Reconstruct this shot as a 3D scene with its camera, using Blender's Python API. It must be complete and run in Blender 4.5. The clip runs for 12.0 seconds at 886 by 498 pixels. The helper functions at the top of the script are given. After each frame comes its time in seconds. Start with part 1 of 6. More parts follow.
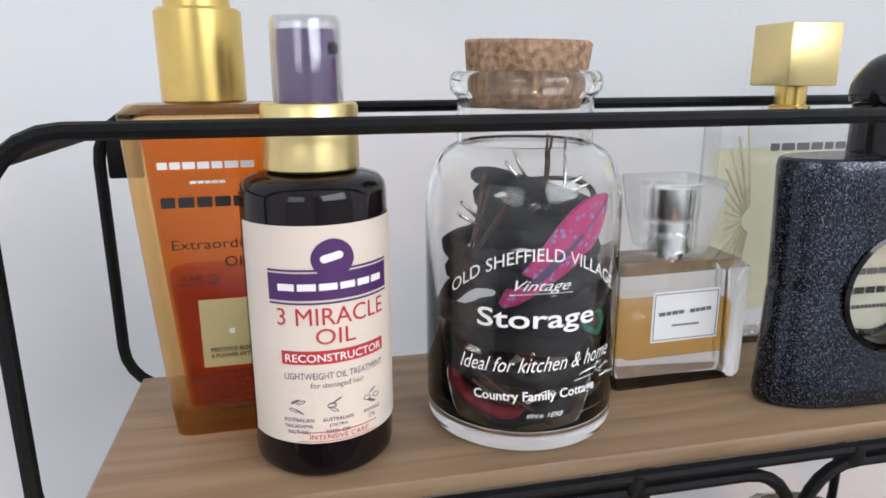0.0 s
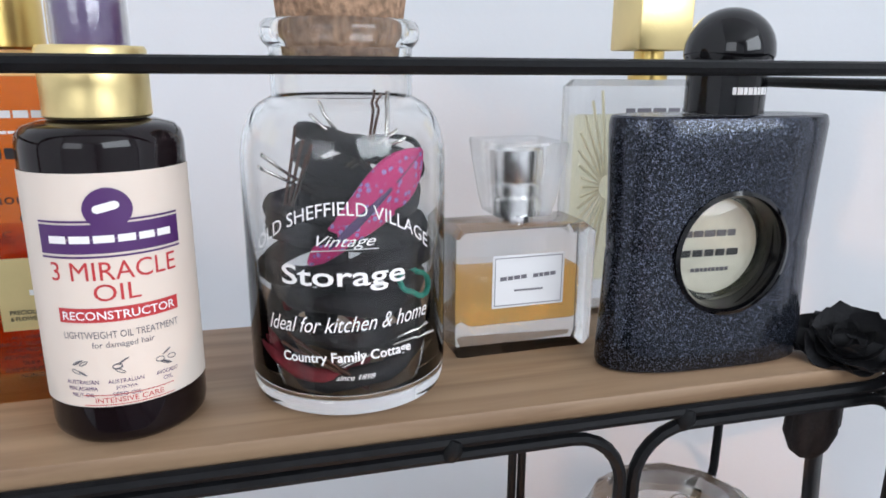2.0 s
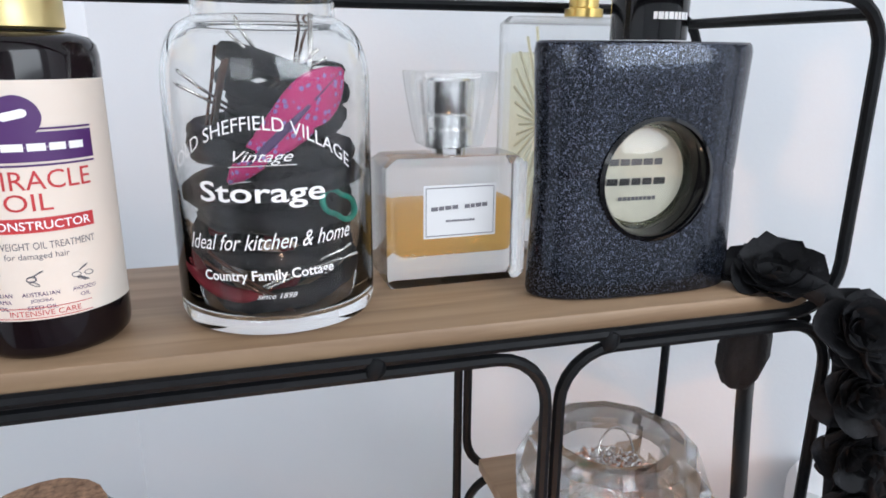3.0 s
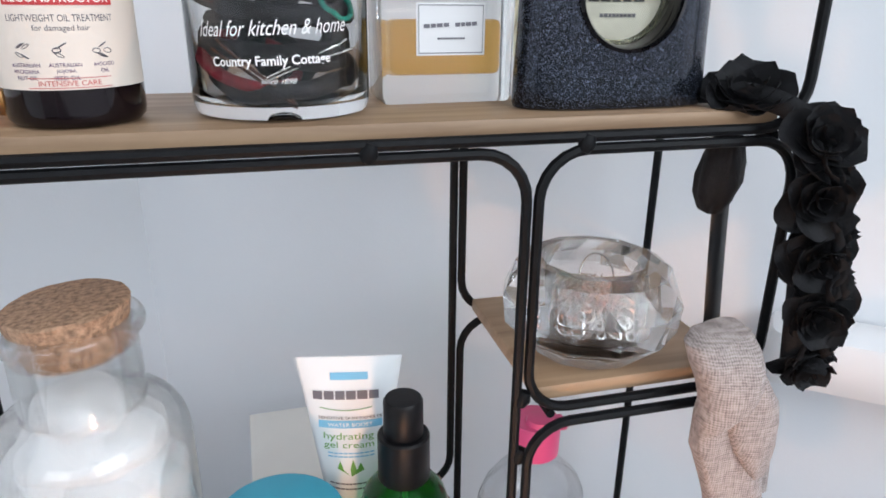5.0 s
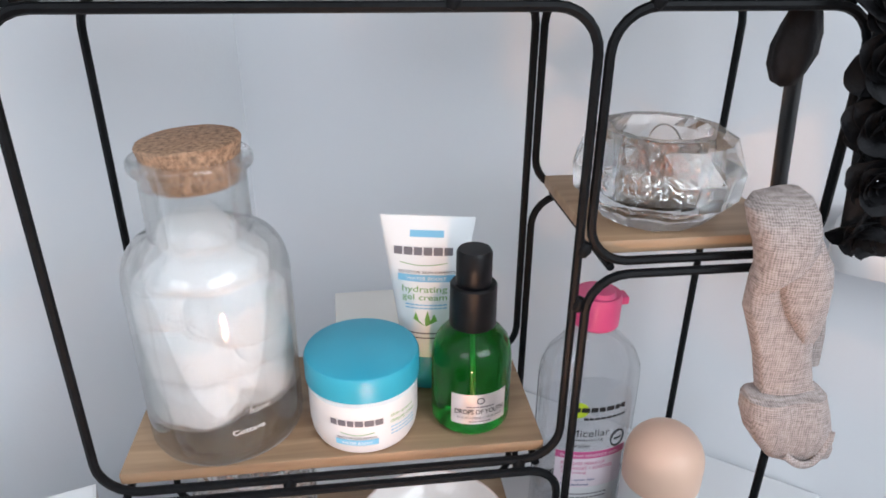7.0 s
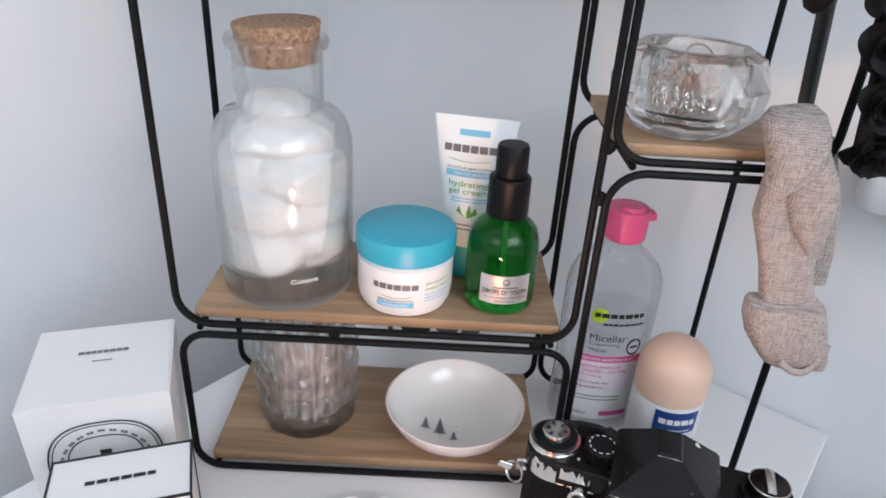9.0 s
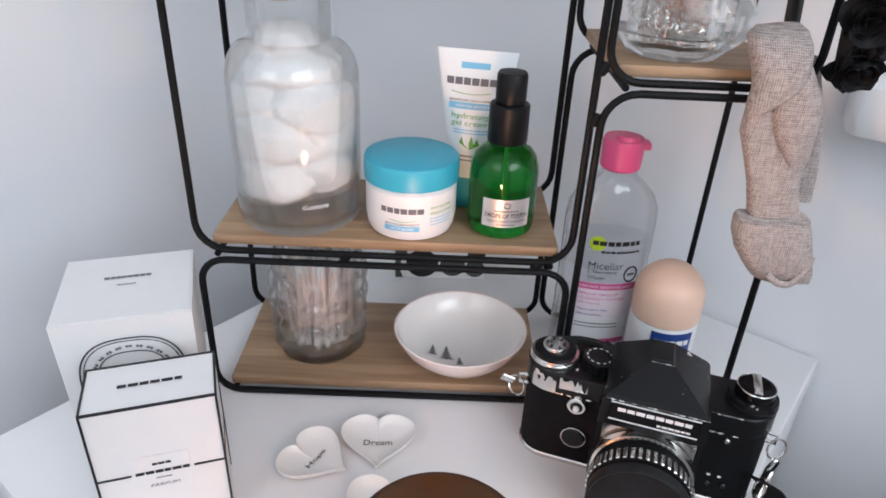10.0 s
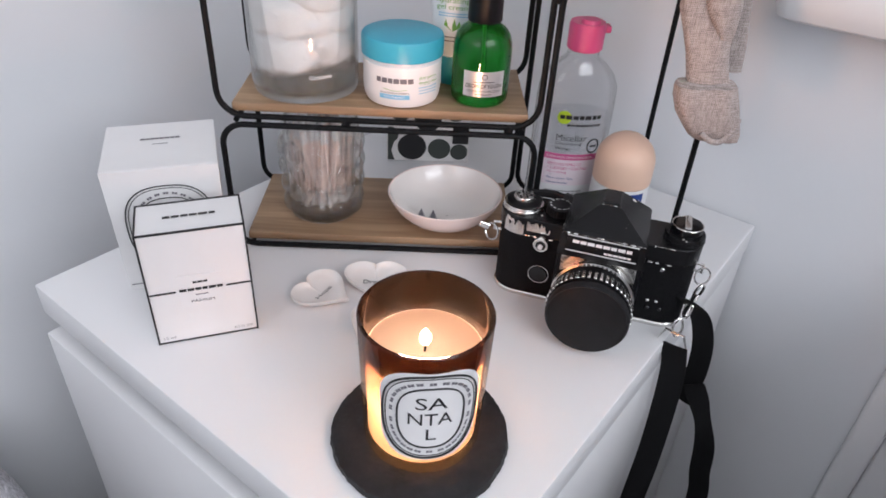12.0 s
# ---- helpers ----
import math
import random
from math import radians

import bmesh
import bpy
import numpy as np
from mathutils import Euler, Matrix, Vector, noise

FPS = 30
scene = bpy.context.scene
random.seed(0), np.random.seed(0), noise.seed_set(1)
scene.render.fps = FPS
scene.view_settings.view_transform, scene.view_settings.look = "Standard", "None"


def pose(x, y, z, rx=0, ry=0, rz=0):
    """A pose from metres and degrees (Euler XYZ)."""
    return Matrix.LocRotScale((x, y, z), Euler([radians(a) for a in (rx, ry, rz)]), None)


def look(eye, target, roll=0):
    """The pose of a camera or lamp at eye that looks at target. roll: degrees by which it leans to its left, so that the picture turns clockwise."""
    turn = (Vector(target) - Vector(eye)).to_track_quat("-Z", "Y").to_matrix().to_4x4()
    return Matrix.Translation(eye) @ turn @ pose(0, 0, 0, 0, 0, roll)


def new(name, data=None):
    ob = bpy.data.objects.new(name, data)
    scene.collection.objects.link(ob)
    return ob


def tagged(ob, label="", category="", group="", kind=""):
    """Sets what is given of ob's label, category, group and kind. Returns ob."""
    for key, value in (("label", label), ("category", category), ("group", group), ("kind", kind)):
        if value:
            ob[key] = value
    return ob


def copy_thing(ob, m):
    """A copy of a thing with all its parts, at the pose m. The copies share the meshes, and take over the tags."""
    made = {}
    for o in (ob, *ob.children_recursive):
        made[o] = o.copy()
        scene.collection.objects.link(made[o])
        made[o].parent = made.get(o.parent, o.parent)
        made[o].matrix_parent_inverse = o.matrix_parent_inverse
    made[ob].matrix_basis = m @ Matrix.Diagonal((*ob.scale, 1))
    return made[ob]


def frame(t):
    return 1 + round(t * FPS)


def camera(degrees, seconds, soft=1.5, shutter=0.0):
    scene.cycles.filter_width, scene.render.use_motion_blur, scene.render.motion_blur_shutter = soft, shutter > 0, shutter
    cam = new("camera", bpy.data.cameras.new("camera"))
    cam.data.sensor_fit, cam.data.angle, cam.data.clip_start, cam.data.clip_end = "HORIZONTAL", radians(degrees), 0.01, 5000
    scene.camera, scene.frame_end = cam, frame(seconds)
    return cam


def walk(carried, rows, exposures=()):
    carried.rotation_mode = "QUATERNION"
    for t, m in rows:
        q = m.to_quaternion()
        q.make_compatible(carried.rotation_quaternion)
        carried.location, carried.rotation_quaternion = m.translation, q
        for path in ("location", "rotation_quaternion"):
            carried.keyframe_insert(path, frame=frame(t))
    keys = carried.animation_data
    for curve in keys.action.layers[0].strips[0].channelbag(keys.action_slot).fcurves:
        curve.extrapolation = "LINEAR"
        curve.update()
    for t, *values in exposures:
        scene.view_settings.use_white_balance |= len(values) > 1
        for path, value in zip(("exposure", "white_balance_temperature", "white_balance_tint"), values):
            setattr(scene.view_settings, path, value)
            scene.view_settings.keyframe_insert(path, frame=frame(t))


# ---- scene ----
cam = camera(66.0, 12.0, soft=1.7)
METRES, EYE, TILT, LEAN, TURN = 0.415, 0.492, 0.0, 0.0, -12.1
ROWS = [
    (0.0, 0.0, 0.0, 0.0, -0.06, -14.49, 0.25),
    (0.5, 0.0308, 0.0067, -0.0056, -0.37, -14.65, 0.07),
    (1.0, 0.064, 0.0096, -0.007, -1.12, -14.81, -0.17),
    (1.5, 0.094, 0.0102, -0.0151, -1.84, -14.83, -0.28),
    (2.0, 0.1254, 0.0091, -0.0336, -2.34, -14.89, -0.34),
    (2.5, 0.1513, -0.0013, -0.0519, -2.98, -15.14, -0.4),
    (3.0, 0.173, -0.0115, -0.0822, -3.76, -16.03, -0.44),
    (3.5, 0.1857, -0.0211, -0.1224, -4.46, -17.49, -0.51),
    (5.5, 0.1932, -0.1296, -0.2137, -0.89, -21.67, -0.49),
    (6.0, 0.1957, -0.151, -0.2371, 1.26, -23.32, -0.61),
    (6.5, 0.1942, -0.1787, -0.2509, 3.03, -24.54, -0.83),
    (7.0, 0.2004, -0.2068, -0.2613, 4.75, -25.15, -0.5),
    (9.0, 0.2671, -0.3528, -0.3152, 12.76, -27.68, -3.21),
    (9.5, 0.2693, -0.3927, -0.3302, 13.23, -28.16, -2.49),
    (10.0, 0.2893, -0.4377, -0.365, 12.73, -29.26, -2.33),
    (10.5, 0.299, -0.4973, -0.3705, 12.24, -29.99, -2.8),
    (11.0, 0.3074, -0.5517, -0.3893, 11.94, -31.25, -3.0),
    (11.5, 0.326, -0.6097, -0.3808, 11.37, -32.74, -3.02),
    (12.0, 0.3454, -0.665, -0.3749, 11.96, -34.75, -2.81),
]
walk(cam, [(t, pose(0, 0, EYE, TILT, LEAN, TURN) @ pose(METRES * x, METRES * y, METRES * z, 90 + pitch, roll, yaw)) for t, x, y, z, yaw, pitch, roll in ROWS], [(0.0, -0.19, 6800, 12), (1.0, -0.17, 6750, 12), (2.0, -0.10, 6500, 12), (3.0, -0.03, 6450, 11), (5.5, -0.05, 6450, 10), (7.0, -0.08, 6450, 10), (9.0, -0.2, 6500, 11), (11.0, -0.27, 6550, 12), (11.5, -0.30, 6500, 11), (12.0, -0.33, 6700, 15)])

# ---- world, window light, candle light ----
world = bpy.data.worlds.new("world")
scene.world = world
world.use_nodes = True
sky = world.node_tree.nodes.new("ShaderNodeTexSky")
sky.sky_type, sky.sun_disc = "NISHITA", False
sky.sun_elevation, sky.sun_rotation = radians(40), radians(200)
world.node_tree.links.new(sky.outputs[0], world.node_tree.nodes["Background"].inputs[0])
world.node_tree.nodes["Background"].inputs[1].default_value = 0.12
scene.view_settings.exposure = 0.0

# the chest of drawers stands turned in the corner of the room; room(x, y, z) counts from its front left top corner
CORNER = Vector((-0.215, 0.116, 0.0))
ROOM = Matrix.Translation(CORNER) @ Matrix.Rotation(radians(-38.4), 4, "Z")


def lamp(name, kind, m, energy, colour, **settings):
    data = bpy.data.lights.new(name, kind)
    data.energy, data.color = energy, colour
    for key, value in settings.items():
        if key == "size":
            data.shape, data.size, data.size_y = "RECTANGLE", value[0], value[1]
        elif key == "radius":
            data.shadow_soft_size = value
    ob = new(name, data)
    ob.matrix_world = m
    return ob


lamp("window_daylight", "AREA", ROOM @ look((2.36, -0.75, 1.30), (0.0, -0.4, 0.3)), 44, (0.872, 0.942, 1.0), size=(1.7, 1.0))
# fill light for the fronts; the rear window it uses is added, unseen
lamp("rear_fill_daylight", "AREA", ROOM @ look((0.6, -2.46, 1.25), (0.3, 0.0, 0.5)), 11, (0.90, 0.95, 1.0), size=(1.2, 0.9))
lamp("candle_flame_light", "POINT", Matrix.Translation((0.0858, -0.018, 0.0935)), 1.7, (1.0, 0.55, 0.33), radius=0.011)


# ---- materials ----
def material(name, colour, rough=0.5, metal=0.0, vary=0.0, scale=40.0, bump=0.0, bump_scale=200.0, stretch=(1, 1, 1), **more):
    mat = bpy.data.materials.new(name)
    mat.use_nodes = True
    nodes, links = mat.node_tree.nodes, mat.node_tree.links
    bsdf = nodes["Principled BSDF"]
    bsdf.inputs["Base Color"].default_value = (*colour, 1)
    bsdf.inputs["Roughness"].default_value = rough
    bsdf.inputs["Metallic"].default_value = metal
    for key, value in more.items():
        bsdf.inputs[{"transmission": "Transmission Weight", "ior": "IOR", "spec": "Specular IOR Level", "coat": "Coat Weight", "sheen": "Sheen Weight", "subsurface": "Subsurface Weight", "emit": "Emission Strength"}[key]].default_value = value
    if vary or bump:
        where = nodes.new("ShaderNodeTexCoord")
        mapping = nodes.new("ShaderNodeMapping")
        mapping.inputs["Scale"].default_value = stretch
        links.new(where.outputs["Object"], mapping.inputs[0])
    if vary:
        tex = nodes.new("ShaderNodeTexNoise")
        tex.inputs["Scale"].default_value, tex.inputs["Detail"].default_value = scale, 5
        links.new(mapping.outputs[0], tex.inputs["Vector"])
        ramp = nodes.new("ShaderNodeValToRGB")
        ramp.color_ramp.elements[0].position, ramp.color_ramp.elements[1].position = 0.3, 0.7
        ramp.color_ramp.elements[0].color = (*[c * (1 - vary) for c in colour], 1)
        ramp.color_ramp.elements[1].color = (*[min(1, c * (1 + vary)) for c in colour], 1)
        links.new(tex.outputs["Fac"], ramp.inputs[0])
        links.new(ramp.outputs[0], bsdf.inputs["Base Color"])
    if bump:
        tex = nodes.new("ShaderNodeTexNoise")
        tex.inputs["Scale"].default_value, tex.inputs["Detail"].default_value = bump_scale, 4
        links.new(mapping.outputs[0], tex.inputs["Vector"])
        relief = nodes.new("ShaderNodeBump")
        relief.inputs["Strength"].default_value, relief.inputs["Distance"].default_value = bump, 0.001
        links.new(tex.outputs["Fac"], relief.inputs["Height"])
        links.new(relief.outputs[0], bsdf.inputs["Normal"])
    return mat


def thin_glass(name, tint, gloss=1.0):
    mat = bpy.data.materials.new(name)
    mat.use_nodes = True
    nodes, links = mat.node_tree.nodes, mat.node_tree.links
    nodes.remove(nodes["Principled BSDF"])
    clear, shine, mix, edge, steep, mul = (nodes.new(n) for n in ("ShaderNodeBsdfTransparent", "ShaderNodeBsdfGlossy", "ShaderNodeMixShader", "ShaderNodeLayerWeight", "ShaderNodeMath", "ShaderNodeMath"))
    clear.inputs[0].default_value = (*tint, 1)
    shine.inputs["Roughness"].default_value = 0.03
    edge.inputs[0].default_value = 0.5
    steep.operation, steep.inputs[1].default_value = "POWER", 3.5
    mul.operation, mul.inputs[1].default_value, mul.inputs[2].default_value = "MULTIPLY_ADD", 0.55 * gloss, 0.035 * gloss
    links.new(edge.outputs["Facing"], steep.inputs[0])
    links.new(steep.outputs[0], mul.inputs[0])
    links.new(mul.outputs[0], mix.inputs[0])
    links.new(clear.outputs[0], mix.inputs[1])
    links.new(shine.outputs[0], mix.inputs[2])
    links.new(mix.outputs[0], nodes["Material Output"].inputs[0])
    return mat


def bodied_glass(name, tint, ior=1.45, share=0.5, gloss=1.6):
    """Thin clear glass, part of whose light is bent as by thick glass."""
    mat = thin_glass(name, tint, gloss)
    nodes, links = mat.node_tree.nodes, mat.node_tree.links
    first = nodes["Material Output"].inputs[0].links[0].from_socket
    bent, mix = nodes.new("ShaderNodeBsdfGlass"), nodes.new("ShaderNodeMixShader")
    bent.inputs["Color"].default_value = (*tint, 1)
    bent.inputs["Roughness"].default_value, bent.inputs["IOR"].default_value = 0.0, ior
    mix.inputs[0].default_value = share
    links.new(first, mix.inputs[1])
    links.new(bent.outputs[0], mix.inputs[2])
    links.new(mix.outputs[0], nodes["Material Output"].inputs[0])
    return mat


def wood(name, light, dark, scale=1.0):
    mat = material(name, light, 0.5)
    nodes, links = mat.node_tree.nodes, mat.node_tree.links
    bsdf = nodes["Principled BSDF"]
    where, mapping = nodes.new("ShaderNodeTexCoord"), nodes.new("ShaderNodeMapping")
    mapping.inputs["Scale"].default_value = (4 * scale, 60 * scale, 60 * scale)
    links.new(where.outputs["Object"], mapping.inputs[0])
    grain, broad = nodes.new("ShaderNodeTexNoise"), nodes.new("ShaderNodeTexNoise")
    grain.inputs["Scale"].default_value, grain.inputs["Detail"].default_value, grain.inputs["Distortion"].default_value = 2.2, 8, 0.6
    broad.inputs["Scale"].default_value, broad.inputs["Detail"].default_value, broad.inputs["Distortion"].default_value = 0.5, 3, 1.2
    links.new(mapping.outputs[0], grain.inputs["Vector"])
    links.new(mapping.outputs[0], broad.inputs["Vector"])
    ramp, ramp2, mix = nodes.new("ShaderNodeValToRGB"), nodes.new("ShaderNodeValToRGB"), nodes.new("ShaderNodeMixRGB")
    ramp.color_ramp.elements[0].position, ramp.color_ramp.elements[1].position = 0.35, 0.62
    ramp.color_ramp.elements[0].color, ramp.color_ramp.elements[1].color = (*dark, 1), (*light, 1)
    ramp2.color_ramp.elements[0].position, ramp2.color_ramp.elements[1].position = 0.35, 0.65
    ramp2.color_ramp.elements[0].color, ramp2.color_ramp.elements[1].color = (0.72, 0.72, 0.72, 1), (1, 1, 1, 1)
    mix.blend_type, mix.inputs[0].default_value = "MULTIPLY", 1.0
    links.new(grain.outputs["Fac"], ramp.inputs[0])
    links.new(broad.outputs["Fac"], ramp2.inputs[0])
    links.new(ramp.outputs[0], mix.inputs[1])
    links.new(ramp2.outputs[0], mix.inputs[2])
    links.new(mix.outputs[0], bsdf.inputs["Base Color"])
    relief = nodes.new("ShaderNodeBump")
    relief.inputs["Strength"].default_value, relief.inputs["Distance"].default_value = 0.15, 0.0005
    links.new(grain.outputs["Fac"], relief.inputs["Height"])
    links.new(relief.outputs[0], bsdf.inputs["Normal"])
    return mat


WALL = material("wall_paint", (0.785, 0.797, 0.820), 0.85, vary=0.02, scale=3, bump=0.12, bump_scale=350)
CEILING = material("ceiling_paint", (0.85, 0.85, 0.85), 0.9, vary=0.02, scale=3)
FLOOR = material("grey_carpet", (0.08, 0.077, 0.075), 0.95, vary=0.2, scale=120, bump=0.6, bump_scale=600)
GLOSS_WHITE = material("white_furniture_paint", (0.755, 0.755, 0.765), 0.38, vary=0.015, scale=6, bump=0.02, bump_scale=90)
SATIN_WHITE = material("white_trim_paint", (0.82, 0.82, 0.83), 0.45, vary=0.02, scale=8)
OAK = wood("pale_oak", (0.42, 0.275, 0.165), (0.30, 0.183, 0.103))
WIRE = material("black_powder_coat", (0.005, 0.0055, 0.0065), 0.5, vary=0.25, scale=300, bump=0.15, bump_scale=900, spec=0.14)
GLASS = bodied_glass("clear_glass", (0.994, 0.997, 0.994), 1.42, 1.0, 0.6)
THIN_JAR = bodied_glass("thin_jar_glass", (0.992, 0.996, 0.992), 1.30, 0.42, 1.5)
PLASTIC_CLEAR = bodied_glass("clear_plastic", (0.985, 0.985, 0.99), 1.30, 0.12, 1.9)
CRYSTAL = bodied_glass("cut_crystal", (0.99, 0.99, 0.985), 1.40, 0.78, 0.8)
HOBNAIL = bodied_glass("bossed_glass", (0.99, 0.995, 0.99), 1.36, 0.46, 1.3)
PRESSED = bodied_glass("pressed_glass", (0.99, 0.995, 0.99), 1.45, 0.9, 0.7)
CORK = material("cork", (0.35, 0.215, 0.135), 0.85, vary=0.48, scale=400, bump=0.8, bump_scale=420)
GOLD = material("brushed_gold", (0.76, 0.54, 0.18), 0.28, 1.0, vary=0.06, scale=60, bump=0.03, bump_scale=400)
PALE_GOLD = material("pale_satin_gold", (0.78, 0.62, 0.30), 0.36, 1.0, vary=0.05, scale=60, bump=0.05, bump_scale=700)
SILVER = material("polished_silver", (0.84, 0.83, 0.82), 0.2, 1.0, vary=0.05, scale=100)
STEEL = material("worn_steel", (0.62, 0.60, 0.57), 0.25, 1.0, vary=0.15, scale=200)
COPPER = material("rose_gold", (0.80, 0.48, 0.36), 0.2, 1.0, vary=0.05, scale=100)
BLACK_GLASS = material("dark_brown_plastic", (0.006, 0.003, 0.004), 0.09, vary=0.2, scale=30, spec=0.32)
CREAM_PAPER = material("cream_label_paper", (0.73, 0.645, 0.565), 0.55, vary=0.015, scale=40)
WHITE_PAPER = material("white_card", (0.77, 0.76, 0.76), 0.55, vary=0.012, scale=60, bump=0.03, bump_scale=500)
WHITE_PLASTIC = material("white_plastic", (0.77, 0.77, 0.78), 0.3, vary=0.01, scale=30)
WHITE_INK = material("white_ink", (0.85, 0.85, 0.85), 0.5)
# greyer white for the fainter lettering
FAINT_INK = material("faint_white_ink", (0.60, 0.60, 0.60), 0.6)
PURPLE = material("purple_ink", (0.07, 0.018, 0.12), 0.45)
RED = material("red_ink", (0.50, 0.035, 0.04), 0.45)
BLACK_INK = material("black_ink", (0.012, 0.012, 0.014), 0.5)
GREY_INK = material("grey_ink", (0.16, 0.15, 0.17), 0.5)
BLUE_INK = material("sky_blue_ink", (0.19, 0.50, 0.72), 0.5)
NAVY_INK = material("deep_blue_ink", (0.01, 0.05, 0.24), 0.4)
PINK_INK = material("pink_ink", (0.62, 0.10, 0.28), 0.5)
GREEN_INK = material("leaf_green_ink", (0.14, 0.36, 0.06), 0.5)


# ---- building helpers ----
def finish(bm, name, mat, angle=38):
    bmesh.ops.recalc_face_normals(bm, faces=bm.faces)
    for f in bm.faces:
        f.smooth = True
    for e in bm.edges:
        if len(e.link_faces) == 2 and e.calc_face_angle(0) > radians(angle):
            e.smooth = False
    mesh = bpy.data.meshes.new(name)
    bm.to_mesh(mesh)
    bm.free()
    if mat:
        mesh.materials.append(mat)
    return mesh


def part(name, bm, mat, parent=None, label="", m=None, angle=38):
    ob = new(name, finish(bm, name, mat, angle))
    if parent:
        ob.parent = parent
    if m is not None:
        ob.matrix_basis = m
    if label:
        tagged(ob, label)
    return ob


def thing(name, m, label, category, group="", kind=""):
    ob = new(name)
    ob.empty_display_size = 0.02
    ob.matrix_basis = m
    return tagged(ob, label, category, group, kind)


def at(x, y, z, yaw=0):
    return pose(x, y, z, 0, 0, yaw)


def loft(rings, closed=False, caps=True):
    bm = bmesh.new()
    rows = [[bm.verts.new(p) for p in ring] for ring in rings]
    n = len(rows[0])
    count = len(rows)
    for i in range(count if closed else count - 1):
        a, b = rows[i], rows[(i + 1) % count]
        for j in range(n):
            bm.faces.new((a[j], a[(j + 1) % n], b[(j + 1) % n], b[j]))
    if caps and not closed:
        bm.faces.new(rows[0])
        bm.faces.new(rows[-1])
    return bm


def lathe(profile, seg=40, wobble=None):
    bm = bmesh.new()
    rows = []
    for k, (r, z) in enumerate(profile):
        if r < 1e-6:
            rows.append([bm.verts.new((0, 0, z))])
        else:
            row = []
            for j in range(seg):
                a = 2 * math.pi * j / seg
                s = wobble(a, z, k) if wobble else 1.0
                row.append(bm.verts.new((r * s * math.cos(a), r * s * math.sin(a), z)))
            rows.append(row)
    for a, b in zip(rows, rows[1:]):
        for j in range(seg):
            p, q = a[j % len(a)], a[(j + 1) % len(a)]
            s, t = b[(j + 1) % len(b)], b[j % len(b)]
            vs = []
            for v in (p, q, s, t):
                if v not in vs:
                    vs.append(v)
            if len(vs) > 2:
                bm.faces.new(vs)
    return bm


def rrect(w, d, r, n=5):
    pts = []
    for cx, cy, a0 in ((w / 2 - r, d / 2 - r, 0), (-w / 2 + r, d / 2 - r, 90), (-w / 2 + r, -d / 2 + r, 180), (w / 2 - r, -d / 2 + r, 270)):
        for k in range(n + 1):
            a = radians(a0 + 90 * k / n)
            pts.append((cx + r * math.cos(a), cy + r * math.sin(a)))
    return pts


def block(x0, x1, y0, y1, z0, z1, r=0.002, n=2):
    """A box with rounded edges."""
    cx, cy = (x0 + x1) / 2, (y0 + y1) / 2
    w, d = x1 - x0, y1 - y0
    r = min(r, w / 2.1, d / 2.1, (z1 - z0) / 2.1)
    rings = []
    steps = [(z0, r, 1)] + [(z0 + r, 0, 0)] + [(z1 - r, 0, 0)] + [(z1, r, 1)]
    if n > 1:
        k = r * 0.29
        steps = [(z0, r, 1), (z0 + k, k, 1), (z0 + r, 0, 0), (z1 - r, 0, 0), (z1 - k, k, 1), (z1, r, 1)]
    for z, inset, _ in steps:
        rings.append([(cx + px, cy + py, z) for px, py in rrect(w - 2 * inset, d - 2 * inset, max(r - inset * 0.7, 1e-4), 3)])
    return loft(rings)


def box_bm(bm, x0, x1, y0, y1, z0, z1):
    v = [bm.verts.new(p) for p in ((x0, y0, z0), (x1, y0, z0), (x1, y1, z0), (x0, y1, z0), (x0, y0, z1), (x1, y0, z1), (x1, y1, z1), (x0, y1, z1))]
    for f in ((0, 1, 2, 3), (4, 5, 6, 7), (0, 1, 5, 4), (1, 2, 6, 5), (2, 3, 7, 6), (3, 0, 4, 7)):
        bm.faces.new([v[i] for i in f])
    return bm


def tube(points, r, seg=8, closed=False, flat=None):
    """A round bar along points; flat=(a, b) gives an oval of those half widths."""
    pts = [Vector(p) for p in points]
    n = len(pts)
    rings = []
    normal = None
    for i in range(n):
        before = pts[(i - 1) % n] if closed or i else pts[i]
        after = pts[(i + 1) % n] if closed or i < n - 1 else pts[i]
        t = (after - before).normalized()
        if normal is None:
            normal = t.orthogonal().normalized() if abs(t.y) > 0.9 else (Vector((0, 1, 0)) - t * t.y).normalized()
        normal = (normal - t * normal.dot(t)).normalized()
        side = t.cross(normal)
        a, b = flat if flat else (r, r)
        rings.append([pts[i] + normal * (a * math.cos(2 * math.pi * j / seg)) + side * (b * math.sin(2 * math.pi * j / seg)) for j in range(seg)])
    return loft(rings, closed=closed)


def join(*bms):
    out = bmesh.new()
    for bm in bms:
        mesh = bpy.data.meshes.new("tmp")
        bm.to_mesh(mesh)
        bm.free()
        out.from_mesh(mesh)
        bpy.data.meshes.remove(mesh)
    return out


def moved(bm, m):
    bmesh.ops.transform(bm, matrix=m, verts=bm.verts)
    return bm


def ring_bm(big, small, seg=20, sub=8, wave=None):
    pts = []
    for k in range(seg):
        a = 2 * math.pi * k / seg
        w = wave(a) if wave else 0
        pts.append(((big + w) * math.cos(a), (big + w) * math.sin(a), 0))
    return tube(pts, small, sub, closed=True)


# surfaces to print on: each turns (u across, v up, h proud) into a place
def flat_at(y, tilt=0.0):
    return lambda u, v, h: Vector((u, y - h, v))


def top_at(z):
    return lambda u, v, h: Vector((u, v, z + h))


def round_at(radius):
    return lambda u, v, h: Vector(((radius + h) * math.sin(u / radius), -(radius + h) * math.cos(u / radius), v))


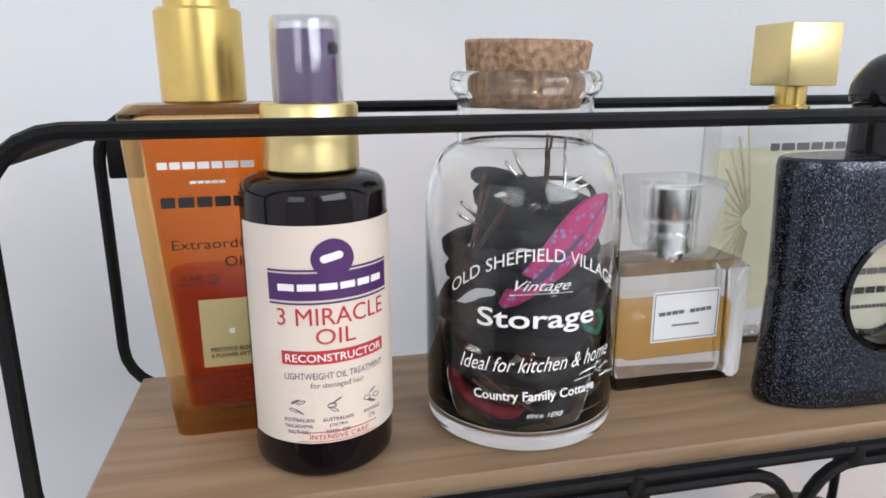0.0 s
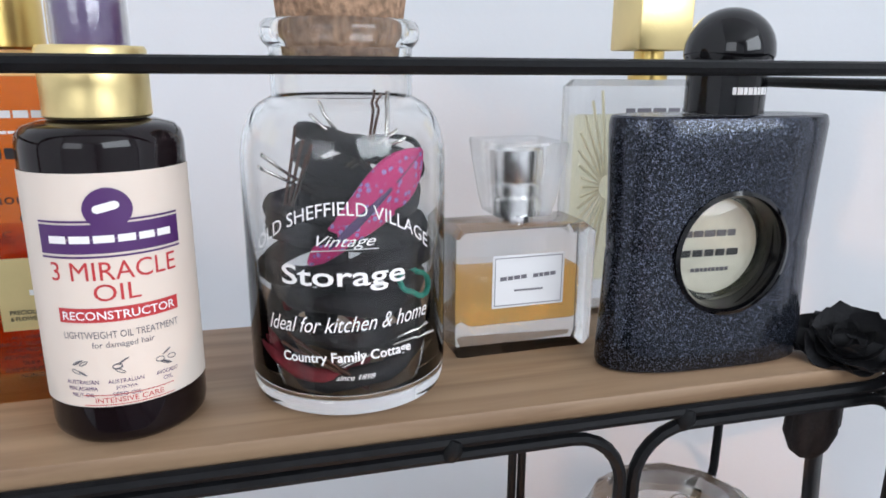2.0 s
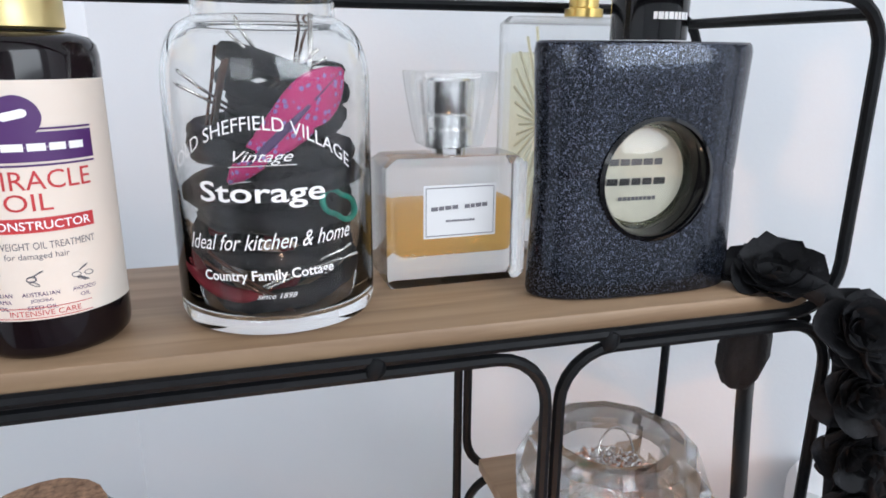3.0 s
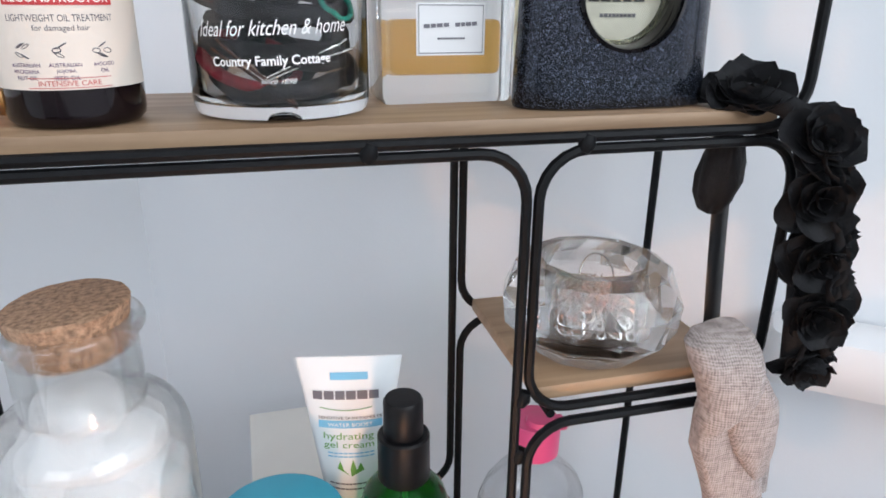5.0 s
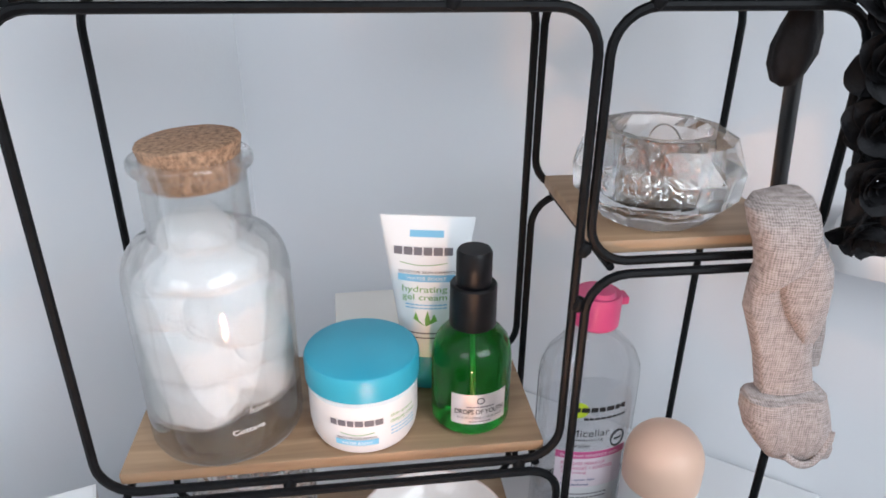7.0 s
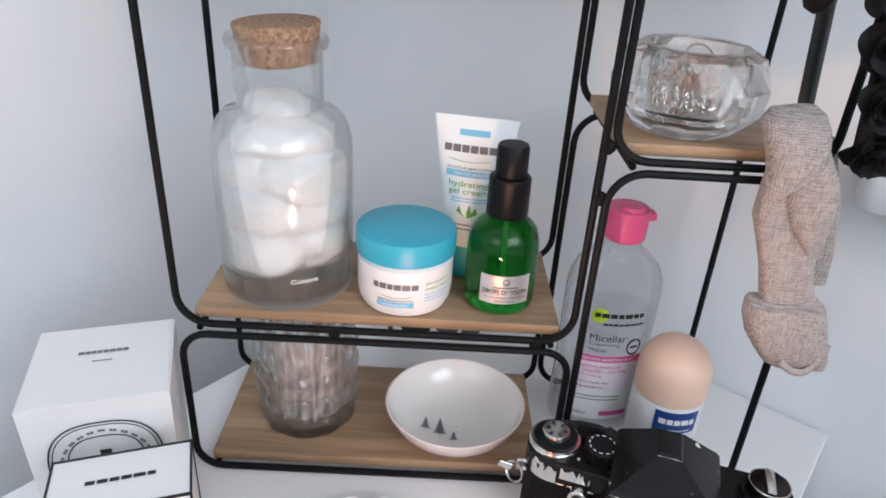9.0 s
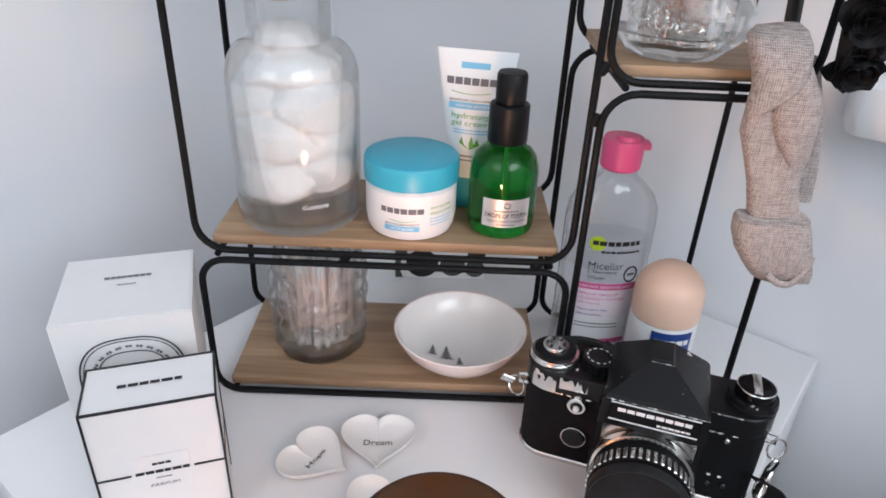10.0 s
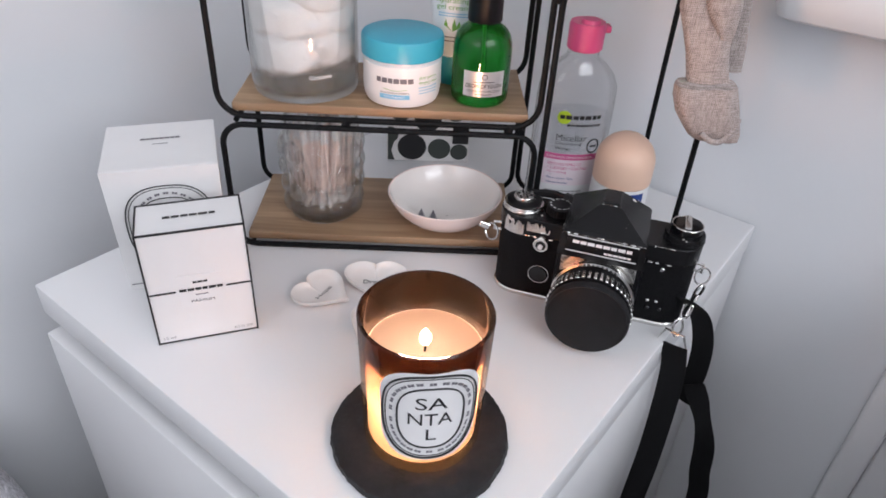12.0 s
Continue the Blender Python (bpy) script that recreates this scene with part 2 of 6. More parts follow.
def lettering(words, u, v, w, h, on, mat, parent, label="", turn=0.0, arch=0.0, slant=0.0, weight=0.0, proud=0.0004):
    """Words in the built-in font, fitted to w by h about (u, v)."""
    data = bpy.data.curves.new("lettering", "FONT")
    data.body, data.resolution_u, data.offset, data.shear = words, 3, weight, slant
    tmp = new("lettering", data)
    mesh = bpy.data.meshes.new_from_object(tmp.evaluated_get(bpy.context.evaluated_depsgraph_get()))
    bpy.data.objects.remove(tmp)
    bpy.data.curves.remove(data)
    bm = bmesh.new()
    bm.from_mesh(mesh)
    bpy.data.meshes.remove(mesh)
    xs, ys = [p.co.x for p in bm.verts], [p.co.y for p in bm.verts]
    x0, x1, y0, y1 = min(xs), max(xs), min(ys), max(ys)
    c, s = math.cos(radians(turn)), math.sin(radians(turn))
    for p in bm.verts:
        a = ((p.co.x - x0) / (x1 - x0) - 0.5) * w
        b = ((p.co.y - y0) / (y1 - y0) - 0.5) * h
        p.co = on(u + a * c - b * s, v + a * s + b * c - arch * a * a, proud)
    return part("lettering", bm, mat, parent, label)


def patch(u0, u1, v0, v1, on, mat, parent, name="label", label="", proud=0.0002, thick=0.0002, r=0.0, n=10, turn=0.0):
    """A label of sheet stuff with its own thickness, laid on a surface."""
    bm = bmesh.new()
    cu, cv = (u0 + u1) / 2, (v0 + v1) / 2
    c, s = math.cos(radians(turn)), math.sin(radians(turn))

    def put(u, v, h):
        du, dv = u - cu, v - cv
        return on(cu + du * c - dv * s, cv + du * s + dv * c, h)

    rows = 16 if r else 1
    front = []
    for j in range(rows + 1):
        f = j / rows
        v = v0 + (v1 - v0) * (0.5 - 0.5 * math.cos(math.pi * f) if r else f)
        inset = 0.0
        if r:
            e = min(v - v0, v1 - v)
            inset = r - math.sqrt(max(0, r * r - (r - e) ** 2)) if e < r else 0.0
        front.append([bm.verts.new(put(u0 + inset + (u1 - u0 - 2 * inset) * i / n, v, proud + thick)) for i in range(n + 1)])
    for a, b in zip(front, front[1:]):
        for i in range(n):
            bm.faces.new((a[i], a[i + 1], b[i + 1], b[i]))
    edge = [p for p in front[0]] + [row[-1] for row in front[1:]] + [p for p in reversed(front[-1][:-1])] + [row[0] for row in reversed(front[1:-1])]
    back = [bm.verts.new(p.co) for p in edge]
    centre = put(cu, cv, proud + thick)
    away = put(cu, cv, proud) - centre
    for p in back:
        p.co += away
    for i in range(len(edge)):
        k = (i + 1) % len(edge)
        bm.faces.new((edge[i], edge[k], back[k], back[i]))
    return part(name, bm, mat, parent, label)


def bars(u, v, w, h, n, on, mat, parent, label="", turn=0.0, proud=0.0004):
    """A plain bar cut into short lengths, standing where a mark or small writing stands."""
    bm = bmesh.new()
    c, s = math.cos(radians(turn)), math.sin(radians(turn))
    rng = random.Random(n * 977 + int(w * 1e6))
    edges, x = [0.0], 0.0
    for i in range(n):
        x += rng.uniform(0.55, 0.85)
        edges.append(x)
        if i < n - 1:
            x += 0.13
            edges.append(x)
    tall, thin = h * (0.26 if h > 0.0027 else 0.34), h * 0.012

    def post(a):
        a = (a / edges[-1] - 0.5) * w
        return [bm.verts.new(on(u + a * c - b * s, v + a * s + b * c, proud)) for b in (-tall, -thin, thin, tall)]

    posts = [post(a) for a in edges]
    for i in range(len(posts) - 1):
        p, q = posts[i], posts[i + 1]
        bm.faces.new((p[1], q[1], q[2], p[2]))
        if i % 2 == 0:
            bm.faces.new((p[0], q[0], q[1], p[1]))
            bm.faces.new((p[2], q[2], q[3], p[3]))
    return part("printed_mark", bm, mat, parent, label)


def stroke(points, r, on, mat, parent, name="print_line", label="", closed=False, proud=0.0003):
    return part(name, tube([on(u, v, proud) for u, v in points], r, 4, closed), mat, parent, label)


# ---- room ----
def room_box(name, x0, x1, y0, y1, z0, z1, mat, r=0.0):
    bm = block(x0, x1, y0, y1, z0, z1, r) if r else box_bm(bmesh.new(), x0, x1, y0, y1, z0, z1)
    ob = part(name, bm, mat)
    ob.matrix_basis = ROOM
    return tagged(ob, kind="structure")


FLOOR_Z, CEIL_Z = -0.55, 1.85
X0, X1, Y0, Y1 = -0.17, 2.4, -2.5, 0.485
tagged(room_box("floor", X0 - 0.1, X1 + 0.1, Y0 - 0.1, Y1 + 0.1, FLOOR_Z - 0.1, FLOOR_Z, FLOOR), "grey carpet floor", "floor")
tagged(room_box("ceiling", X0 - 0.1, X1 + 0.1, Y0 - 0.1, Y1 + 0.1, CEIL_Z, CEIL_Z + 0.1, CEILING), "plain white painted ceiling", "ceiling")
tagged(room_box("wall_north", X0 - 0.1, X1 + 0.1, Y1, Y1 + 0.1, FLOOR_Z, CEIL_Z, WALL), "white painted plaster wall behind the chest", "wall")
tagged(room_box("wall_west", X0 - 0.1, X0, Y0 - 0.1, Y1, FLOOR_Z, CEIL_Z, WALL), "white painted plaster wall beside the chest", "wall")


def pierced(name, along, place, lo, hi, a0, a1, z0, z1):
    """A wall 0.1 thick with one window opening."""
    bm = bmesh.new()
    for u0, u1, w0, w1 in ((lo, a0, FLOOR_Z, CEIL_Z), (a1, hi, FLOOR_Z, CEIL_Z), (a0, a1, FLOOR_Z, z0), (a0, a1, z1, CEIL_Z)):
        if along == "y":
            box_bm(bm, place, place + 0.1, u0, u1, w0, w1)
        else:
            box_bm(bm, u0, u1, place - 0.1, place, w0, w1)
    ob = part(name, bm, WALL)
    ob.matrix_basis = ROOM
    return tagged(ob, "unseen white painted plaster wall with an opening for daylight", "wall", kind="structure")


pierced("wall_east", "y", X1, Y0, Y1, -1.65, 0.15, 0.75, 1.80)
# rear opening added only for the fill light
pierced("wall_south", "x", Y0, X0, X1, -0.05, 1.25, 0.75, 1.75)
# white ledge and upright boxing strip on the wall behind
ledge = part("wall_ledge", block(0.362, 1.6, Y1 - 0.045, Y1 - 0.0005, 0.193, 0.232, 0.012, 2), SATIN_WHITE)
ledge.matrix_basis = ROOM
tagged(ledge, "white painted ledge on the wall", "trim", kind="structure")
strip = part("wall_trim", block(0.548, 0.574, Y1 - 0.02, Y1 - 0.0005, FLOOR_Z, 0.192, 0.004), SATIN_WHITE)
strip.matrix_basis = ROOM
tagged(strip, "white upright boxing strip on the wall", "trim", kind="structure")
panel = part("wall_panel", block(0.575, 1.2, Y1 - 0.012, Y1 - 0.0005, FLOOR_Z, 0.192, 0.003), SATIN_WHITE)
panel.matrix_basis = ROOM
tagged(panel, "white boxed-in panel under the ledge", "trim", kind="structure")


# ---- chest of drawers ----
def chest():
    ob = thing("chest_of_drawers", ROOM @ Matrix.Translation((0, 0, FLOOR_Z)), "white bedside chest of drawers with smooth top", "chest of drawers")
    h = 0.55
    part("top", block(0, 0.400, 0, 0.482, h - 0.028, h, 0.0015), GLOSS_WHITE, ob)
    part("side", block(0, 0.02, 0.015, 0.478, 0, h - 0.029, 0.001), GLOSS_WHITE, ob)
    part("side", block(0.379, 0.399, 0.015, 0.478, 0, h - 0.029, 0.001), GLOSS_WHITE, ob)
    part("back", block(0.021, 0.378, 0.465, 0.477, 0.0, h - 0.029, 0.001), GLOSS_WHITE, ob)
    part("plinth", block(0.021, 0.378, 0.03, 0.045, 0, 0.05, 0.001), GLOSS_WHITE, ob)
    for z0, z1 in ((0.055, 0.275), (0.283, 0.505)):
        part("drawer_front", block(0.002, 0.397, -0.004, 0.013, z0, z1, 0.0015), GLOSS_WHITE, ob)
        part("drawer_box", block(0.024, 0.376, 0.0135, 0.44, z0 + 0.012, z1 - 0.04, 0.001), GLOSS_WHITE, ob)
    return ob


chest()


# ---- wire shelf unit ----
XL, XR, XD = -0.0755, 0.2905, 0.1695
YF, YB = 0.184, 0.290
RAD = 0.0024


def wire_loop(x0, x1, z0, z1, y, corner=0.022):
    pts = [(x0 + (x1 - x0) / 2 + px, y, z0 + (z1 - z0) / 2 + pz) for px, pz in rrect(x1 - x0, z1 - z0, corner, 6)]
    return tube(pts, RAD, 8, closed=True)


def shelf_unit():
    ob = thing("shelf_unit", Matrix.Identity(4), "black wire shelf unit with pale oak boards", "shelf")
    cells = ((XL, XR, 0.3605, 0.4785), (XL, XD - 0.0026, 0.117, 0.3555), (XD + 0.0026, XR, 0.2375, 0.3555), (XL + 0.001, XD - 0.0026, 0.0026, 0.1118), (XD + 0.0026, XR, 0.0026, 0.2323))
    for x0, x1, z0, z1 in cells:
        for y in (YF if z0 > 0.1 else YF - 0.004, YB):
            part("wire_frame", wire_loop(x0, x1, z0, z1, y, 0.02 if z1 - z0 > 0.115 else 0.017), WIRE, ob)
        if x1 - x0 > 0.13 or z1 - z0 < 0.2:
            zs = ((z0, x0 + 0.012), (z0, x1 - 0.012))
            for z, x in zs:
                part("cross_bar", tube([(x, YF if z > 0.1 else YF - 0.004, z - 0.0032 if z > 0.1 else z), (x, YB, z - 0.0032 if z > 0.1 else z)], RAD * 0.9, 8), WIRE, ob)
    for x in (XL, XR):
        z = 0.4785 - 0.006
        x2 = x + (0.006 if x < 0 else -0.006)
        part("cross_bar", tube([(x2, YF, z), (x2, YB, z)], RAD, 8), WIRE, ob)
    for z0, x0, x1 in ((0.3608, XL + 0.007, XR - 0.010), (0.1194, XL + 0.009, XD - 0.010), (0.2399, XD + 0.008, XR - 0.010), (0.005, XL + 0.010, XD - 0.010)):
        part("board", block(x0, x1, YF + (0.003 if z0 > 0.1 else -0.001), YB - 0.004, z0, z0 + 0.0072, 0.0012), OAK, ob, "pale oak veneer board")
    for x, z in ((0.1045, 0.358), (0.1905, 0.358), (XD, 0.215), (XD, 0.245), (0.02, 0.1145), (0.145, 0.1145)):
        part("weld", lathe([(0, -0.0042), (0.0025, -0.0036), (0.0038, 0), (0.0025, 0.0036), (0, 0.0042)], 10), WIRE, ob, m=pose(x, YF - 0.0006, z, 0, 20, 0))
    tab = join(block(XL + 0.003, XL + 0.016, YB - 0.0015, YB + 0.0015, 0.452, 0.470, 0.001))
    part("hanging_tab", tab, WIRE, ob)
    return ob


shelf_unit()


# ---- things on the top board ----
Z_TOP, Z_MID, Z_RIGHT, Z_LOW = 0.3680, 0.1266, 0.2471, 0.0122
AMBER = bodied_glass("amber_oil_bottle", (0.99, 0.77, 0.48), 1.32, 0.28, 1.2)
AMBER_INNER = thin_glass("amber_inner_wall", (0.90, 0.53, 0.23), 1.2)
AMBER_DEEP = thin_glass("deep_amber_liquid", (0.80, 0.38, 0.12), 0.8)
HONEY = thin_glass("honey_perfume", (0.92, 0.72, 0.42), 0.6)
STRAW = thin_glass("straw_perfume", (0.99, 0.965, 0.83), 0.6)
VIOLET = material("violet_plastic", (0.10, 0.05, 0.16), 0.35, vary=0.1, scale=60)
BLACK_GLOSS = material("black_gloss_plastic", (0.004, 0.004, 0.005), 0.08, spec=0.4)
BLACK_SATIN = material("black_satin_plastic", (0.006, 0.006, 0.007), 0.40, spec=0.2, vary=0.15, scale=80, bump=0.05, bump_scale=600)
GLITTER = material("black_glitter_lacquer", (0.02, 0.022, 0.032), 0.36, vary=0.2, scale=90)


def add_sparkle(mat):
    nodes, links = mat.node_tree.nodes, mat.node_tree.links
    bsdf = nodes["Principled BSDF"]
    where, grain, ramp = nodes.new("ShaderNodeTexCoord"), nodes.new("ShaderNodeTexVoronoi"), nodes.new("ShaderNodeValToRGB")
    grain.inputs["Scale"].default_value = 2500
    links.new(where.outputs["Object"], grain.inputs["Vector"])
    ramp.color_ramp.elements[0].position, ramp.color_ramp.elements[0].color = 0.42, (0.0025, 0.003, 0.005, 1)
    ramp.color_ramp.elements[1].position, ramp.color_ramp.elements[1].color = 1.0, (0.24, 0.27, 0.36, 1)
    mid = ramp.color_ramp.elements.new(0.74)
    mid.color = (0.040, 0.048, 0.072, 1)
    links.new(grain.outputs["Color"], ramp.inputs[0])
    links.new(ramp.outputs[0], bsdf.inputs["Base Color"])
    relief = nodes.new("ShaderNodeBump")
    relief.inputs["Strength"].default_value, relief.inputs["Distance"].default_value = 0.30, 0.0006
    links.new(grain.outputs["Color"], relief.inputs["Height"])
    links.new(relief.outputs[0], bsdf.inputs["Normal"])
    bsdf.inputs["Metallic"].default_value = 0.65
    bsdf.inputs["Roughness"].default_value = 0.22
    bsdf.inputs["Coat Weight"].default_value = 0.2


add_sparkle(GLITTER)


def hair_oil_spray():
    """Dark round spray bottle with a printed cream label."""
    ob = thing("spray_bottle", at(0.0047, 0.2155, Z_TOP, 10), "dark brown hair oil spray bottle with cream label and gold collar", "bottle")
    R = 0.0228
    part("bottle", lathe([(0, 0.0008), (0.018, 0), (0.0208, 0.0006), (0.0224, 0.0025), (R, 0.005), (R, 0.0885), (0.0222, 0.0915), (0.0205, 0.0935), (0.016, 0.0948), (0.012, 0.0952), (0.012, 0.098), (0, 0.098)], 56), BLACK_GLASS, ob)
    part("collar", lathe([(0, 0.0955), (0.0140, 0.0955), (0.0147, 0.0962), (0.0147, 0.1145), (0.0141, 0.1155), (0.011, 0.1155), (0, 0.1156)], 48), PALE_GOLD, ob, "satin gold collar")
    spray = part("spray_head", lathe([(0, 0.1157), (0.0088, 0.1157), (0.0088, 0.1345), (0.0083, 0.1365), (0, 0.1366)], 32), VIOLET, ob, "violet spray head")
    part("nozzle", moved(lathe([(0, 0), (0.0018, 0), (0.0018, 0.0012), (0, 0.0012)], 14), pose(0.006, -0.0068, 0.131, 90, 0, 40)), BLACK_SATIN, spray)
    part("clear_cap", lathe([(0.0104, 0.1157), (0.0106, 0.118), (0.0104, 0.1385), (0.0098, 0.1402), (0, 0.1404), (0, 0.1396), (0.0094, 0.1394), (0.0098, 0.138), (0.0099, 0.1157), (0.0104, 0.1157)], 36), PLASTIC_CLEAR, ob, "clear plastic cap")
    wrap = round_at(R)
    on = lambda u, v, h: wrap(u, 0.0835 - (0.0815 - v) * 0.965, h)
    paper = patch(-0.031, 0.031, 0.0090, 0.0800, on, CREAM_PAPER, ob, "paper_label", "cream printed paper label", thick=0.00025, n=40)
    hi = 0.0006
    # round purple emblem above a purple band
    patch(-0.0063, 0.0063, 0.0635, 0.0760, on, PURPLE, paper, "emblem", proud=hi, thick=0.0001, r=0.0066, n=16)
    patch(-0.0038, 0.0030, 0.0692, 0.0716, on, WHITE_INK, paper, "emblem", proud=hi + 0.0003, thick=0.0001, r=0.0013, n=12, turn=14)
    patch(-0.0195, 0.0195, 0.0570, 0.0655, on, PURPLE, paper, "print_band", proud=hi, thick=0.0001, n=20)
    for v in (0.0664, 0.0560):
        patch(-0.0195, 0.0195, v - 0.0003, v + 0.0003, on, PURPLE, paper, "print_line", proud=hi, thick=0.0001, n=20)
    bars(0, 0.0612, 0.0325, 0.0042, 6, on, WHITE_INK, paper, proud=hi + 0.0003)
    lettering("3 MIRACLE", 0, 0.0517, 0.0345, 0.0056, on, RED, paper, proud=hi)
    lettering("OIL", 0, 0.0452, 0.0120, 0.0052, on, RED, paper, proud=hi)
    patch(-0.0165, 0.0165, 0.0362, 0.0406, on, RED, paper, "print_band", proud=hi, thick=0.0001, n=16)
    lettering("RECONSTRUCTOR", 0, 0.0384, 0.0305, 0.0026, on, WHITE_INK, paper, weight=0.01, proud=hi + 0.0003)
    lettering("LIGHTWEIGHT OIL TREATMENT", 0, 0.0322, 0.0320, 0.0022, on, GREY_INK, paper, proud=hi)
    lettering("for damaged hair", 0, 0.0288, 0.0165, 0.0024, on, GREY_INK, paper, proud=hi)
    for u, words in ((-0.0125, ("AUSTRALIAN", "MACADAMIA", "NUT OIL")), (-0.0005, ("AUSTRALIAN", "JOJOBA", "SEED OIL")), (0.0110, ("AVOCADO", "OIL"))):
        rng = random.Random(int(u * 1e5))
        for k in range(5):
            a = rng.uniform(0, 6.28)
            c = (u + 0.0018 * math.cos(a), 0.0218 + 0.0018 * math.sin(a))
            stroke([(c[0] + 0.0013 * math.cos(b), c[1] + 0.0008 * math.sin(b + a)) for b in [2 * math.pi * i / 8 for i in range(8)]], 0.00012, on, GREY_INK, paper, "leaf_drawing", closed=True, proud=hi)
        for k, w in enumerate(words):
            lettering(w, u, 0.0172 - 0.0021 * k, 0.00095 * len(w), 0.0013, on, PURPLE, paper, proud=hi)
    lettering("INTENSIVE CARE", 0, 0.0112, 0.0185, 0.0017, on, RED, paper, proud=hi)
    for v in (0.0129, 0.0097):
        patch(-0.0125, 0.0125, v - 0.0001, v + 0.0001, on, RED, paper, "print_line", proud=hi, thick=0.0001, n=10)
    return ob


hair_oil_spray()


def amber_oil_bottle():
    ob = thing("oil_bottle", at(-0.0288, 0.2465, Z_TOP, 1), "amber hair oil bottle with polished gold pump cap", "bottle")
    h, w0, w1, d = 0.1135, 0.0365, 0.0530, 0.030

    def rings(scale_w, scale_d, zs):
        out = []
        for f in zs:
            z = h * f
            w = w0 + (w1 - w0) * f ** 0.85
            out.append([(x, y, z) for x, y in rrect((w - scale_w), d - scale_d, 0.005, 4)])
        return out

    part("bottle", loft(rings(0, 0, (0, 0.03, 0.1, 0.25, 0.4, 0.6, 0.8, 0.93, 0.985)) + [[(x, y, h + 0.001) for x, y in rrect(w1 - 0.006, d - 0.006, 0.004, 4)]]), AMBER, ob)
    part("inner_wall", loft(rings(0.0105, 0.009, (0.075, 0.12, 0.3, 0.5, 0.7, 0.9, 0.94))), AMBER_INNER, ob, "inner wall of the thick glass")
    part("oil", loft(rings(0.0125, 0.011, (0.085, 0.15, 0.3, 0.42, 0.50))), AMBER_DEEP, ob, "deep orange oil")
    part("pump_cap", lathe([(0, h + 0.0012), (0.0128, h + 0.0012), (0.0137, h + 0.0020), (0.0137, h + 0.0300), (0.0128, h + 0.0310), (0.0104, h + 0.0312), (0.0104, h + 0.048), (0.0096, h + 0.049), (0, h + 0.049)], 48), GOLD, ob, "polished gold pump cap")
    on = flat_at(-d / 2)
    for v, w, n, hh, mat in ((0.0955, 0.030, 7, 0.0044, WHITE_INK), (0.0900, 0.011, 5, 0.0014, WHITE_INK)):
        bars(0.0, v, w, hh, n, on, mat, ob)
    bars(0.002, 0.0835, 0.034, 0.0066, 6, on, BLACK_INK, ob)
    lettering("Extraordinary", 0.0035, 0.0688, 0.033, 0.0044, on, BLACK_INK, ob)
    lettering("OIL", 0.0075, 0.0630, 0.0085, 0.0036, on, BLACK_INK, ob)
    lettering("230\u00b0C", -0.0055, 0.0580, 0.0120, 0.0020, on, BLACK_INK, ob)
    lettering("PROTECTION", -0.0055, 0.0556, 0.0120, 0.0015, on, BLACK_INK, ob)
    plate = patch(-0.0065, 0.0175, 0.0255, 0.0500, on, PALE_GOLD, ob, "foil_label", "gold foil label", proud=0.0003)
    patch(0.0028, 0.0046, 0.0375, 0.0393, on, WHITE_INK, plate, "print_mark", proud=0.0007)
    lettering("PRECIOUS BLEND OF", 0.0055, 0.0318, 0.0185, 0.0015, on, BLACK_INK, plate, weight=0.01, proud=0.0008)
    lettering("6 FLOWER EXTRACTS", 0.0055, 0.0296, 0.0185, 0.0015, on, BLACK_INK, plate, weight=0.01, proud=0.0008)
    for k, (w, s) in enumerate(((0.018, "- ALL HAIR TYPES -"), (0.026, "MIRACLE HAIR PERFECTOR"), (0.019, "LUXURIOUS SHINE"), (0.021, "INTENSELY NOURISHED"), (0.011, "SILKY SOFT"), (0.022, "SUMPTUOUSLY SMOOTH"), (0.013, "NON-GREASY"))):
        lettering(s, 0.003, 0.0232 - 0.0023 * k, w, 0.0014, on, BLACK_INK, ob)
    return ob


amber_oil_bottle()


def jar_shell(R, rl, rn, z_sh0, z_sh1, z_neck, z_lip, t=0.0022, seg=64):
    outer = [(0, 0.0006), (R * 0.88, 0.0), (R * 0.96, 0.0012), (R * 0.993, 0.0042), (R, 0.008), (R, z_sh0)]
    for k in range(1, 8):
        a = math.pi / 2 * k / 8
        outer.append((rn + (R - rn) * math.cos(a) ** 0.9, z_sh0 + (z_sh1 - z_sh0) * math.sin(a)))
    outer += [(rn, z_sh1 + 0.001), (rn, z_neck - 0.001), (rl - 0.0012, z_neck + 0.0004), (rl - 0.0003, z_neck + 0.0016), (rl, (z_neck + z_lip) / 2), (rl - 0.0003, z_lip - 0.0016), (rl - 0.0012, z_lip - 0.0004), ((rl + rn - t) / 2, z_lip), (rn - t + 0.0004, z_lip - 0.0004)]
    inner = [(rn - t, z_sh1)]
    for k in range(6, 0, -1):
        a = math.pi / 2 * k / 8
        inner.append((rn - t + (R - rn) * math.cos(a) ** 0.9, z_sh0 + (z_sh1 - z_sh0 - t) * math.sin(a)))
    inner += [(R - t, z_sh0), (R - t, 0.010), (R - t - 0.003, 0.0056), (0, 0.0048)]
    return lathe(outer + inner, seg)


def cork_bm(r0, r1, h):
    return lathe([(0, 0), (r0 - 0.0008, 0), (r0, 0.0008), (r1, h - 0.001), (r1 - 0.001, h), (0, h)], 40, lambda a, z, k: 1 + 0.012 * math.sin(7 * a + 3 * k) + 0.008 * math.sin(17 * a))


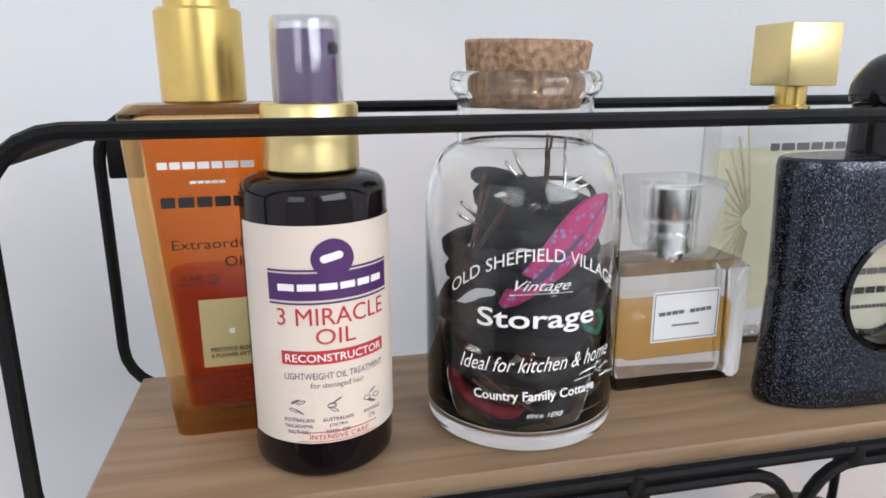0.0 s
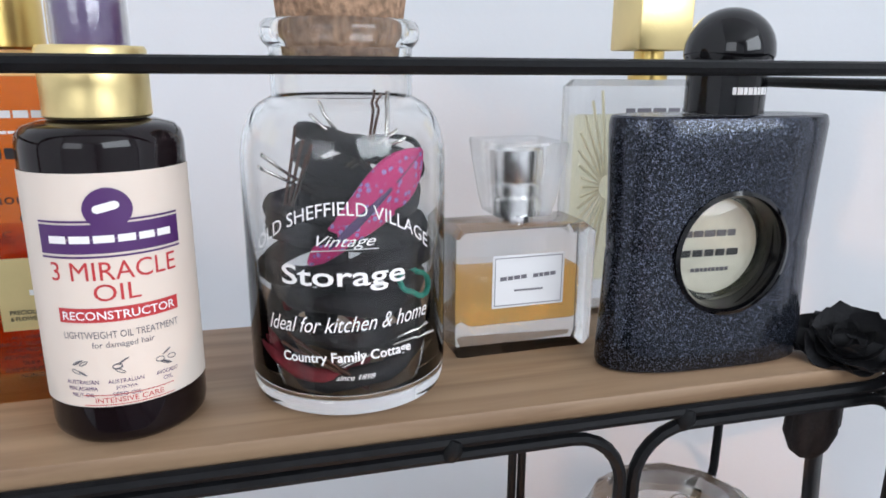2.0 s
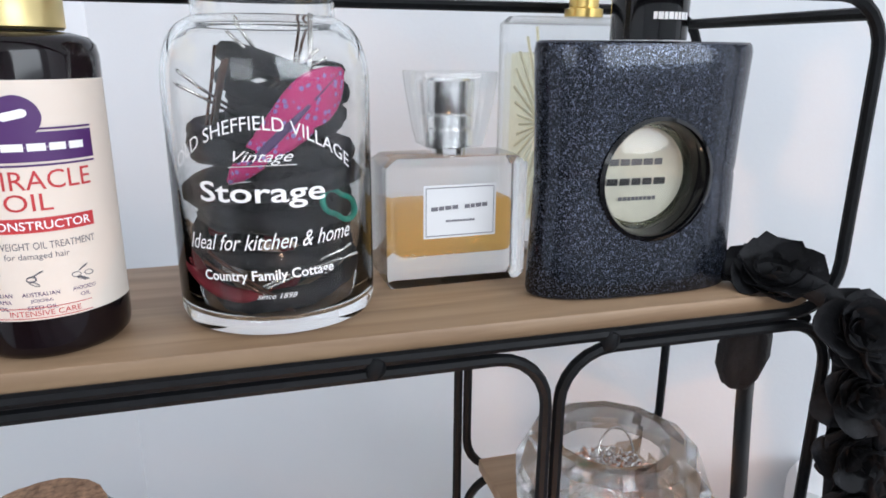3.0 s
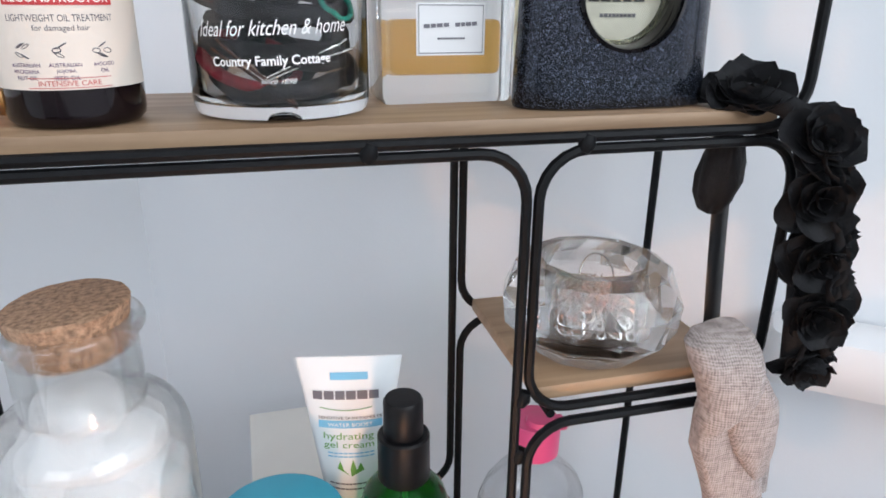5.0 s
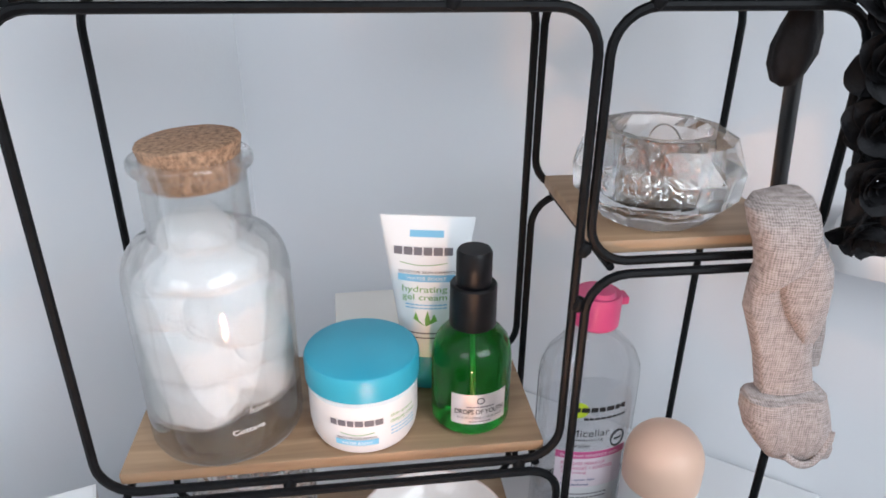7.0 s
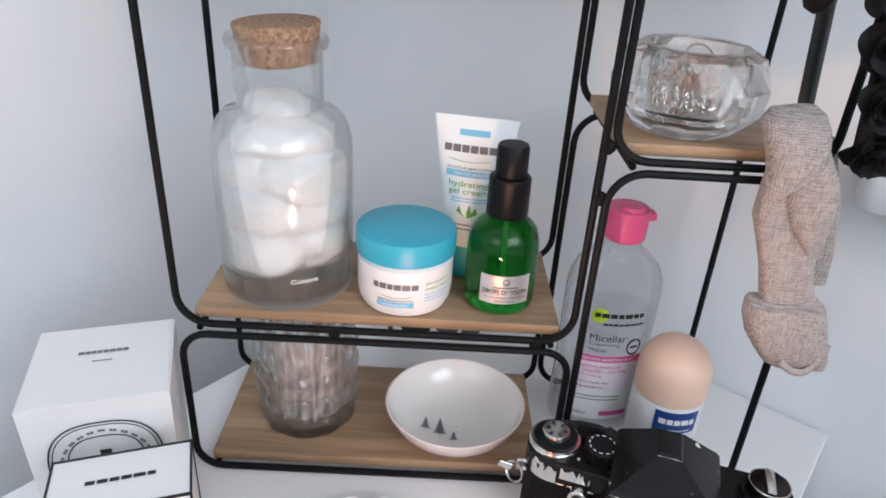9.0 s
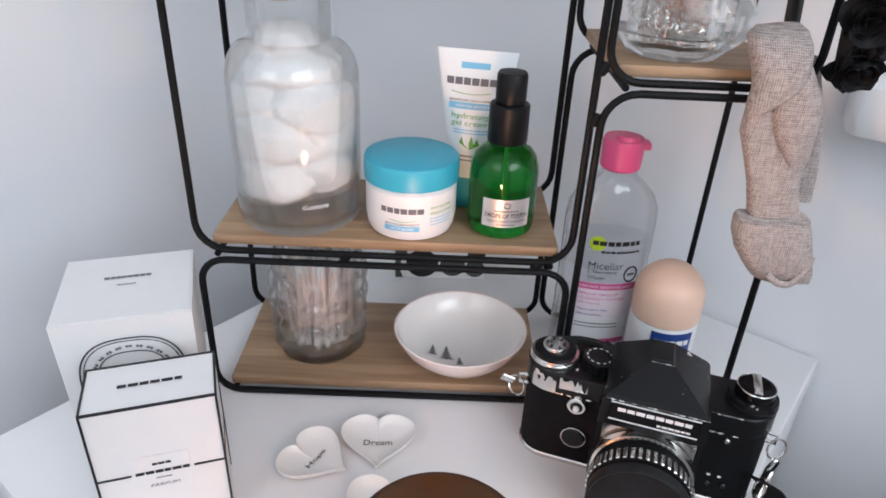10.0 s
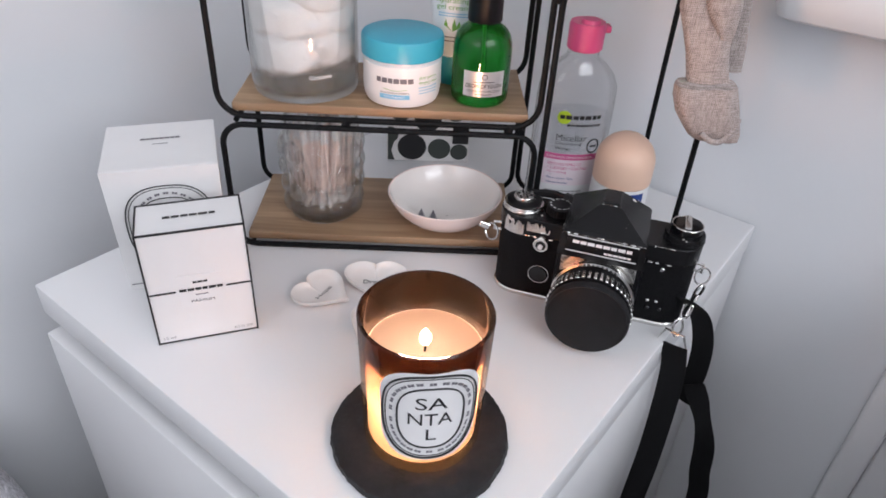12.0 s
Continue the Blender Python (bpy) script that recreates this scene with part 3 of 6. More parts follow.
HAIR_BLACK = material("black_elastic_cloth", (0.017, 0.016, 0.018), 0.7, spec=0.32, vary=0.35, scale=200, bump=0.5, bump_scale=900)
PIN_BROWN = material("bronze_hair_pin", (0.10, 0.045, 0.03), 0.3, 0.7, vary=0.2, scale=200)
HOT_PINK = material("pink_patterned_cloth", (0.62, 0.035, 0.22), 0.7, vary=0.35, scale=260, bump=0.3, bump_scale=500)
TEAL = material("teal_elastic", (0.02, 0.30, 0.22), 0.7, vary=0.2, scale=300)
DARK_RED = material("dark_red_elastic", (0.20, 0.01, 0.02), 0.7, vary=0.2, scale=300)
COTTON = material("cotton_wool", (0.80, 0.80, 0.81), 1.0, vary=0.02, scale=60, bump=0.9, bump_scale=450, sheen=0.3)


def spot_pattern(mat, colour, scale):
    nodes, links = mat.node_tree.nodes, mat.node_tree.links
    bsdf = nodes["Principled BSDF"]
    where, cell, ramp = nodes.new("ShaderNodeTexCoord"), nodes.new("ShaderNodeTexVoronoi"), nodes.new("ShaderNodeValToRGB")
    cell.inputs["Scale"].default_value = scale
    links.new(where.outputs["Object"], cell.inputs["Vector"])
    ramp.color_ramp.elements[0].position, ramp.color_ramp.elements[0].color = 0.28, (*colour, 1)
    ramp.color_ramp.elements[1].position, ramp.color_ramp.elements[1].color = 0.36, (0.62, 0.035, 0.20, 1)
    links.new(cell.outputs["Distance"], ramp.inputs[0])
    links.new(ramp.outputs[0], bsdf.inputs["Base Color"])


spot_pattern(HOT_PINK, (0.34, 0.24, 0.58), 420)
JAR1 = Vector((0.0772, 0.2262, Z_TOP))


def storage_jar():
    ob = thing("glass_jar", at(*JAR1, -8.5), "clear glass corked jar with white lettering, full of hair ties", "jar")
    R = 0.0343
    shell = part("jar", jar_shell(R, 0.0258, 0.0232, 0.0790, 0.1000, 0.1170, 0.1245, 0.0014), GLASS, ob, "clear moulded glass")
    part("cork", cork_bm(0.0190, 0.0212, 0.0215), CORK, ob, "natural cork stopper", m=pose(0, 0, 0.1128, 1, 1, 0))
    on = round_at(R)
    kw = dict(proud=0.0003)
    lettering("OLD SHEFFIELD VILLAGE", 0.0, 0.0695, 0.0600, 0.0042, on, WHITE_INK, shell, arch=15.0, **kw)
    lettering("Vintage", 0.0012, 0.0590, 0.0180, 0.0044, on, WHITE_INK, shell, slant=0.5, **kw)
    stroke([(-0.0095, 0.0562), (0.011, 0.0568)], 0.00018, on, WHITE_INK, shell)
    lettering("Storage", 0.0, 0.0475, 0.0400, 0.0084, on, WHITE_INK, shell, weight=0.014, **kw)
    lettering("Ideal for kitchen & home", 0.0015, 0.0330, 0.0560, 0.0052, on, WHITE_INK, shell, slant=0.45, turn=2, **kw)
    lettering("Country Family Cottage", 0.0005, 0.0215, 0.0430, 0.0044, on, WHITE_INK, shell, weight=0.02, turn=2, **kw)
    lettering("since 1898", 0.0030, 0.0150, 0.0125, 0.0018, on, WHITE_INK, shell, slant=0.4, **kw)
    return ob


storage_jar()


def loose(name, bm, mat, m, label, category, group=""):
    ob = part(name, bm, mat, angle=100)
    ob.matrix_basis = m
    return tagged(ob, label, category, group)


def jar_contents():
    rng = random.Random(5)
    base = JAR1 + Vector((0, 0, 0.0062))
    # stack of black hair bands lying round the jar
    for k in range(9):
        big = rng.uniform(0.0240, 0.0278)
        bm = ring_bm(big, 0.0036, 26, 8, lambda a, s=k: 0.0018 * math.sin(3 * a + s) + 0.001 * math.sin(7 * a + 2 * s))
        z = 0.007 + k * 0.0066
        loose("hair_band", bm, HAIR_BLACK, Matrix.Translation(base + Vector((rng.uniform(-0.001, 0.001), rng.uniform(-0.001, 0.001), z))) @ pose(0, 0, 0, rng.uniform(-9, 9), rng.uniform(-9, 9), rng.uniform(0, 360)), "black cloth hair band in the glass jar", "hair band", "hair bands in the jar")
    for k in range(6):
        bm = ring_bm(rng.uniform(0.013, 0.018), 0.0028, 22, 8, lambda a, s=k: 0.0012 * math.sin(4 * a + s))
        loose("hair_band", bm, HAIR_BLACK, Matrix.Translation(base + Vector((rng.uniform(-0.006, 0.006), rng.uniform(-0.006, 0.006), 0.012 + 0.009 * k))) @ pose(0, 0, 0, rng.uniform(20, 80), rng.uniform(-30, 30), rng.uniform(0, 360)), "black cloth hair band in the glass jar", "hair band", "hair bands in the jar")
    loose("hair_band", ring_bm(0.0175, 0.0022, 26, 8), DARK_RED, Matrix.Translation(base + Vector((-0.011, -0.010, 0.012))) @ pose(0, 0, 0, 20, 18, 0), "dark red hair band low in the jar", "hair band", "hair bands in the jar")
    loose("hair_band", ring_bm(0.0055, 0.0010, 22, 6, lambda a: 0.002 * math.cos(2 * a)), TEAL, Matrix.Translation(base + Vector((0.0200, -0.0200, 0.034))) @ pose(0, 0, 0, 78, 30, 30), "thin teal hair band against the glass", "hair band", "hair bands in the jar")
    loose("hair_band", ring_bm(0.0200, 0.0011, 30, 6), HAIR_BLACK, Matrix.Translation(base + Vector((0.006, 0.002, 0.074))) @ pose(0, 0, 0, 12, -14, 0), "thin black hair band on the heap", "hair band", "hair bands in the jar")
    for k in range(4):
        loose("hair_band", ring_bm(0.0165 + 0.0012 * k, 0.0034, 26, 8, lambda a, s=k: 0.0012 * math.sin(4 * a + s)), HAIR_BLACK, Matrix.Translation(base + Vector((0.0075 - 0.001 * k, 0.001 * k, 0.0645 + 0.0042 * k))) @ pose(0, 0, 0, 8 * k - 10, -16, 50 * k), "black cloth hair band in the glass jar", "hair band", "hair bands in the jar")
    # pink spotted snap clip leaning across the heap, against the glass
    clip = thing("hair_clip", Matrix.Translation(base), "pink cloth-covered snap hair clip with violet spots", "hair clip")

    def sheet(widths, thick, lift):
        rings = []
        n = len(widths)
        for i, w in enumerate(widths):
            f = i / (n - 1)
            ring = []
            for j in range(16):
                a = 2 * math.pi * j / 16
                q = w * math.cos(a)
                x, z = -0.0145 + 0.0370 * f - 0.69 * q, 0.0440 + 0.0345 * f + 0.72 * q
                y = -math.sqrt(max(1e-6, 0.0312 ** 2 - x * x)) + 0.0035 - lift + thick * math.sin(a) * (1 + 0.25 * math.sin(11 * f + 5 * q / 0.008))
                ring.append((x, y, z))
            rings.append(ring)
        return loft(rings)

    part("cloth_cover", sheet((0.0008, 0.0028, 0.0036, 0.0042, 0.0048, 0.0055, 0.0062, 0.0069, 0.0076, 0.0081, 0.0083, 0.0080, 0.0068, 0.0046, 0.0010), 0.0022, 0.0), HOT_PINK, clip, "pink cloth with violet spots")
    part("clip_slot", sheet((0.0001, 0.0001, 0.0004, 0.0010, 0.0014, 0.0014, 0.0012, 0.0010, 0.0008, 0.0005, 0.0002, 0.0001, 0.0001), 0.0004, 0.0022), VIOLET, clip, "dark slit of the clip")
    # hair pins sticking out of the heap
    for k, (x, y, z, ax, ay, az, mat, what) in enumerate(((0.000, -0.012, 0.079, 20, -42, 0, STEEL, "bobby pin"), (0.010, 0.004, 0.080, -10, 25, 40, PIN_BROWN, "bobby pin"), (0.014, -0.004, 0.079, 0, 12, 70, STEEL, "bobby pin"), (-0.015, -0.012, 0.067, 10, -58, 20, STEEL, "bobby pin"), (-0.016, -0.016, 0.068, 30, -38, 60, PIN_BROWN, "bobby pin"), (-0.018, -0.008, 0.069, 0, 12, 10, PIN_BROWN, "bobby pin"), (0.004, -0.008, 0.074, 30, 50, 10, STEEL, "bobby pin"), (0.008, -0.026, 0.014, 5, 66, 4, STEEL, "bobby pin"), (-0.010, -0.0265, 0.010, 10, -50, -16, PIN_BROWN, "bobby pin"))):
        bm = moved(tube([(-0.0016, 0, 0.018), (-0.0010, 0, 0.006), (-0.0006, 0, -0.016), (0, 0, -0.0185), (0.0006, 0, -0.016), (0.0009, 0, 0.0), (0.0013, 0, 0.010), (0.0024, 0, 0.0185)], 0.0006, 6), Matrix.Scale(0.95, 4))
        loose("hair_pin", bm, mat, Matrix.Translation(base + Vector((x, y, z))) @ pose(0, 0, 0, ax, ay, az), "thin metal hair pin in the glass jar", "hair pin", "hair pins in the jar")


jar_contents()


def cut_block(w, d, z0, z1, ch):
    return loft([[(x, y, z0) for x, y in rrect(w - ch, d - ch, 0.002, 3)], [(x, y, z0 + ch) for x, y in rrect(w, d, 0.002, 3)], [(x, y, z1 - ch) for x, y in rrect(w, d, 0.002, 3)], [(x, y, z1) for x, y in rrect(w - 2.2 * ch, d - 2.2 * ch, 0.002, 3)]])


def square_perfume():
    ob = thing("perfume_bottle", at(0.1468, 0.2450, Z_TOP, 2.5), "square clear perfume bottle, half full of honey-coloured scent", "perfume bottle")
    w, d = 0.0585, 0.030
    part("glass_block", cut_block(w, d, 0, 0.0510, 0.0028), PRESSED, ob, "thick clear glass")
    part("perfume", block(-w / 2 + 0.0055, w / 2 - 0.0055, -d / 2 + 0.0045, d / 2 - 0.0045, 0.0120, 0.0345, 0.0025), HONEY, ob, "honey-coloured scent")
    part("neck", lathe([(0, 0.0512), (0.0070, 0.0512), (0.0070, 0.0535), (0.0090, 0.0542), (0.0090, 0.0610), (0.0082, 0.0618), (0.0088, 0.0625), (0.0088, 0.0665), (0.0082, 0.0672), (0.0088, 0.068), (0.0088, 0.0795), (0.0078, 0.0805), (0, 0.0806)], 36), SILVER, ob, "polished silver spray collar")
    cap = loft([[(x, y, z) for x, y in rrect(s, s, 0.0022, 3)] for z, s in ((0.0545, 0.0220), (0.060, 0.0246), (0.072, 0.0282), (0.0822, 0.0308), (0.0832, 0.0300))])
    part("clear_cap", cap, HOBNAIL, ob, "clear tapered cap")
    on = flat_at(-d / 2)
    paper = patch(-0.0150, 0.0150, 0.0200, 0.0410, on, WHITE_PAPER, ob, "paper_label", "white label with thin blue border", proud=0.0003, n=2)
    stroke([(-0.0140, 0.0210), (0.0140, 0.0210), (0.0140, 0.0400), (-0.0140, 0.0400)], 0.0002, on, GREY_INK, paper, closed=True, proud=0.0007)
    bars(-0.0065, 0.0320, 0.0110, 0.0030, 4, on, GREY_INK, paper, turn=3, proud=0.0008)
    bars(0.0065, 0.0325, 0.0095, 0.0030, 4, on, GREY_INK, paper, turn=3, proud=0.0008)
    bars(0.0, 0.0268, 0.0120, 0.0012, 10, on, GREY_INK, paper, proud=0.0008)
    return ob


square_perfume()


RAY_GLASS = material("moulded_glass_ray", (0.86, 0.80, 0.56), 0.12, spec=0.8, vary=0.1, scale=200)


def tall_perfume():
    ob = thing("perfume_bottle", at(0.2170, 0.2720, Z_TOP, 0), "tall clear perfume bottle with pale yellow scent and gold cube cap", "perfume bottle")
    w, d, h = 0.0740, 0.0200, 0.1055

    def ribs(ww, dd, z):
        out = []
        for x, y in rrect(ww, dd, 0.004, 4):
            out.append((x, y, z))
        return out

    part("glass_block", loft([ribs(w - 0.004, d - 0.003, 0), ribs(w - 0.001, d, 0.003), ribs(w, d, 0.05), ribs(w, d, h - 0.003), ribs(w - 0.006, d - 0.006, h)]), THIN_JAR, ob, "clear glass")
    part("perfume", block(-w / 2 + 0.005, w / 2 - 0.005, -d / 2 + 0.004, d / 2 - 0.004, 0.016, 0.0905, 0.002), STRAW, ob, "pale yellow scent")
    # moulded rays fanning over one side of the glass
    for k in range(15):
        a = radians(-78 + 11.2 * k)
        c = (-0.0215, 0.0600)
        r0, r1 = 0.004, 0.0125 + 0.014 * abs(math.sin(a)) ** 1.5
        p0, p1 = (c[0] - r0 * math.cos(a), c[1] + r0 * math.sin(a) * 1.3), (c[0] - r1 * math.cos(a) * 0.95, c[1] + r1 * math.sin(a) * 1.6)
        part("moulded_ray", tube([(p0[0], -d / 2 - 0.0001, p0[1]), (p1[0], -d / 2 - 0.0001, p1[1])], 0.0006, 6), RAY_GLASS, ob)
    part("neck", lathe([(0, h), (0.0085, h), (0.0085, h + 0.0035), (0.0065, h + 0.0042), (0.0065, h + 0.012), (0, h + 0.012)], 28), GOLD, ob, "gold neck ring")
    part("cube_cap", block(-0.0125, 0.0125, -0.0125, 0.0125, h + 0.0122, h + 0.0385, 0.0008), PALE_GOLD, ob, "satin gold cube cap")
    on = flat_at(-d / 2)
    bars(0.004, 0.0920, 0.038, 0.0062, 6, on, GREY_INK, ob)
    return ob


tall_perfume()


def black_perfume():
    ob = thing("perfume_bottle", at(0.2128, 0.2115, Z_TOP, -1) @ Matrix.Scale(0.94, 4), "black glitter perfume bottle with a round clear window", "perfume bottle")
    W, D, H, rw, zc = 0.0462, 0.0160, 0.1005, 0.0242, 0.0485

    def outline(s, sd=1.0):
        pts = []
        n = 44
        for k in range(n):
            a = 2 * math.pi * k / n
            c, q = math.cos(a), math.sin(a)
            pts.append((W * s * (abs(c) ** 0.62) * (1 if c > 0 else -1), D * sd * (abs(q) ** 1.0) * (1 if q > 0 else -1)))
        return pts

    rings = []
    for f, s, sd in ((0, 0.955, 0.86), (0.008, 0.985, 0.95), (0.03, 1.0, 1.0), (0.15, 0.992, 1.0), (0.3, 0.975, 1.0), (0.44, 0.966, 1.0), (0.475, 0.963, 0.985), (0.49, 0.955, 0.965), (0.505, 0.963, 0.985), (0.55, 0.966, 1.0), (0.7, 0.975, 1.0), (0.85, 0.992, 1.0), (0.965, 1.005, 1.0), (0.992, 0.995, 0.94), (1.0, 0.975, 0.86)):
        rings.append([(x, y, H * f) for x, y in outline(s, sd)])
    body = part("bottle", loft(rings), GLITTER, ob)
    # round hole through the bottle
    cutter = bpy.data.objects.new("cutter", finish(moved(lathe([(0, -0.05), (rw, -0.05), (rw, 0.05), (0, 0.05)], 56), pose(0, 0, zc, 90, 0, 0)), "cutter", None))
    scene.collection.objects.link(cutter)
    cut = body.modifiers.new("hole", "BOOLEAN")
    cut.object, cut.operation, cut.solver = cutter, "DIFFERENCE", "EXACT"
    body.parent = None
    mesh = bpy.data.meshes.new_from_object(body.evaluated_get(bpy.context.evaluated_depsgraph_get()))
    body.modifiers.clear()
    crisp = bmesh.new()
    crisp.from_mesh(mesh)
    for e in crisp.edges:
        e.smooth = not (len(e.link_faces) == 2 and e.calc_face_angle(0) > radians(30))
    crisp.to_mesh(mesh)
    crisp.free()
    body.data = mesh
    mesh.materials.clear()
    mesh.materials.append(GLITTER)
    body.parent = ob
    body.matrix_basis = Matrix.Identity(4)
    bpy.data.objects.remove(cutter)
    rim = moved(lathe([(rw - 0.0003, 0.0145), (rw + 0.0004, 0.0162), (rw - 0.0012, 0.0170), (rw - 0.0024, 0.0150), (rw - 0.0028, 0.0), (rw - 0.0024, -0.0140), (rw - 0.0003, -0.0140), (rw - 0.0003, 0.0145)], 56), pose(0, 0, zc, 90, 0, 0))
    part("window_rim", rim, BLACK_GLOSS, ob, "glossy black rim")
    lens = moved(lathe([(0, 0.0118), (0.010, 0.0110), (rw - 0.0032, 0.0080), (rw - 0.0032, -0.0080), (0.010, -0.0100), (0, -0.0105)], 48), pose(0, 0, zc, 90, 0, 0))
    window = part("window", lens, thin_glass("smoked_window", (0.80, 0.80, 0.76), 1.2), ob, "clear domed window")
    disc = moved(lathe([(0, 0.0004), (rw - 0.0045, 0.0004), (rw - 0.0045, -0.0004), (0, -0.0004)], 40), pose(0, -0.0030, zc, 90, 0, 0))
    part("window_back", disc, material("pearl_scent", (0.80, 0.76, 0.66), 0.25, vary=0.15, scale=60), window)
    on = flat_at(-0.0035)
    bars(-0.0025, zc + 0.0055, 0.0235, 0.0050, 5, on, GREY_INK, window)
    bars(-0.0020, zc - 0.0025, 0.0265, 0.0054, 5, on, BLACK_INK, window)
    bars(-0.001, zc - 0.0095, 0.0170, 0.0030, 9, on, GREY_INK, window)
    part("collar", lathe([(0, H + 0.0005), (0.0146, H + 0.0005), (0.0146, H + 0.0190), (0.0128, H + 0.0195), (0, H + 0.0195)], 40), BLACK_GLOSS, ob)
    dome = [(0, H + 0.0199), (0.0158, H + 0.0199), (0.0164, H + 0.0215)]
    for k in range(9):
        a = math.pi / 2 * k / 8
        dome.append((0.0164 * math.cos(a), H + 0.0230 + 0.0160 * math.sin(a)))
    part("dome_cap", lathe(dome, 40), BLACK_GLOSS, ob, "glossy black dome cap")
    bars(0.001, H + 0.0090, 0.0150, 0.0050, 8, round_at(0.0147), WHITE_INK, ob)
    return ob


black_perfume()


# ---- things on the middle board ----
JAR2 = Vector((-0.0158, 0.2265, Z_MID))


def cotton_jar():
    ob = thing("glass_jar", at(*JAR2, 10), "tall clear glass jar with cork stopper, full of cotton wool", "jar")
    R = 0.0418
    shell = part("jar", jar_shell(R, 0.0294, 0.0254, 0.0940, 0.1180, 0.1520, 0.1590), THIN_JAR, ob, "clear moulded glass")
    part("cork", cork_bm(0.0206, 0.0246, 0.0225), CORK, ob, "natural cork stopper sitting askew", m=pose(0.0012, 0, 0.1436, 0, -3, 0))
    on = round_at(R)
    lettering("home", 0.0180, 0.0330, 0.0120, 0.0040, on, FAINT_INK, shell, slant=0.4, proud=0.0003)
    lettering("Cottage", 0.0110, 0.0215, 0.0170, 0.0042, on, FAINT_INK, shell, weight=0.02, proud=0.0003)
    return ob


cotton_jar()


def fluff(seed, sx, sy, sz, x, y, limit=0.0380):
    bm = bmesh.new()
    bmesh.ops.create_icosphere(bm, subdivisions=4, radius=1.0)
    off = Vector((seed * 7.3, seed * 3.1, seed))
    for v in bm.verts:
        n = v.co.normalized()
        k = 1 + 0.16 * noise.noise(n * 1.5 + off) + 0.045 * noise.noise(n * 4.1 + off) + 0.018 * noise.noise(n * 13 + off)
        v.co = Vector((n.x * sx, n.y * sy, n.z * sz)) * k
        r = math.hypot(v.co.x + x, v.co.y + y)
        if r > limit:
            v.co.x, v.co.y = (v.co.x + x) * limit / r - x, (v.co.y + y) * limit / r - y
    return bm


for k, (x, y, z, sx, sy, sz) in enumerate(((-0.010, -0.004, 0.034, 0.025, 0.026, 0.019), (0.012, 0.004, 0.038, 0.020, 0.026, 0.020), (-0.006, -0.006, 0.060, 0.029, 0.026, 0.019), (0.016, 0.002, 0.062, 0.019, 0.024, 0.018), (-0.012, 0.004, 0.082, 0.022, 0.024, 0.018), (0.012, -0.008, 0.080, 0.021, 0.022, 0.018), (0.000, 0.002, 0.100, 0.024, 0.023, 0.015), (-0.002, 0.0, 0.116, 0.015, 0.015, 0.011))):
    loose("cotton_ball", fluff(k + 1, sx * 1.34, sy * 1.30, sz * 1.12, x, y, 0.0385 if z < 0.09 else 0.031 if z < 0.11 else 0.0220), COTTON, Matrix.Translation(JAR2 + Vector((x, y, z))), "soft white cotton wool ball in the glass jar", "cotton wool", "cotton wool in the jar")

TURQUOISE = material("turquoise_plastic", (0.035, 0.36, 0.50), 0.38, vary=0.03, scale=40)
GREEN_GLASS = material("green_glass", (0.012, 0.29, 0.035), 0.04, transmission=0.92, ior=1.35)
TUBE_WHITE = material("white_tube", (0.83, 0.85, 0.86), 0.35, vary=0.01, scale=40)


def cream_pot():
    ob = thing("cream_pot", at(0.0612, 0.2148, Z_MID, -2), "white face cream pot with turquoise screw lid", "cream pot")
    R = 0.0302
    part("pot", lathe([(0, 0.0006), (0.024, 0), (0.0275, 0.0012), (0.0292, 0.005), (R, 0.012), (R, 0.0325), (0.0285, 0.0340), (0.0285, 0.0352), (0, 0.0352)], 56), WHITE_PLASTIC, ob)
    part("lid", lathe([(0, 0.0354), (0.0300, 0.0354), (0.0313, 0.0362), (0.0314, 0.0485), (0.0306, 0.0505), (0.0285, 0.0515), (0, 0.0517)], 56), TURQUOISE, ob, "turquoise plastic lid")
    on = round_at(R)
    bars(-0.0035, 0.0228, 0.0285, 0.0072, 6, on, GREY_INK, ob)
    stroke([(-0.012 + 0.0018 * k, 0.0165 - 0.0012 * math.sin(math.pi * k / 10)) for k in range(11)], 0.00018, on, GREEN_INK, ob)
    lettering("SENSITIVE SKIN EXPERTS", -0.0035, 0.0135, 0.0220, 0.0013, on, BLACK_INK, ob)
    patch(-0.0150, 0.0080, 0.0088, 0.0122, on, BLUE_INK, ob, "print_band", proud=0.0003)
    lettering("WATER BOOST", -0.0035, 0.0105, 0.0160, 0.0017, on, WHITE_INK, ob, proud=0.0008)
    lettering("skin quench", 0.0235, 0.0245, 0.0165, 0.0030, on, GREEN_INK, ob)
    lettering("sleeping cream", 0.0240, 0.0208, 0.0180, 0.0030, on, GREEN_INK, ob)
    for k in range(3):
        bars(0.0235, 0.0172 - 0.0022 * k, 0.0170, 0.0009, 7, on, BLUE_INK, ob)
    return ob


cream_pot()


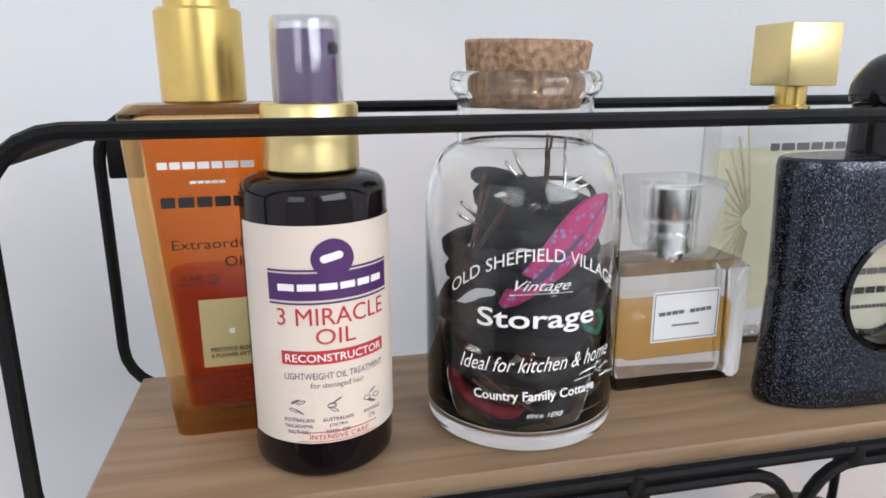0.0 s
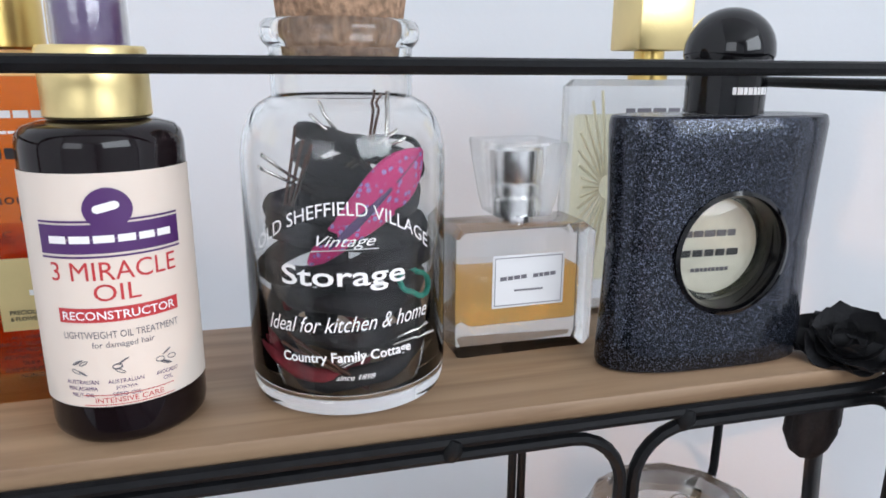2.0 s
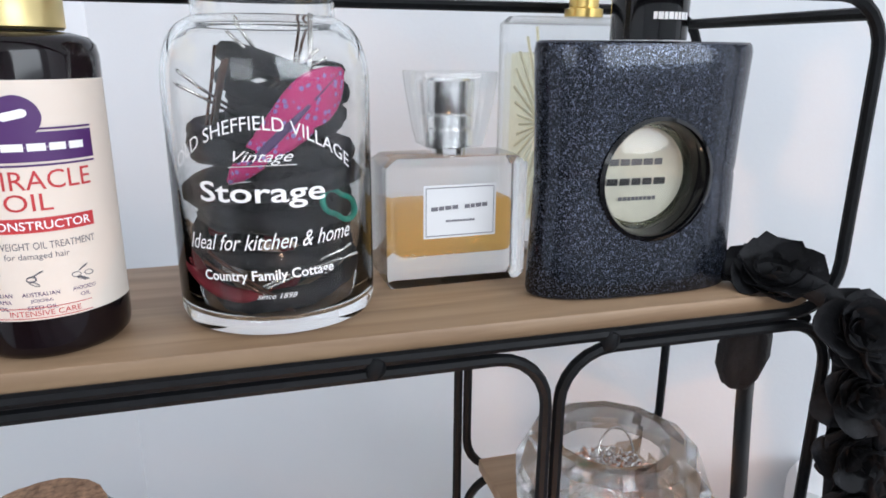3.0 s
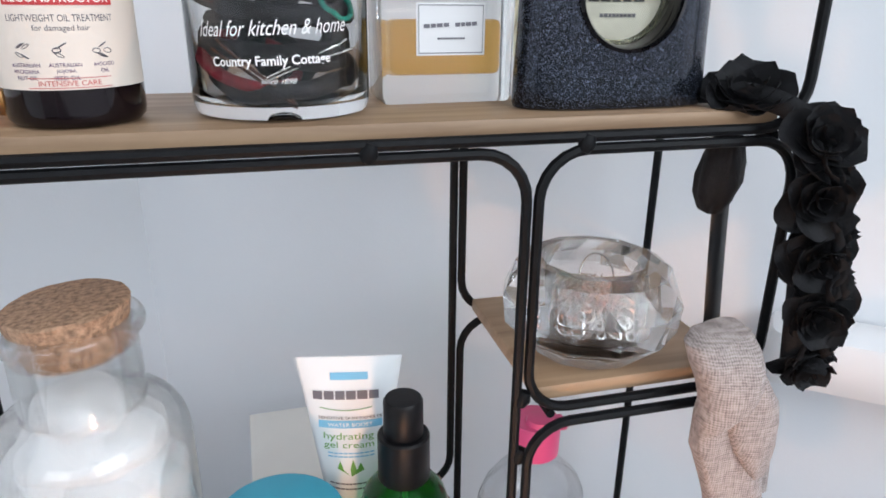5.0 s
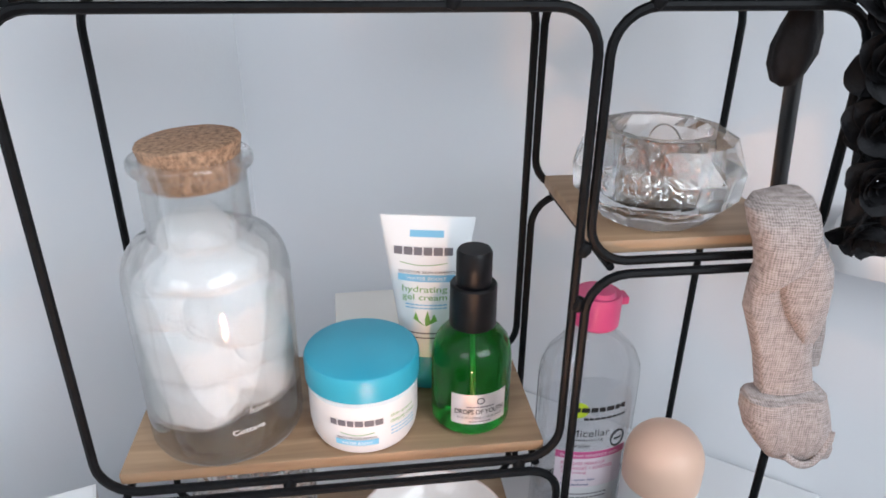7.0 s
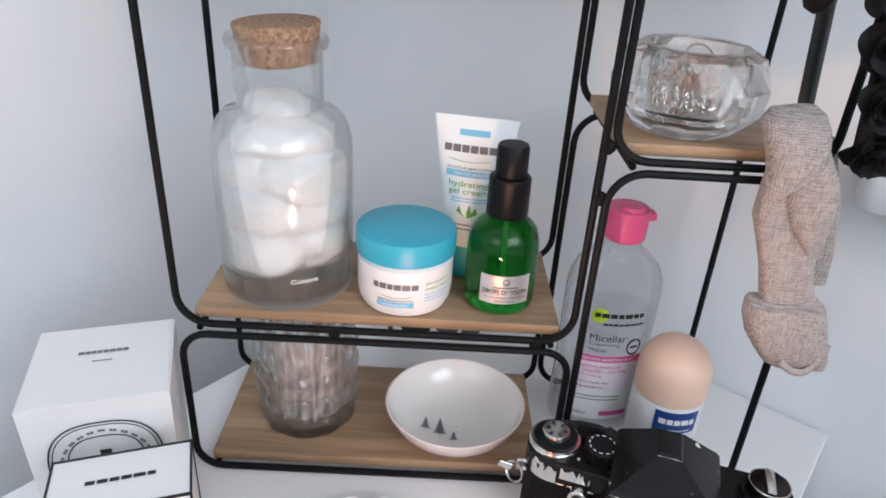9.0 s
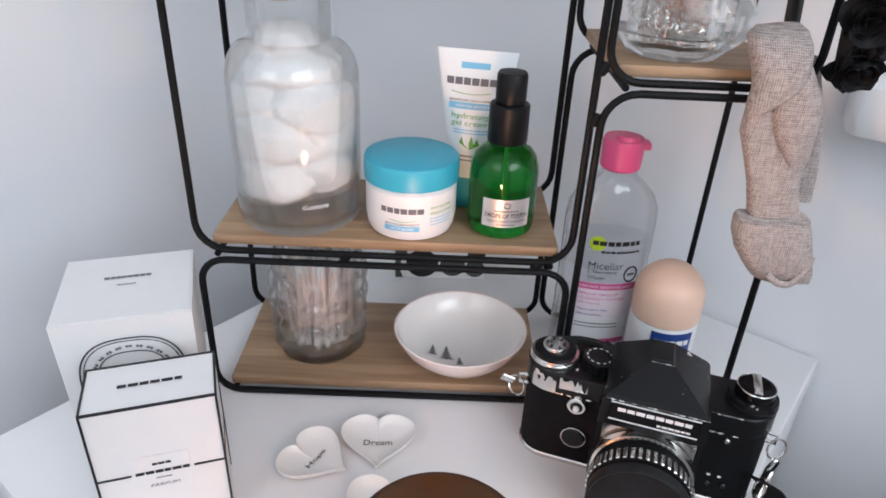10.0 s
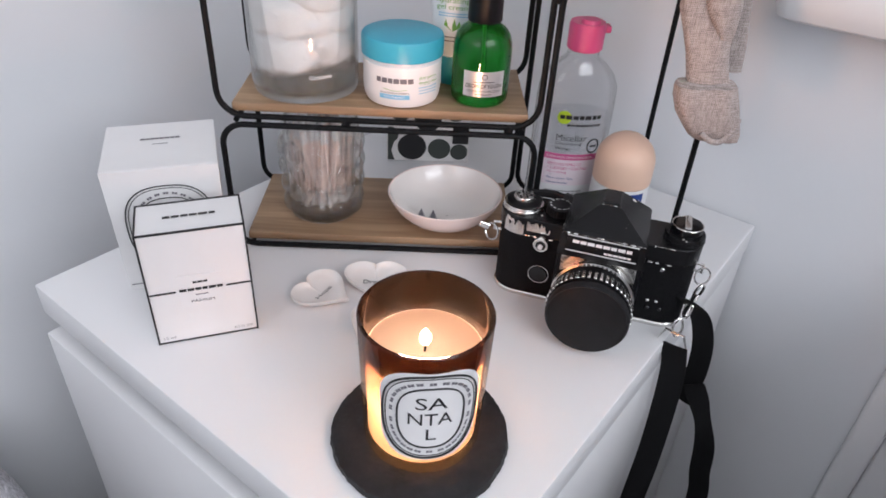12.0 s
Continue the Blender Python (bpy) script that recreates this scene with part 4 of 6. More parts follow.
def serum_bottle():
    ob = thing("serum_bottle", at(0.1222, 0.2152, Z_MID, 4), "round green glass serum bottle with black pump cap", "bottle")
    R = 0.0226
    part("bottle", lathe([(0, 0.0010), (0.0165, 0.0), (0.0200, 0.0008), (0.0222, 0.0035), (R, 0.007), (R, 0.0400), (0.0220, 0.0465), (0.0200, 0.0530), (0.0165, 0.0575), (0.0125, 0.0600), (0.0112, 0.0610), (0.0112, 0.0635), (0, 0.0635)], 56), GREEN_GLASS, ob, "bright green glass")
    part("pump_collar", lathe([(0, 0.0620), (0.0124, 0.0620), (0.0129, 0.0628), (0.0127, 0.0860), (0.0118, 0.0870), (0, 0.0870)], 40), BLACK_SATIN, ob, "black plastic collar")
    part("pump_head", lathe([(0, 0.0871), (0.0094, 0.0871), (0.0097, 0.0878), (0.0096, 0.1048), (0.0086, 0.1065), (0, 0.1068)], 36), BLACK_SATIN, ob, "black plastic pump head")
    part("dip_tube", tube([(0, 0, 0.062), (0.001, 0.001, 0.03), (0.002, 0.002, 0.006)], 0.0011, 8), material("pale_tube", (0.3, 0.6, 0.3), 0.4), ob)
    on = round_at(R)
    foil = patch(-0.0160, 0.0160, 0.0105, 0.0300, on, material("silver_foil", (0.82, 0.80, 0.81), 0.30, 0.75, vary=0.06, scale=90), ob, "foil_label", "shiny silver foil label", proud=0.0003, n=24)
    lettering("DROPS OF YOUTH", 0, 0.0190, 0.0275, 0.0031, on, BLACK_INK, foil, weight=0.01, proud=0.0009)
    bars(0, 0.0222, 0.0150, 0.0012, 9, on, GREY_INK, foil, proud=0.0009)
    lettering("YOUTH FRESH EMULSION", 0, 0.0150, 0.0255, 0.0016, on, GREY_INK, foil, proud=0.0009)
    bars(0, 0.0125, 0.0120, 0.0010, 7, on, GREY_INK, foil, proud=0.0009)
    ringm = [(0.0019 * math.cos(a), 0.0262 + 0.0019 * math.sin(a)) for a in [2 * math.pi * k / 18 for k in range(18)]]
    stroke(ringm, 0.00025, on, BLACK_INK, foil, closed=True, proud=0.0009)
    return ob


serum_bottle()


def cream_tube():
    ob = thing("cream_tube", at(0.1012, 0.2530, Z_MID, -11) @ pose(0, 0, 0, -1.5, 0, 0) @ Matrix.Diagonal((0.98, 1, 0.985, 1)), "white squeeze tube of face cream standing on blue cap", "cream tube")
    part("cap", loft([[(0.0150 * k * math.cos(a), 0.0125 * k * math.sin(a), z) for a in [2 * math.pi * j / 32 for j in range(32)]] for z, k in ((0, 0.94), (0.001, 1), (0.0225, 1.02), (0.0235, 0.99))]), TURQUOISE, ob, "blue plastic cap")
    rings = []
    for f in [i / 12 for i in range(13)]:
        z = 0.0238 + 0.0872 * f
        w, d = 0.0152 + 0.0130 * f, 0.0128 * (1 - f) ** 0.8 + 0.0007
        rings.append([(w * math.cos(a), d * math.sin(a), z) for a in [2 * math.pi * j / 32 for j in range(32)]])
    part("tube_body", loft(rings), TUBE_WHITE, ob)

    def on(u, v, h):
        f = max(0, min(1, (v - 0.0238) / 0.0872))
        w, d = 0.0152 + 0.0130 * f, 0.0128 * (1 - f) ** 0.8 + 0.0007
        c = max(-0.98, min(0.98, u / w))
        return Vector((u, -d * math.sqrt(1 - c * c) - h, v))

    patch(-0.0100, 0.0100, 0.0990, 0.1030, on, BLUE_INK, ob, "print_band", proud=0.0003)
    bars(-0.002, 0.0905, 0.0350, 0.0092, 6, on, GREY_INK, ob)
    stroke([(-0.016 + 0.0028 * k, 0.0835 - 0.0016 * math.sin(math.pi * k / 10)) for k in range(11)], 0.0002, on, GREEN_INK, ob)
    lettering("SENSITIVE SKIN EXPERTS", 0, 0.0778, 0.0340, 0.0016, on, BLACK_INK, ob)
    patch(-0.0170, 0.0170, 0.0720, 0.0762, on, BLUE_INK, ob, "print_band", proud=0.0003)
    lettering("WATER BOOST", 0, 0.0741, 0.0240, 0.0020, on, WHITE_INK, ob, proud=0.0008)
    lettering("hydrating", -0.001, 0.0668, 0.0270, 0.0050, on, GREEN_INK, ob)
    lettering("gel cream", -0.001, 0.0618, 0.0270, 0.0048, on, GREEN_INK, ob)
    for k in range(2):
        bars(0, 0.0575 - 0.0020 * k, 0.0250, 0.0011, 9, on, BLUE_INK, ob)
    for side, (a, b) in enumerate(((-0.006, 0.053), (0.001, 0.054), (0.005, 0.052))):
        leaf = bmesh.new()
        leaf.faces.new([leaf.verts.new(on(p[0], p[1], 0.0004)) for p in ((0.0, 0.0440), (a - 0.0016, 0.0485), (a, b), (a + 0.0020, 0.0475))])
        part("leaf_print", leaf, GREEN_INK, ob)
    for k in range(2):
        bars(-0.002, 0.0395 - 0.0030 * k, 0.0200, 0.0013, 8, on, GREY_INK, ob)
    return ob


cream_tube()


# ---- right hand board ----
BOWL = Vector((0.2170, 0.2190, Z_RIGHT))


def crystal_bowl():
    ob = thing("crystal_bowl", at(*BOWL, 8) @ Matrix.Diagonal((0.93, 0.93, 0.97, 1)), "faceted cut crystal bowl holding small jewellery", "bowl")
    n = 12

    def ring(r, z, turn=0.0):
        return [(r * math.cos(2 * math.pi * (j + turn) / n), r * math.sin(2 * math.pi * (j + turn) / n), z) for j in range(n)]

    bm = loft([ring(0.0265, 0.0), ring(0.0300, 0.0015), ring(0.0455, 0.0160, 0.5), ring(0.0470, 0.0300, 0.5), ring(0.0400, 0.0455), ring(0.0335, 0.0490), ring(0.0275, 0.0490), ring(0.0258, 0.0440, 0.5), ring(0.0235, 0.0150, 0.5), ring(0.0170, 0.0120)])
    part("bowl", bm, CRYSTAL, ob, "clear cut crystal", angle=8)
    return ob


crystal_bowl()
rng = random.Random(11)
pile = []
for k in range(230):
    f = (k / 230) ** 0.8
    r = 0.0195 * math.sqrt(rng.uniform(0, 1))
    a = rng.uniform(0, 6.28)
    size = rng.uniform(0.0016, 0.0042)
    pile.append((moved(ring_bm(size, rng.uniform(0.0003, 0.0006), 12, 5), Matrix.Translation((r * math.cos(a), r * math.sin(a), 0.0160 + 0.0190 * f * (1 - (r / 0.024) ** 2 * 0.5))) @ pose(0, 0, 0, rng.uniform(0, 180), rng.uniform(0, 180), 0)), k % 4 == 1))
for copper in (True, False):
    ob = part("jewellery_pile", join(*[bm for bm, c in pile if c == copper]), COPPER if copper else SILVER)
    ob.matrix_basis = Matrix.Translation(BOWL)
    tagged(ob, "tangled rose gold rings and chains in the bowl" if copper else "tangled silver rings and chains in the bowl", "jewellery", kind="stuff")
loose("hoop_earring", ring_bm(0.0125, 0.0005, 30, 6), STEEL, Matrix.Translation(BOWL + Vector((0.004, 0.002, 0.0350))) @ pose(0, 0, 0, 70, 10, 20), "thin silver hoop earring lying in the bowl", "earring")


# ---- bottom board ----
def hobnail_tumbler():
    ob = thing("glass_tumbler", at(-0.0065, 0.2255, Z_LOW, 0) @ Matrix.Scale(0.95, 4), "heavy pressed glass tumbler with raised bubbles, holding cotton buds", "tumbler")
    R, H = 0.0338, 0.0930
    prof = [(0, 0.0), (0.0270, 0.0), (0.0300, 0.0015)]
    n = 40
    for k in range(n + 1):
        z = 0.004 + (H - 0.010) * k / n
        prof.append((0.0318 + 0.0020 * min(1, z / 0.05), z))
    prof += [(0.0335, H - 0.002), (0.0325, H), (0.0300, H - 0.001), (0.0290, 0.011), (0.0240, 0.0060), (0, 0.0055)]

    def lumps(a, z, k):
        if not 3 <= k <= 43 or z > H - 0.014:
            return 1.0 if k < 44 else 1.0
        row = (z - 0.004) / 0.0185
        i = math.floor(row)
        u = a / (2 * math.pi) * 10
        du, dv = (u - math.floor(u) - 0.5) * 2, (row - i - 0.5) * 2
        q = du * du + dv * dv
        return 1.0 + 0.15 * math.sqrt(max(0.0, 1 - q * 1.02))

    part("glass", lathe(prof, 120, lumps), HOBNAIL, ob, "clear pressed glass with round bosses", angle=60)
    part("rim", lathe([(0.0302, H + 0.0002), (0.0318, H + 0.0008), (0.0326, H + 0.0003), (0.0324, H - 0.0002)], 48), HOBNAIL, ob, "smooth ground rim")
    return ob


hobnail_tumbler()
ROSE_STICK = material("pale_pink_stick", (0.88, 0.70, 0.64), 0.5, vary=0.05, scale=60)


def cotton_bud(m):
    ob = thing("cotton_bud", m, "pale pink cotton bud standing in the tumbler", "cotton bud", "cotton buds in the tumbler")
    part("stick", tube([(0, 0, 0.006), (0, 0, 0.066)], 0.0013, 7), ROSE_STICK, ob)
    for z in (0.0, 0.060):
        part("cotton_tip", lathe([(0, z), (0.0017, z + 0.001), (0.0024, z + 0.004), (0.0022, z + 0.008), (0.0013, z + 0.0115)], 10), COTTON, ob)
    return ob


rng = random.Random(3)
first_bud = None
for k in range(46):
    a, r = k * 2.4, 0.0238 * math.sqrt((k + 0.5) / 46)
    m = Matrix.Translation((-0.0065 + r * math.cos(a), 0.2255 + r * math.sin(a), Z_LOW + 0.0110 + rng.uniform(0, 0.004))) @ pose(0, 0, 0, rng.uniform(-4, 4), rng.uniform(-4, 4), 0)
    if first_bud is None:
        first_bud = cotton_bud(m)
    else:
        copy_thing(first_bud, m)
# outer pink includes the candle's warm light, put into the colour
PORCELAIN = material("candle_tinted_porcelain", (0.84, 0.71, 0.67), 0.12, vary=0.012, scale=20, coat=0.4)
PORCELAIN_IN = material("white_glaze", (0.86, 0.82, 0.79), 0.2, vary=0.01, scale=20, coat=0.4)


def trinket_dish():
    ob = thing("trinket_dish", at(0.1000, 0.2132, Z_LOW, 0) @ Matrix.Diagonal((1, 1, 0.84, 1)), "porcelain bowl with candle glow in its pink colour, small painted fir trees inside", "bowl")
    R, H = 0.0490, 0.0365
    outer = [(0, 0.0004), (0.0165, 0.0), (0.0185, 0.0010), (0.0270, 0.0055), (0.0370, 0.0130), (0.0440, 0.0225), (0.0480, 0.0320), (R, H - 0.0006), (R - 0.0008, H), (R - 0.0018, H - 0.0006)]
    wob = lambda a, z, k: 1 + 0.012 * math.sin(2 * a + 1) * z / H
    part("bowl", lathe(outer, 56, wob), PORCELAIN, ob)
    inner = [(R - 0.0018, H - 0.0006), (0.0455, 0.0310), (0.0415, 0.0222), (0.0345, 0.0136), (0.0245, 0.0068), (0.0120, 0.0040), (0, 0.0034)]
    part("glaze", lathe(inner, 56, wob), PORCELAIN_IN, ob, "white glazed inside")

    def inside(x, y):
        r = math.hypot(x, y)
        pts = [(0, 0.0034), (0.0120, 0.0040), (0.0245, 0.0068), (0.0345, 0.0136), (0.0415, 0.0222), (0.0455, 0.0310)]
        for (r0, z0), (r1, z1) in zip(pts, pts[1:]):
            if r <= r1:
                return Vector((x, y, z0 + (z1 - z0) * (r - r0) / (r1 - r0) + 0.0005))
        return Vector((x, y, 0.031))

    for x, y, s in ((-0.020, -0.004, 0.95), (-0.0095, -0.008, 1.3), (0.0005, -0.013, 0.75)):
        tree = bmesh.new()
        h = 0.0130 * s
        for k in range(7):
            f = k / 7
            wd, y0 = 0.0042 * s * (1 - f) + 0.0004, y + h * (0.12 + 0.88 * f)
            vs = [inside(x + q * wd, y0 + e) for q, e in ((-1, -0.0006), (0, 0.0024 * s), (1, -0.0008), (0.1, 0.0002))]
            tree.faces.new([tree.verts.new(p) for p in vs])
        tree.faces.new([tree.verts.new(inside(x + q, y + e)) for q, e in ((-0.0003, 0), (0.0003, 0), (0.0003, h * 0.5), (-0.0003, h * 0.5))])
        part("painted_tree", tree, GREY_INK, ob, "painted dark grey fir tree")
    bird = bmesh.new()
    bird.faces.new([bird.verts.new(inside(*p)) for p in ((0.001, 0.003), (0.0028, 0.0022), (0.0046, 0.0032), (0.0028, 0.0017))])
    part("painted_bird", bird, GREY_INK, ob)
    return ob


trinket_dish()


# ---- bottles standing on the chest beside the lower shelf ----
PEACH = material("peach_plastic", (0.84, 0.57, 0.43), 0.4, vary=0.02, scale=40)
PINK_CAP = material("bright_pink_plastic", (0.78, 0.10, 0.26), 0.35, vary=0.03, scale=40)
WATER = thin_glass("micellar_water", (0.955, 0.96, 0.968), 0.5)


def oval_at(a, b):
    return lambda u, v, h: Vector(((a + h) * math.sin(u / a), -(b + h) * math.cos(u / a), v))


def oval_loft(rows, n=44, power=0.8):
    rings = []
    for z, a, b in rows:
        ring = []
        for k in range(n):
            t = 2 * math.pi * k / n
            c, q = math.cos(t), math.sin(t)
            ring.append((a * abs(c) ** power * (1 if c > 0 else -1), b * abs(q) ** power * (1 if q > 0 else -1), z))
        rings.append(ring)
    return loft(rings)


def micellar_bottle():
    ob = thing("micellar_bottle", at(0.2090, 0.2560, 0.0, 2) @ Matrix.Diagonal((1, 1, 1.02, 1)), "clear plastic micellar water bottle with pink flip cap", "bottle")
    A, B = 0.0335, 0.0205
    part("bottle", oval_loft([(0, 0.029, 0.017), (0.0012, 0.0315, 0.019), (0.006, A, B), (0.115, A, B), (0.126, 0.0325, 0.0200), (0.136, 0.0280, 0.0180), (0.144, 0.0200, 0.0150), (0.149, 0.0135, 0.0130), (0.152, 0.0125, 0.0125), (0.156, 0.0125, 0.0125)]), PLASTIC_CLEAR, ob, "clear plastic bottle")
    part("water", oval_loft([(0.004, 0.029, 0.017), (0.010, A - 0.0025, B - 0.0025), (0.100, A - 0.0025, B - 0.0025), (0.1005, A - 0.004, B - 0.004)]), WATER, ob, "clear micellar water")
    cap = part("flip_cap", lathe([(0, 0.1545), (0.0132, 0.1545), (0.0146, 0.1560), (0.0149, 0.1740), (0.0139, 0.1765), (0, 0.1770)], 40), PINK_CAP, ob, "bright pink flip cap")
    part("cap_lid", moved(lathe([(0, 0), (0.0085, 0), (0.0075, 0.0030), (0, 0.0042)], 28), pose(0.001, -0.004, 0.1765, 0, 0, 0)), PINK_CAP, cap)
    part("cap_lip", block(0.0125, 0.0185, -0.006, 0.004, 0.1690, 0.1745, 0.0012), PINK_CAP, cap)
    on = oval_at(A, B + 0.0007)
    sheet = patch(-0.0260, 0.0260, 0.0130, 0.0700, on, material("pale_pink_label", (0.80, 0.70, 0.75), 0.4, vary=0.02, scale=40), ob, "printed_label", "white and pale pink printed label", n=26)
    patch(-0.0260, 0.0260, 0.0130, 0.0400, on, WHITE_PLASTIC, sheet, "label_panel", proud=0.0006, n=26)
    patch(-0.0260, 0.0260, 0.0645, 0.0700, on, PINK_INK, sheet, "label_band", proud=0.0006, n=26)
    patch(-0.0187, -0.0063, 0.0972, 0.1088, on, material("lime_ink", (0.45, 0.60, 0.03), 0.5), ob, "printed_mark", proud=0.0002, r=0.0058, n=16)
    bars(0.002, 0.1035, 0.0360, 0.0068, 7, on, BLACK_INK, ob, proud=0.0007)
    bars(0.006, 0.0965, 0.0300, 0.0036, 8, on, BLACK_INK, ob, proud=0.0007)
    lettering("Micellar", -0.0035, 0.0850, 0.0265, 0.0058, on, BLACK_INK, ob, proud=0.0006)
    lettering("Cleansing", -0.0055, 0.0795, 0.0225, 0.0034, on, BLACK_INK, ob, proud=0.0006)
    lettering("Water", -0.0095, 0.0750, 0.0145, 0.0034, on, BLACK_INK, ob, proud=0.0006)
    seal = [(0.0170 + 0.0056 * math.cos(a), 0.0775 + 0.0062 * math.sin(a)) for a in [2 * math.pi * k / 22 for k in range(22)]]
    stroke(seal, 0.0007, on, BLACK_INK, ob, "seal", closed=True, proud=0.0007)
    bars(0.0170, 0.0775, 0.0060, 0.0040, 3, on, BLACK_INK, ob, proud=0.0008)
    lettering("EVEN FOR SENSITIVE SKIN", -0.002, 0.0672, 0.0400, 0.0020, on, WHITE_INK, sheet, proud=0.0012)
    lettering("REMOVES MAKE-UP", -0.006, 0.0605, 0.0300, 0.0026, on, PINK_INK, sheet, proud=0.0009)
    lettering("+ CLEANSES + SOOTHES", -0.003, 0.0565, 0.0360, 0.0026, on, PINK_INK, sheet, proud=0.0009)
    lettering("No rinsing", -0.012, 0.0525, 0.0170, 0.0024, on, PINK_INK, sheet, proud=0.0009)
    lettering("Face, eyes, lips", -0.0085, 0.0465, 0.0230, 0.0026, on, NAVY_INK, sheet, proud=0.0009)
    lettering("No perfume", -0.0105, 0.0422, 0.0190, 0.0022, on, NAVY_INK, sheet, weight=0.01, proud=0.0009)
    for k in range(2):
        bars(-0.004, 0.0345 - 0.003 * k, 0.0330, 0.0014, 11, on, GREY_INK, sheet, proud=0.0013)
    lettering("400ml", -0.0150, 0.0185, 0.0100, 0.0026, on, GREY_INK, sheet, proud=0.0013)
    patch(0.0000, 0.0220, 0.0165, 0.0205, on, PINK_INK, sheet, "label_band", proud=0.0010, r=0.0015)
    return ob


micellar_bottle()


def roll_on():
    ob = thing("roll_on_deodorant", at(0.2512, 0.2190, 0.0, 3), "white roll-on deodorant with rounded peach cap and blue label", "deodorant")
    R = 0.0248
    part("bottle", lathe([(0, 0.0006), (0.0195, 0.0), (0.0225, 0.0012), (0.0240, 0.004), (R, 0.030), (R, 0.0560), (0.0235, 0.0580), (0, 0.0582)], 48), WHITE_PLASTIC, ob)
    dome = [(0, 0.0584), (0.0235, 0.0584), (0.0248, 0.0595), (0.0250, 0.0640), (0.0250, 0.0760)]
    for k in range(1, 11):
        a = math.pi / 2 * k / 10
        dome.append((0.0250 * math.cos(a), 0.0760 + 0.0250 * math.sin(a)))
    dome[-1] = (0, 0.1010)
    part("cap", lathe(dome, 48), PEACH, ob, "rounded peach plastic cap")
    on = round_at(R)
    tag = patch(-0.0165, 0.0145, 0.0385, 0.0560, on, NAVY_INK, ob, "printed_label", "deep blue label", n=18)
    bars(-0.001, 0.0482, 0.0245, 0.0085, 5, on, WHITE_INK, tag, proud=0.0009)
    bars(-0.001, 0.0412, 0.0200, 0.0014, 8, on, WHITE_INK, tag, proud=0.0009)
    patch(-0.0200, 0.0200, 0.0140, 0.0300, on, PEACH, ob, "printed_label", proud=0.0003, n=18)
    return ob


roll_on()


# ---- boxes ----
def line_box(ob, w, d, h, t, mat):
    """Thin dark edging along the edges of a card box."""
    e = 0.0003
    for a, b in (((0, 0), (0, 0)), ((w, 0), (w, 0)), ((w, d), (w, d)), ((0, d), (0, d))):
        part("edging", box_bm(bmesh.new(), a[0] - t, a[0] + t, a[1] - t, a[1] + t, e, h + e), mat, ob)
    for z in (h,):
        part("edging", box_bm(bmesh.new(), -t, w + t, -t, t, z - t, z + t), mat, ob)
        part("edging", box_bm(bmesh.new(), -t, t, t, d - t, z - t, z + t), mat, ob)
        part("edging", box_bm(bmesh.new(), w - t, w + t, t, d - t, z - t, z + t), mat, ob)
        part("edging", box_bm(bmesh.new(), -t, w + t, d - t, d + t, z - t, z + t), mat, ob)
    part("edging", box_bm(bmesh.new(), t, w - t, -t * 0.6, t, e, e + 2 * t), mat, ob)


def perfume_box():
    w, d, h = 0.0668, 0.0375, 0.0905
    ob = thing("perfume_box", at(-0.0983, 0.0542, 0.0, 18.5), "white perfume carton edged in black with a small front label", "box")
    part("carton", block(0, w, 0, d, 0.0002, h, 0.0004, 1), WHITE_PAPER, ob)
    line_box(ob, w, d, h, 0.0006, BLACK_INK)
    mid = 0.0435
    for x0, x1 in ((0.0007, 0.0175), (0.0500, w - 0.0007)):
        part("edging", box_bm(bmesh.new(), x0, x1, -0.0005, 0.0005, mid - 0.0006, mid + 0.0006), BLACK_INK, ob)
    part("edging", box_bm(bmesh.new(), w - 0.0005, w + 0.0005, 0.0007, d - 0.0007, mid - 0.0006, mid + 0.0006), BLACK_INK, ob)
    part("edging", box_bm(bmesh.new(), -0.0005, 0.0005, 0.0007, d - 0.0007, mid - 0.0006, mid + 0.0006), BLACK_INK, ob)
    on = flat_at(0)
    tag = patch(0.0190, 0.0485, 0.0300, 0.0560, on, WHITE_PAPER, ob, "paper_label", "raised white paper label", proud=0.0002, thick=0.0005, n=2)
    bars(0.0338, 0.0502, 0.0095, 0.0032, 3, on, BLACK_INK, tag, proud=0.0011)
    bars(0.0338, 0.0445, 0.0280, 0.0042, 6, on, BLACK_INK, tag, proud=0.0011)
    bars(0.0338, 0.0398, 0.0080, 0.0013, 5, on, GREY_INK, tag, proud=0.0011)
    lettering("PARFUM", 0.0338, 0.0345, 0.0150, 0.0022, on, GREY_INK, tag, proud=0.0011)
    lettering("15 ml", 0.0075, 0.0050, 0.0080, 0.0020, on, GREY_INK, ob)
    lettering("0.5 FL OZ", 0.0575, 0.0050, 0.0125, 0.0020, on, GREY_INK, ob)
    bars(w / 2, d * 0.50, 0.0330, 0.0052, 6, top_at(h), BLACK_INK, ob)
    return ob


perfume_box()


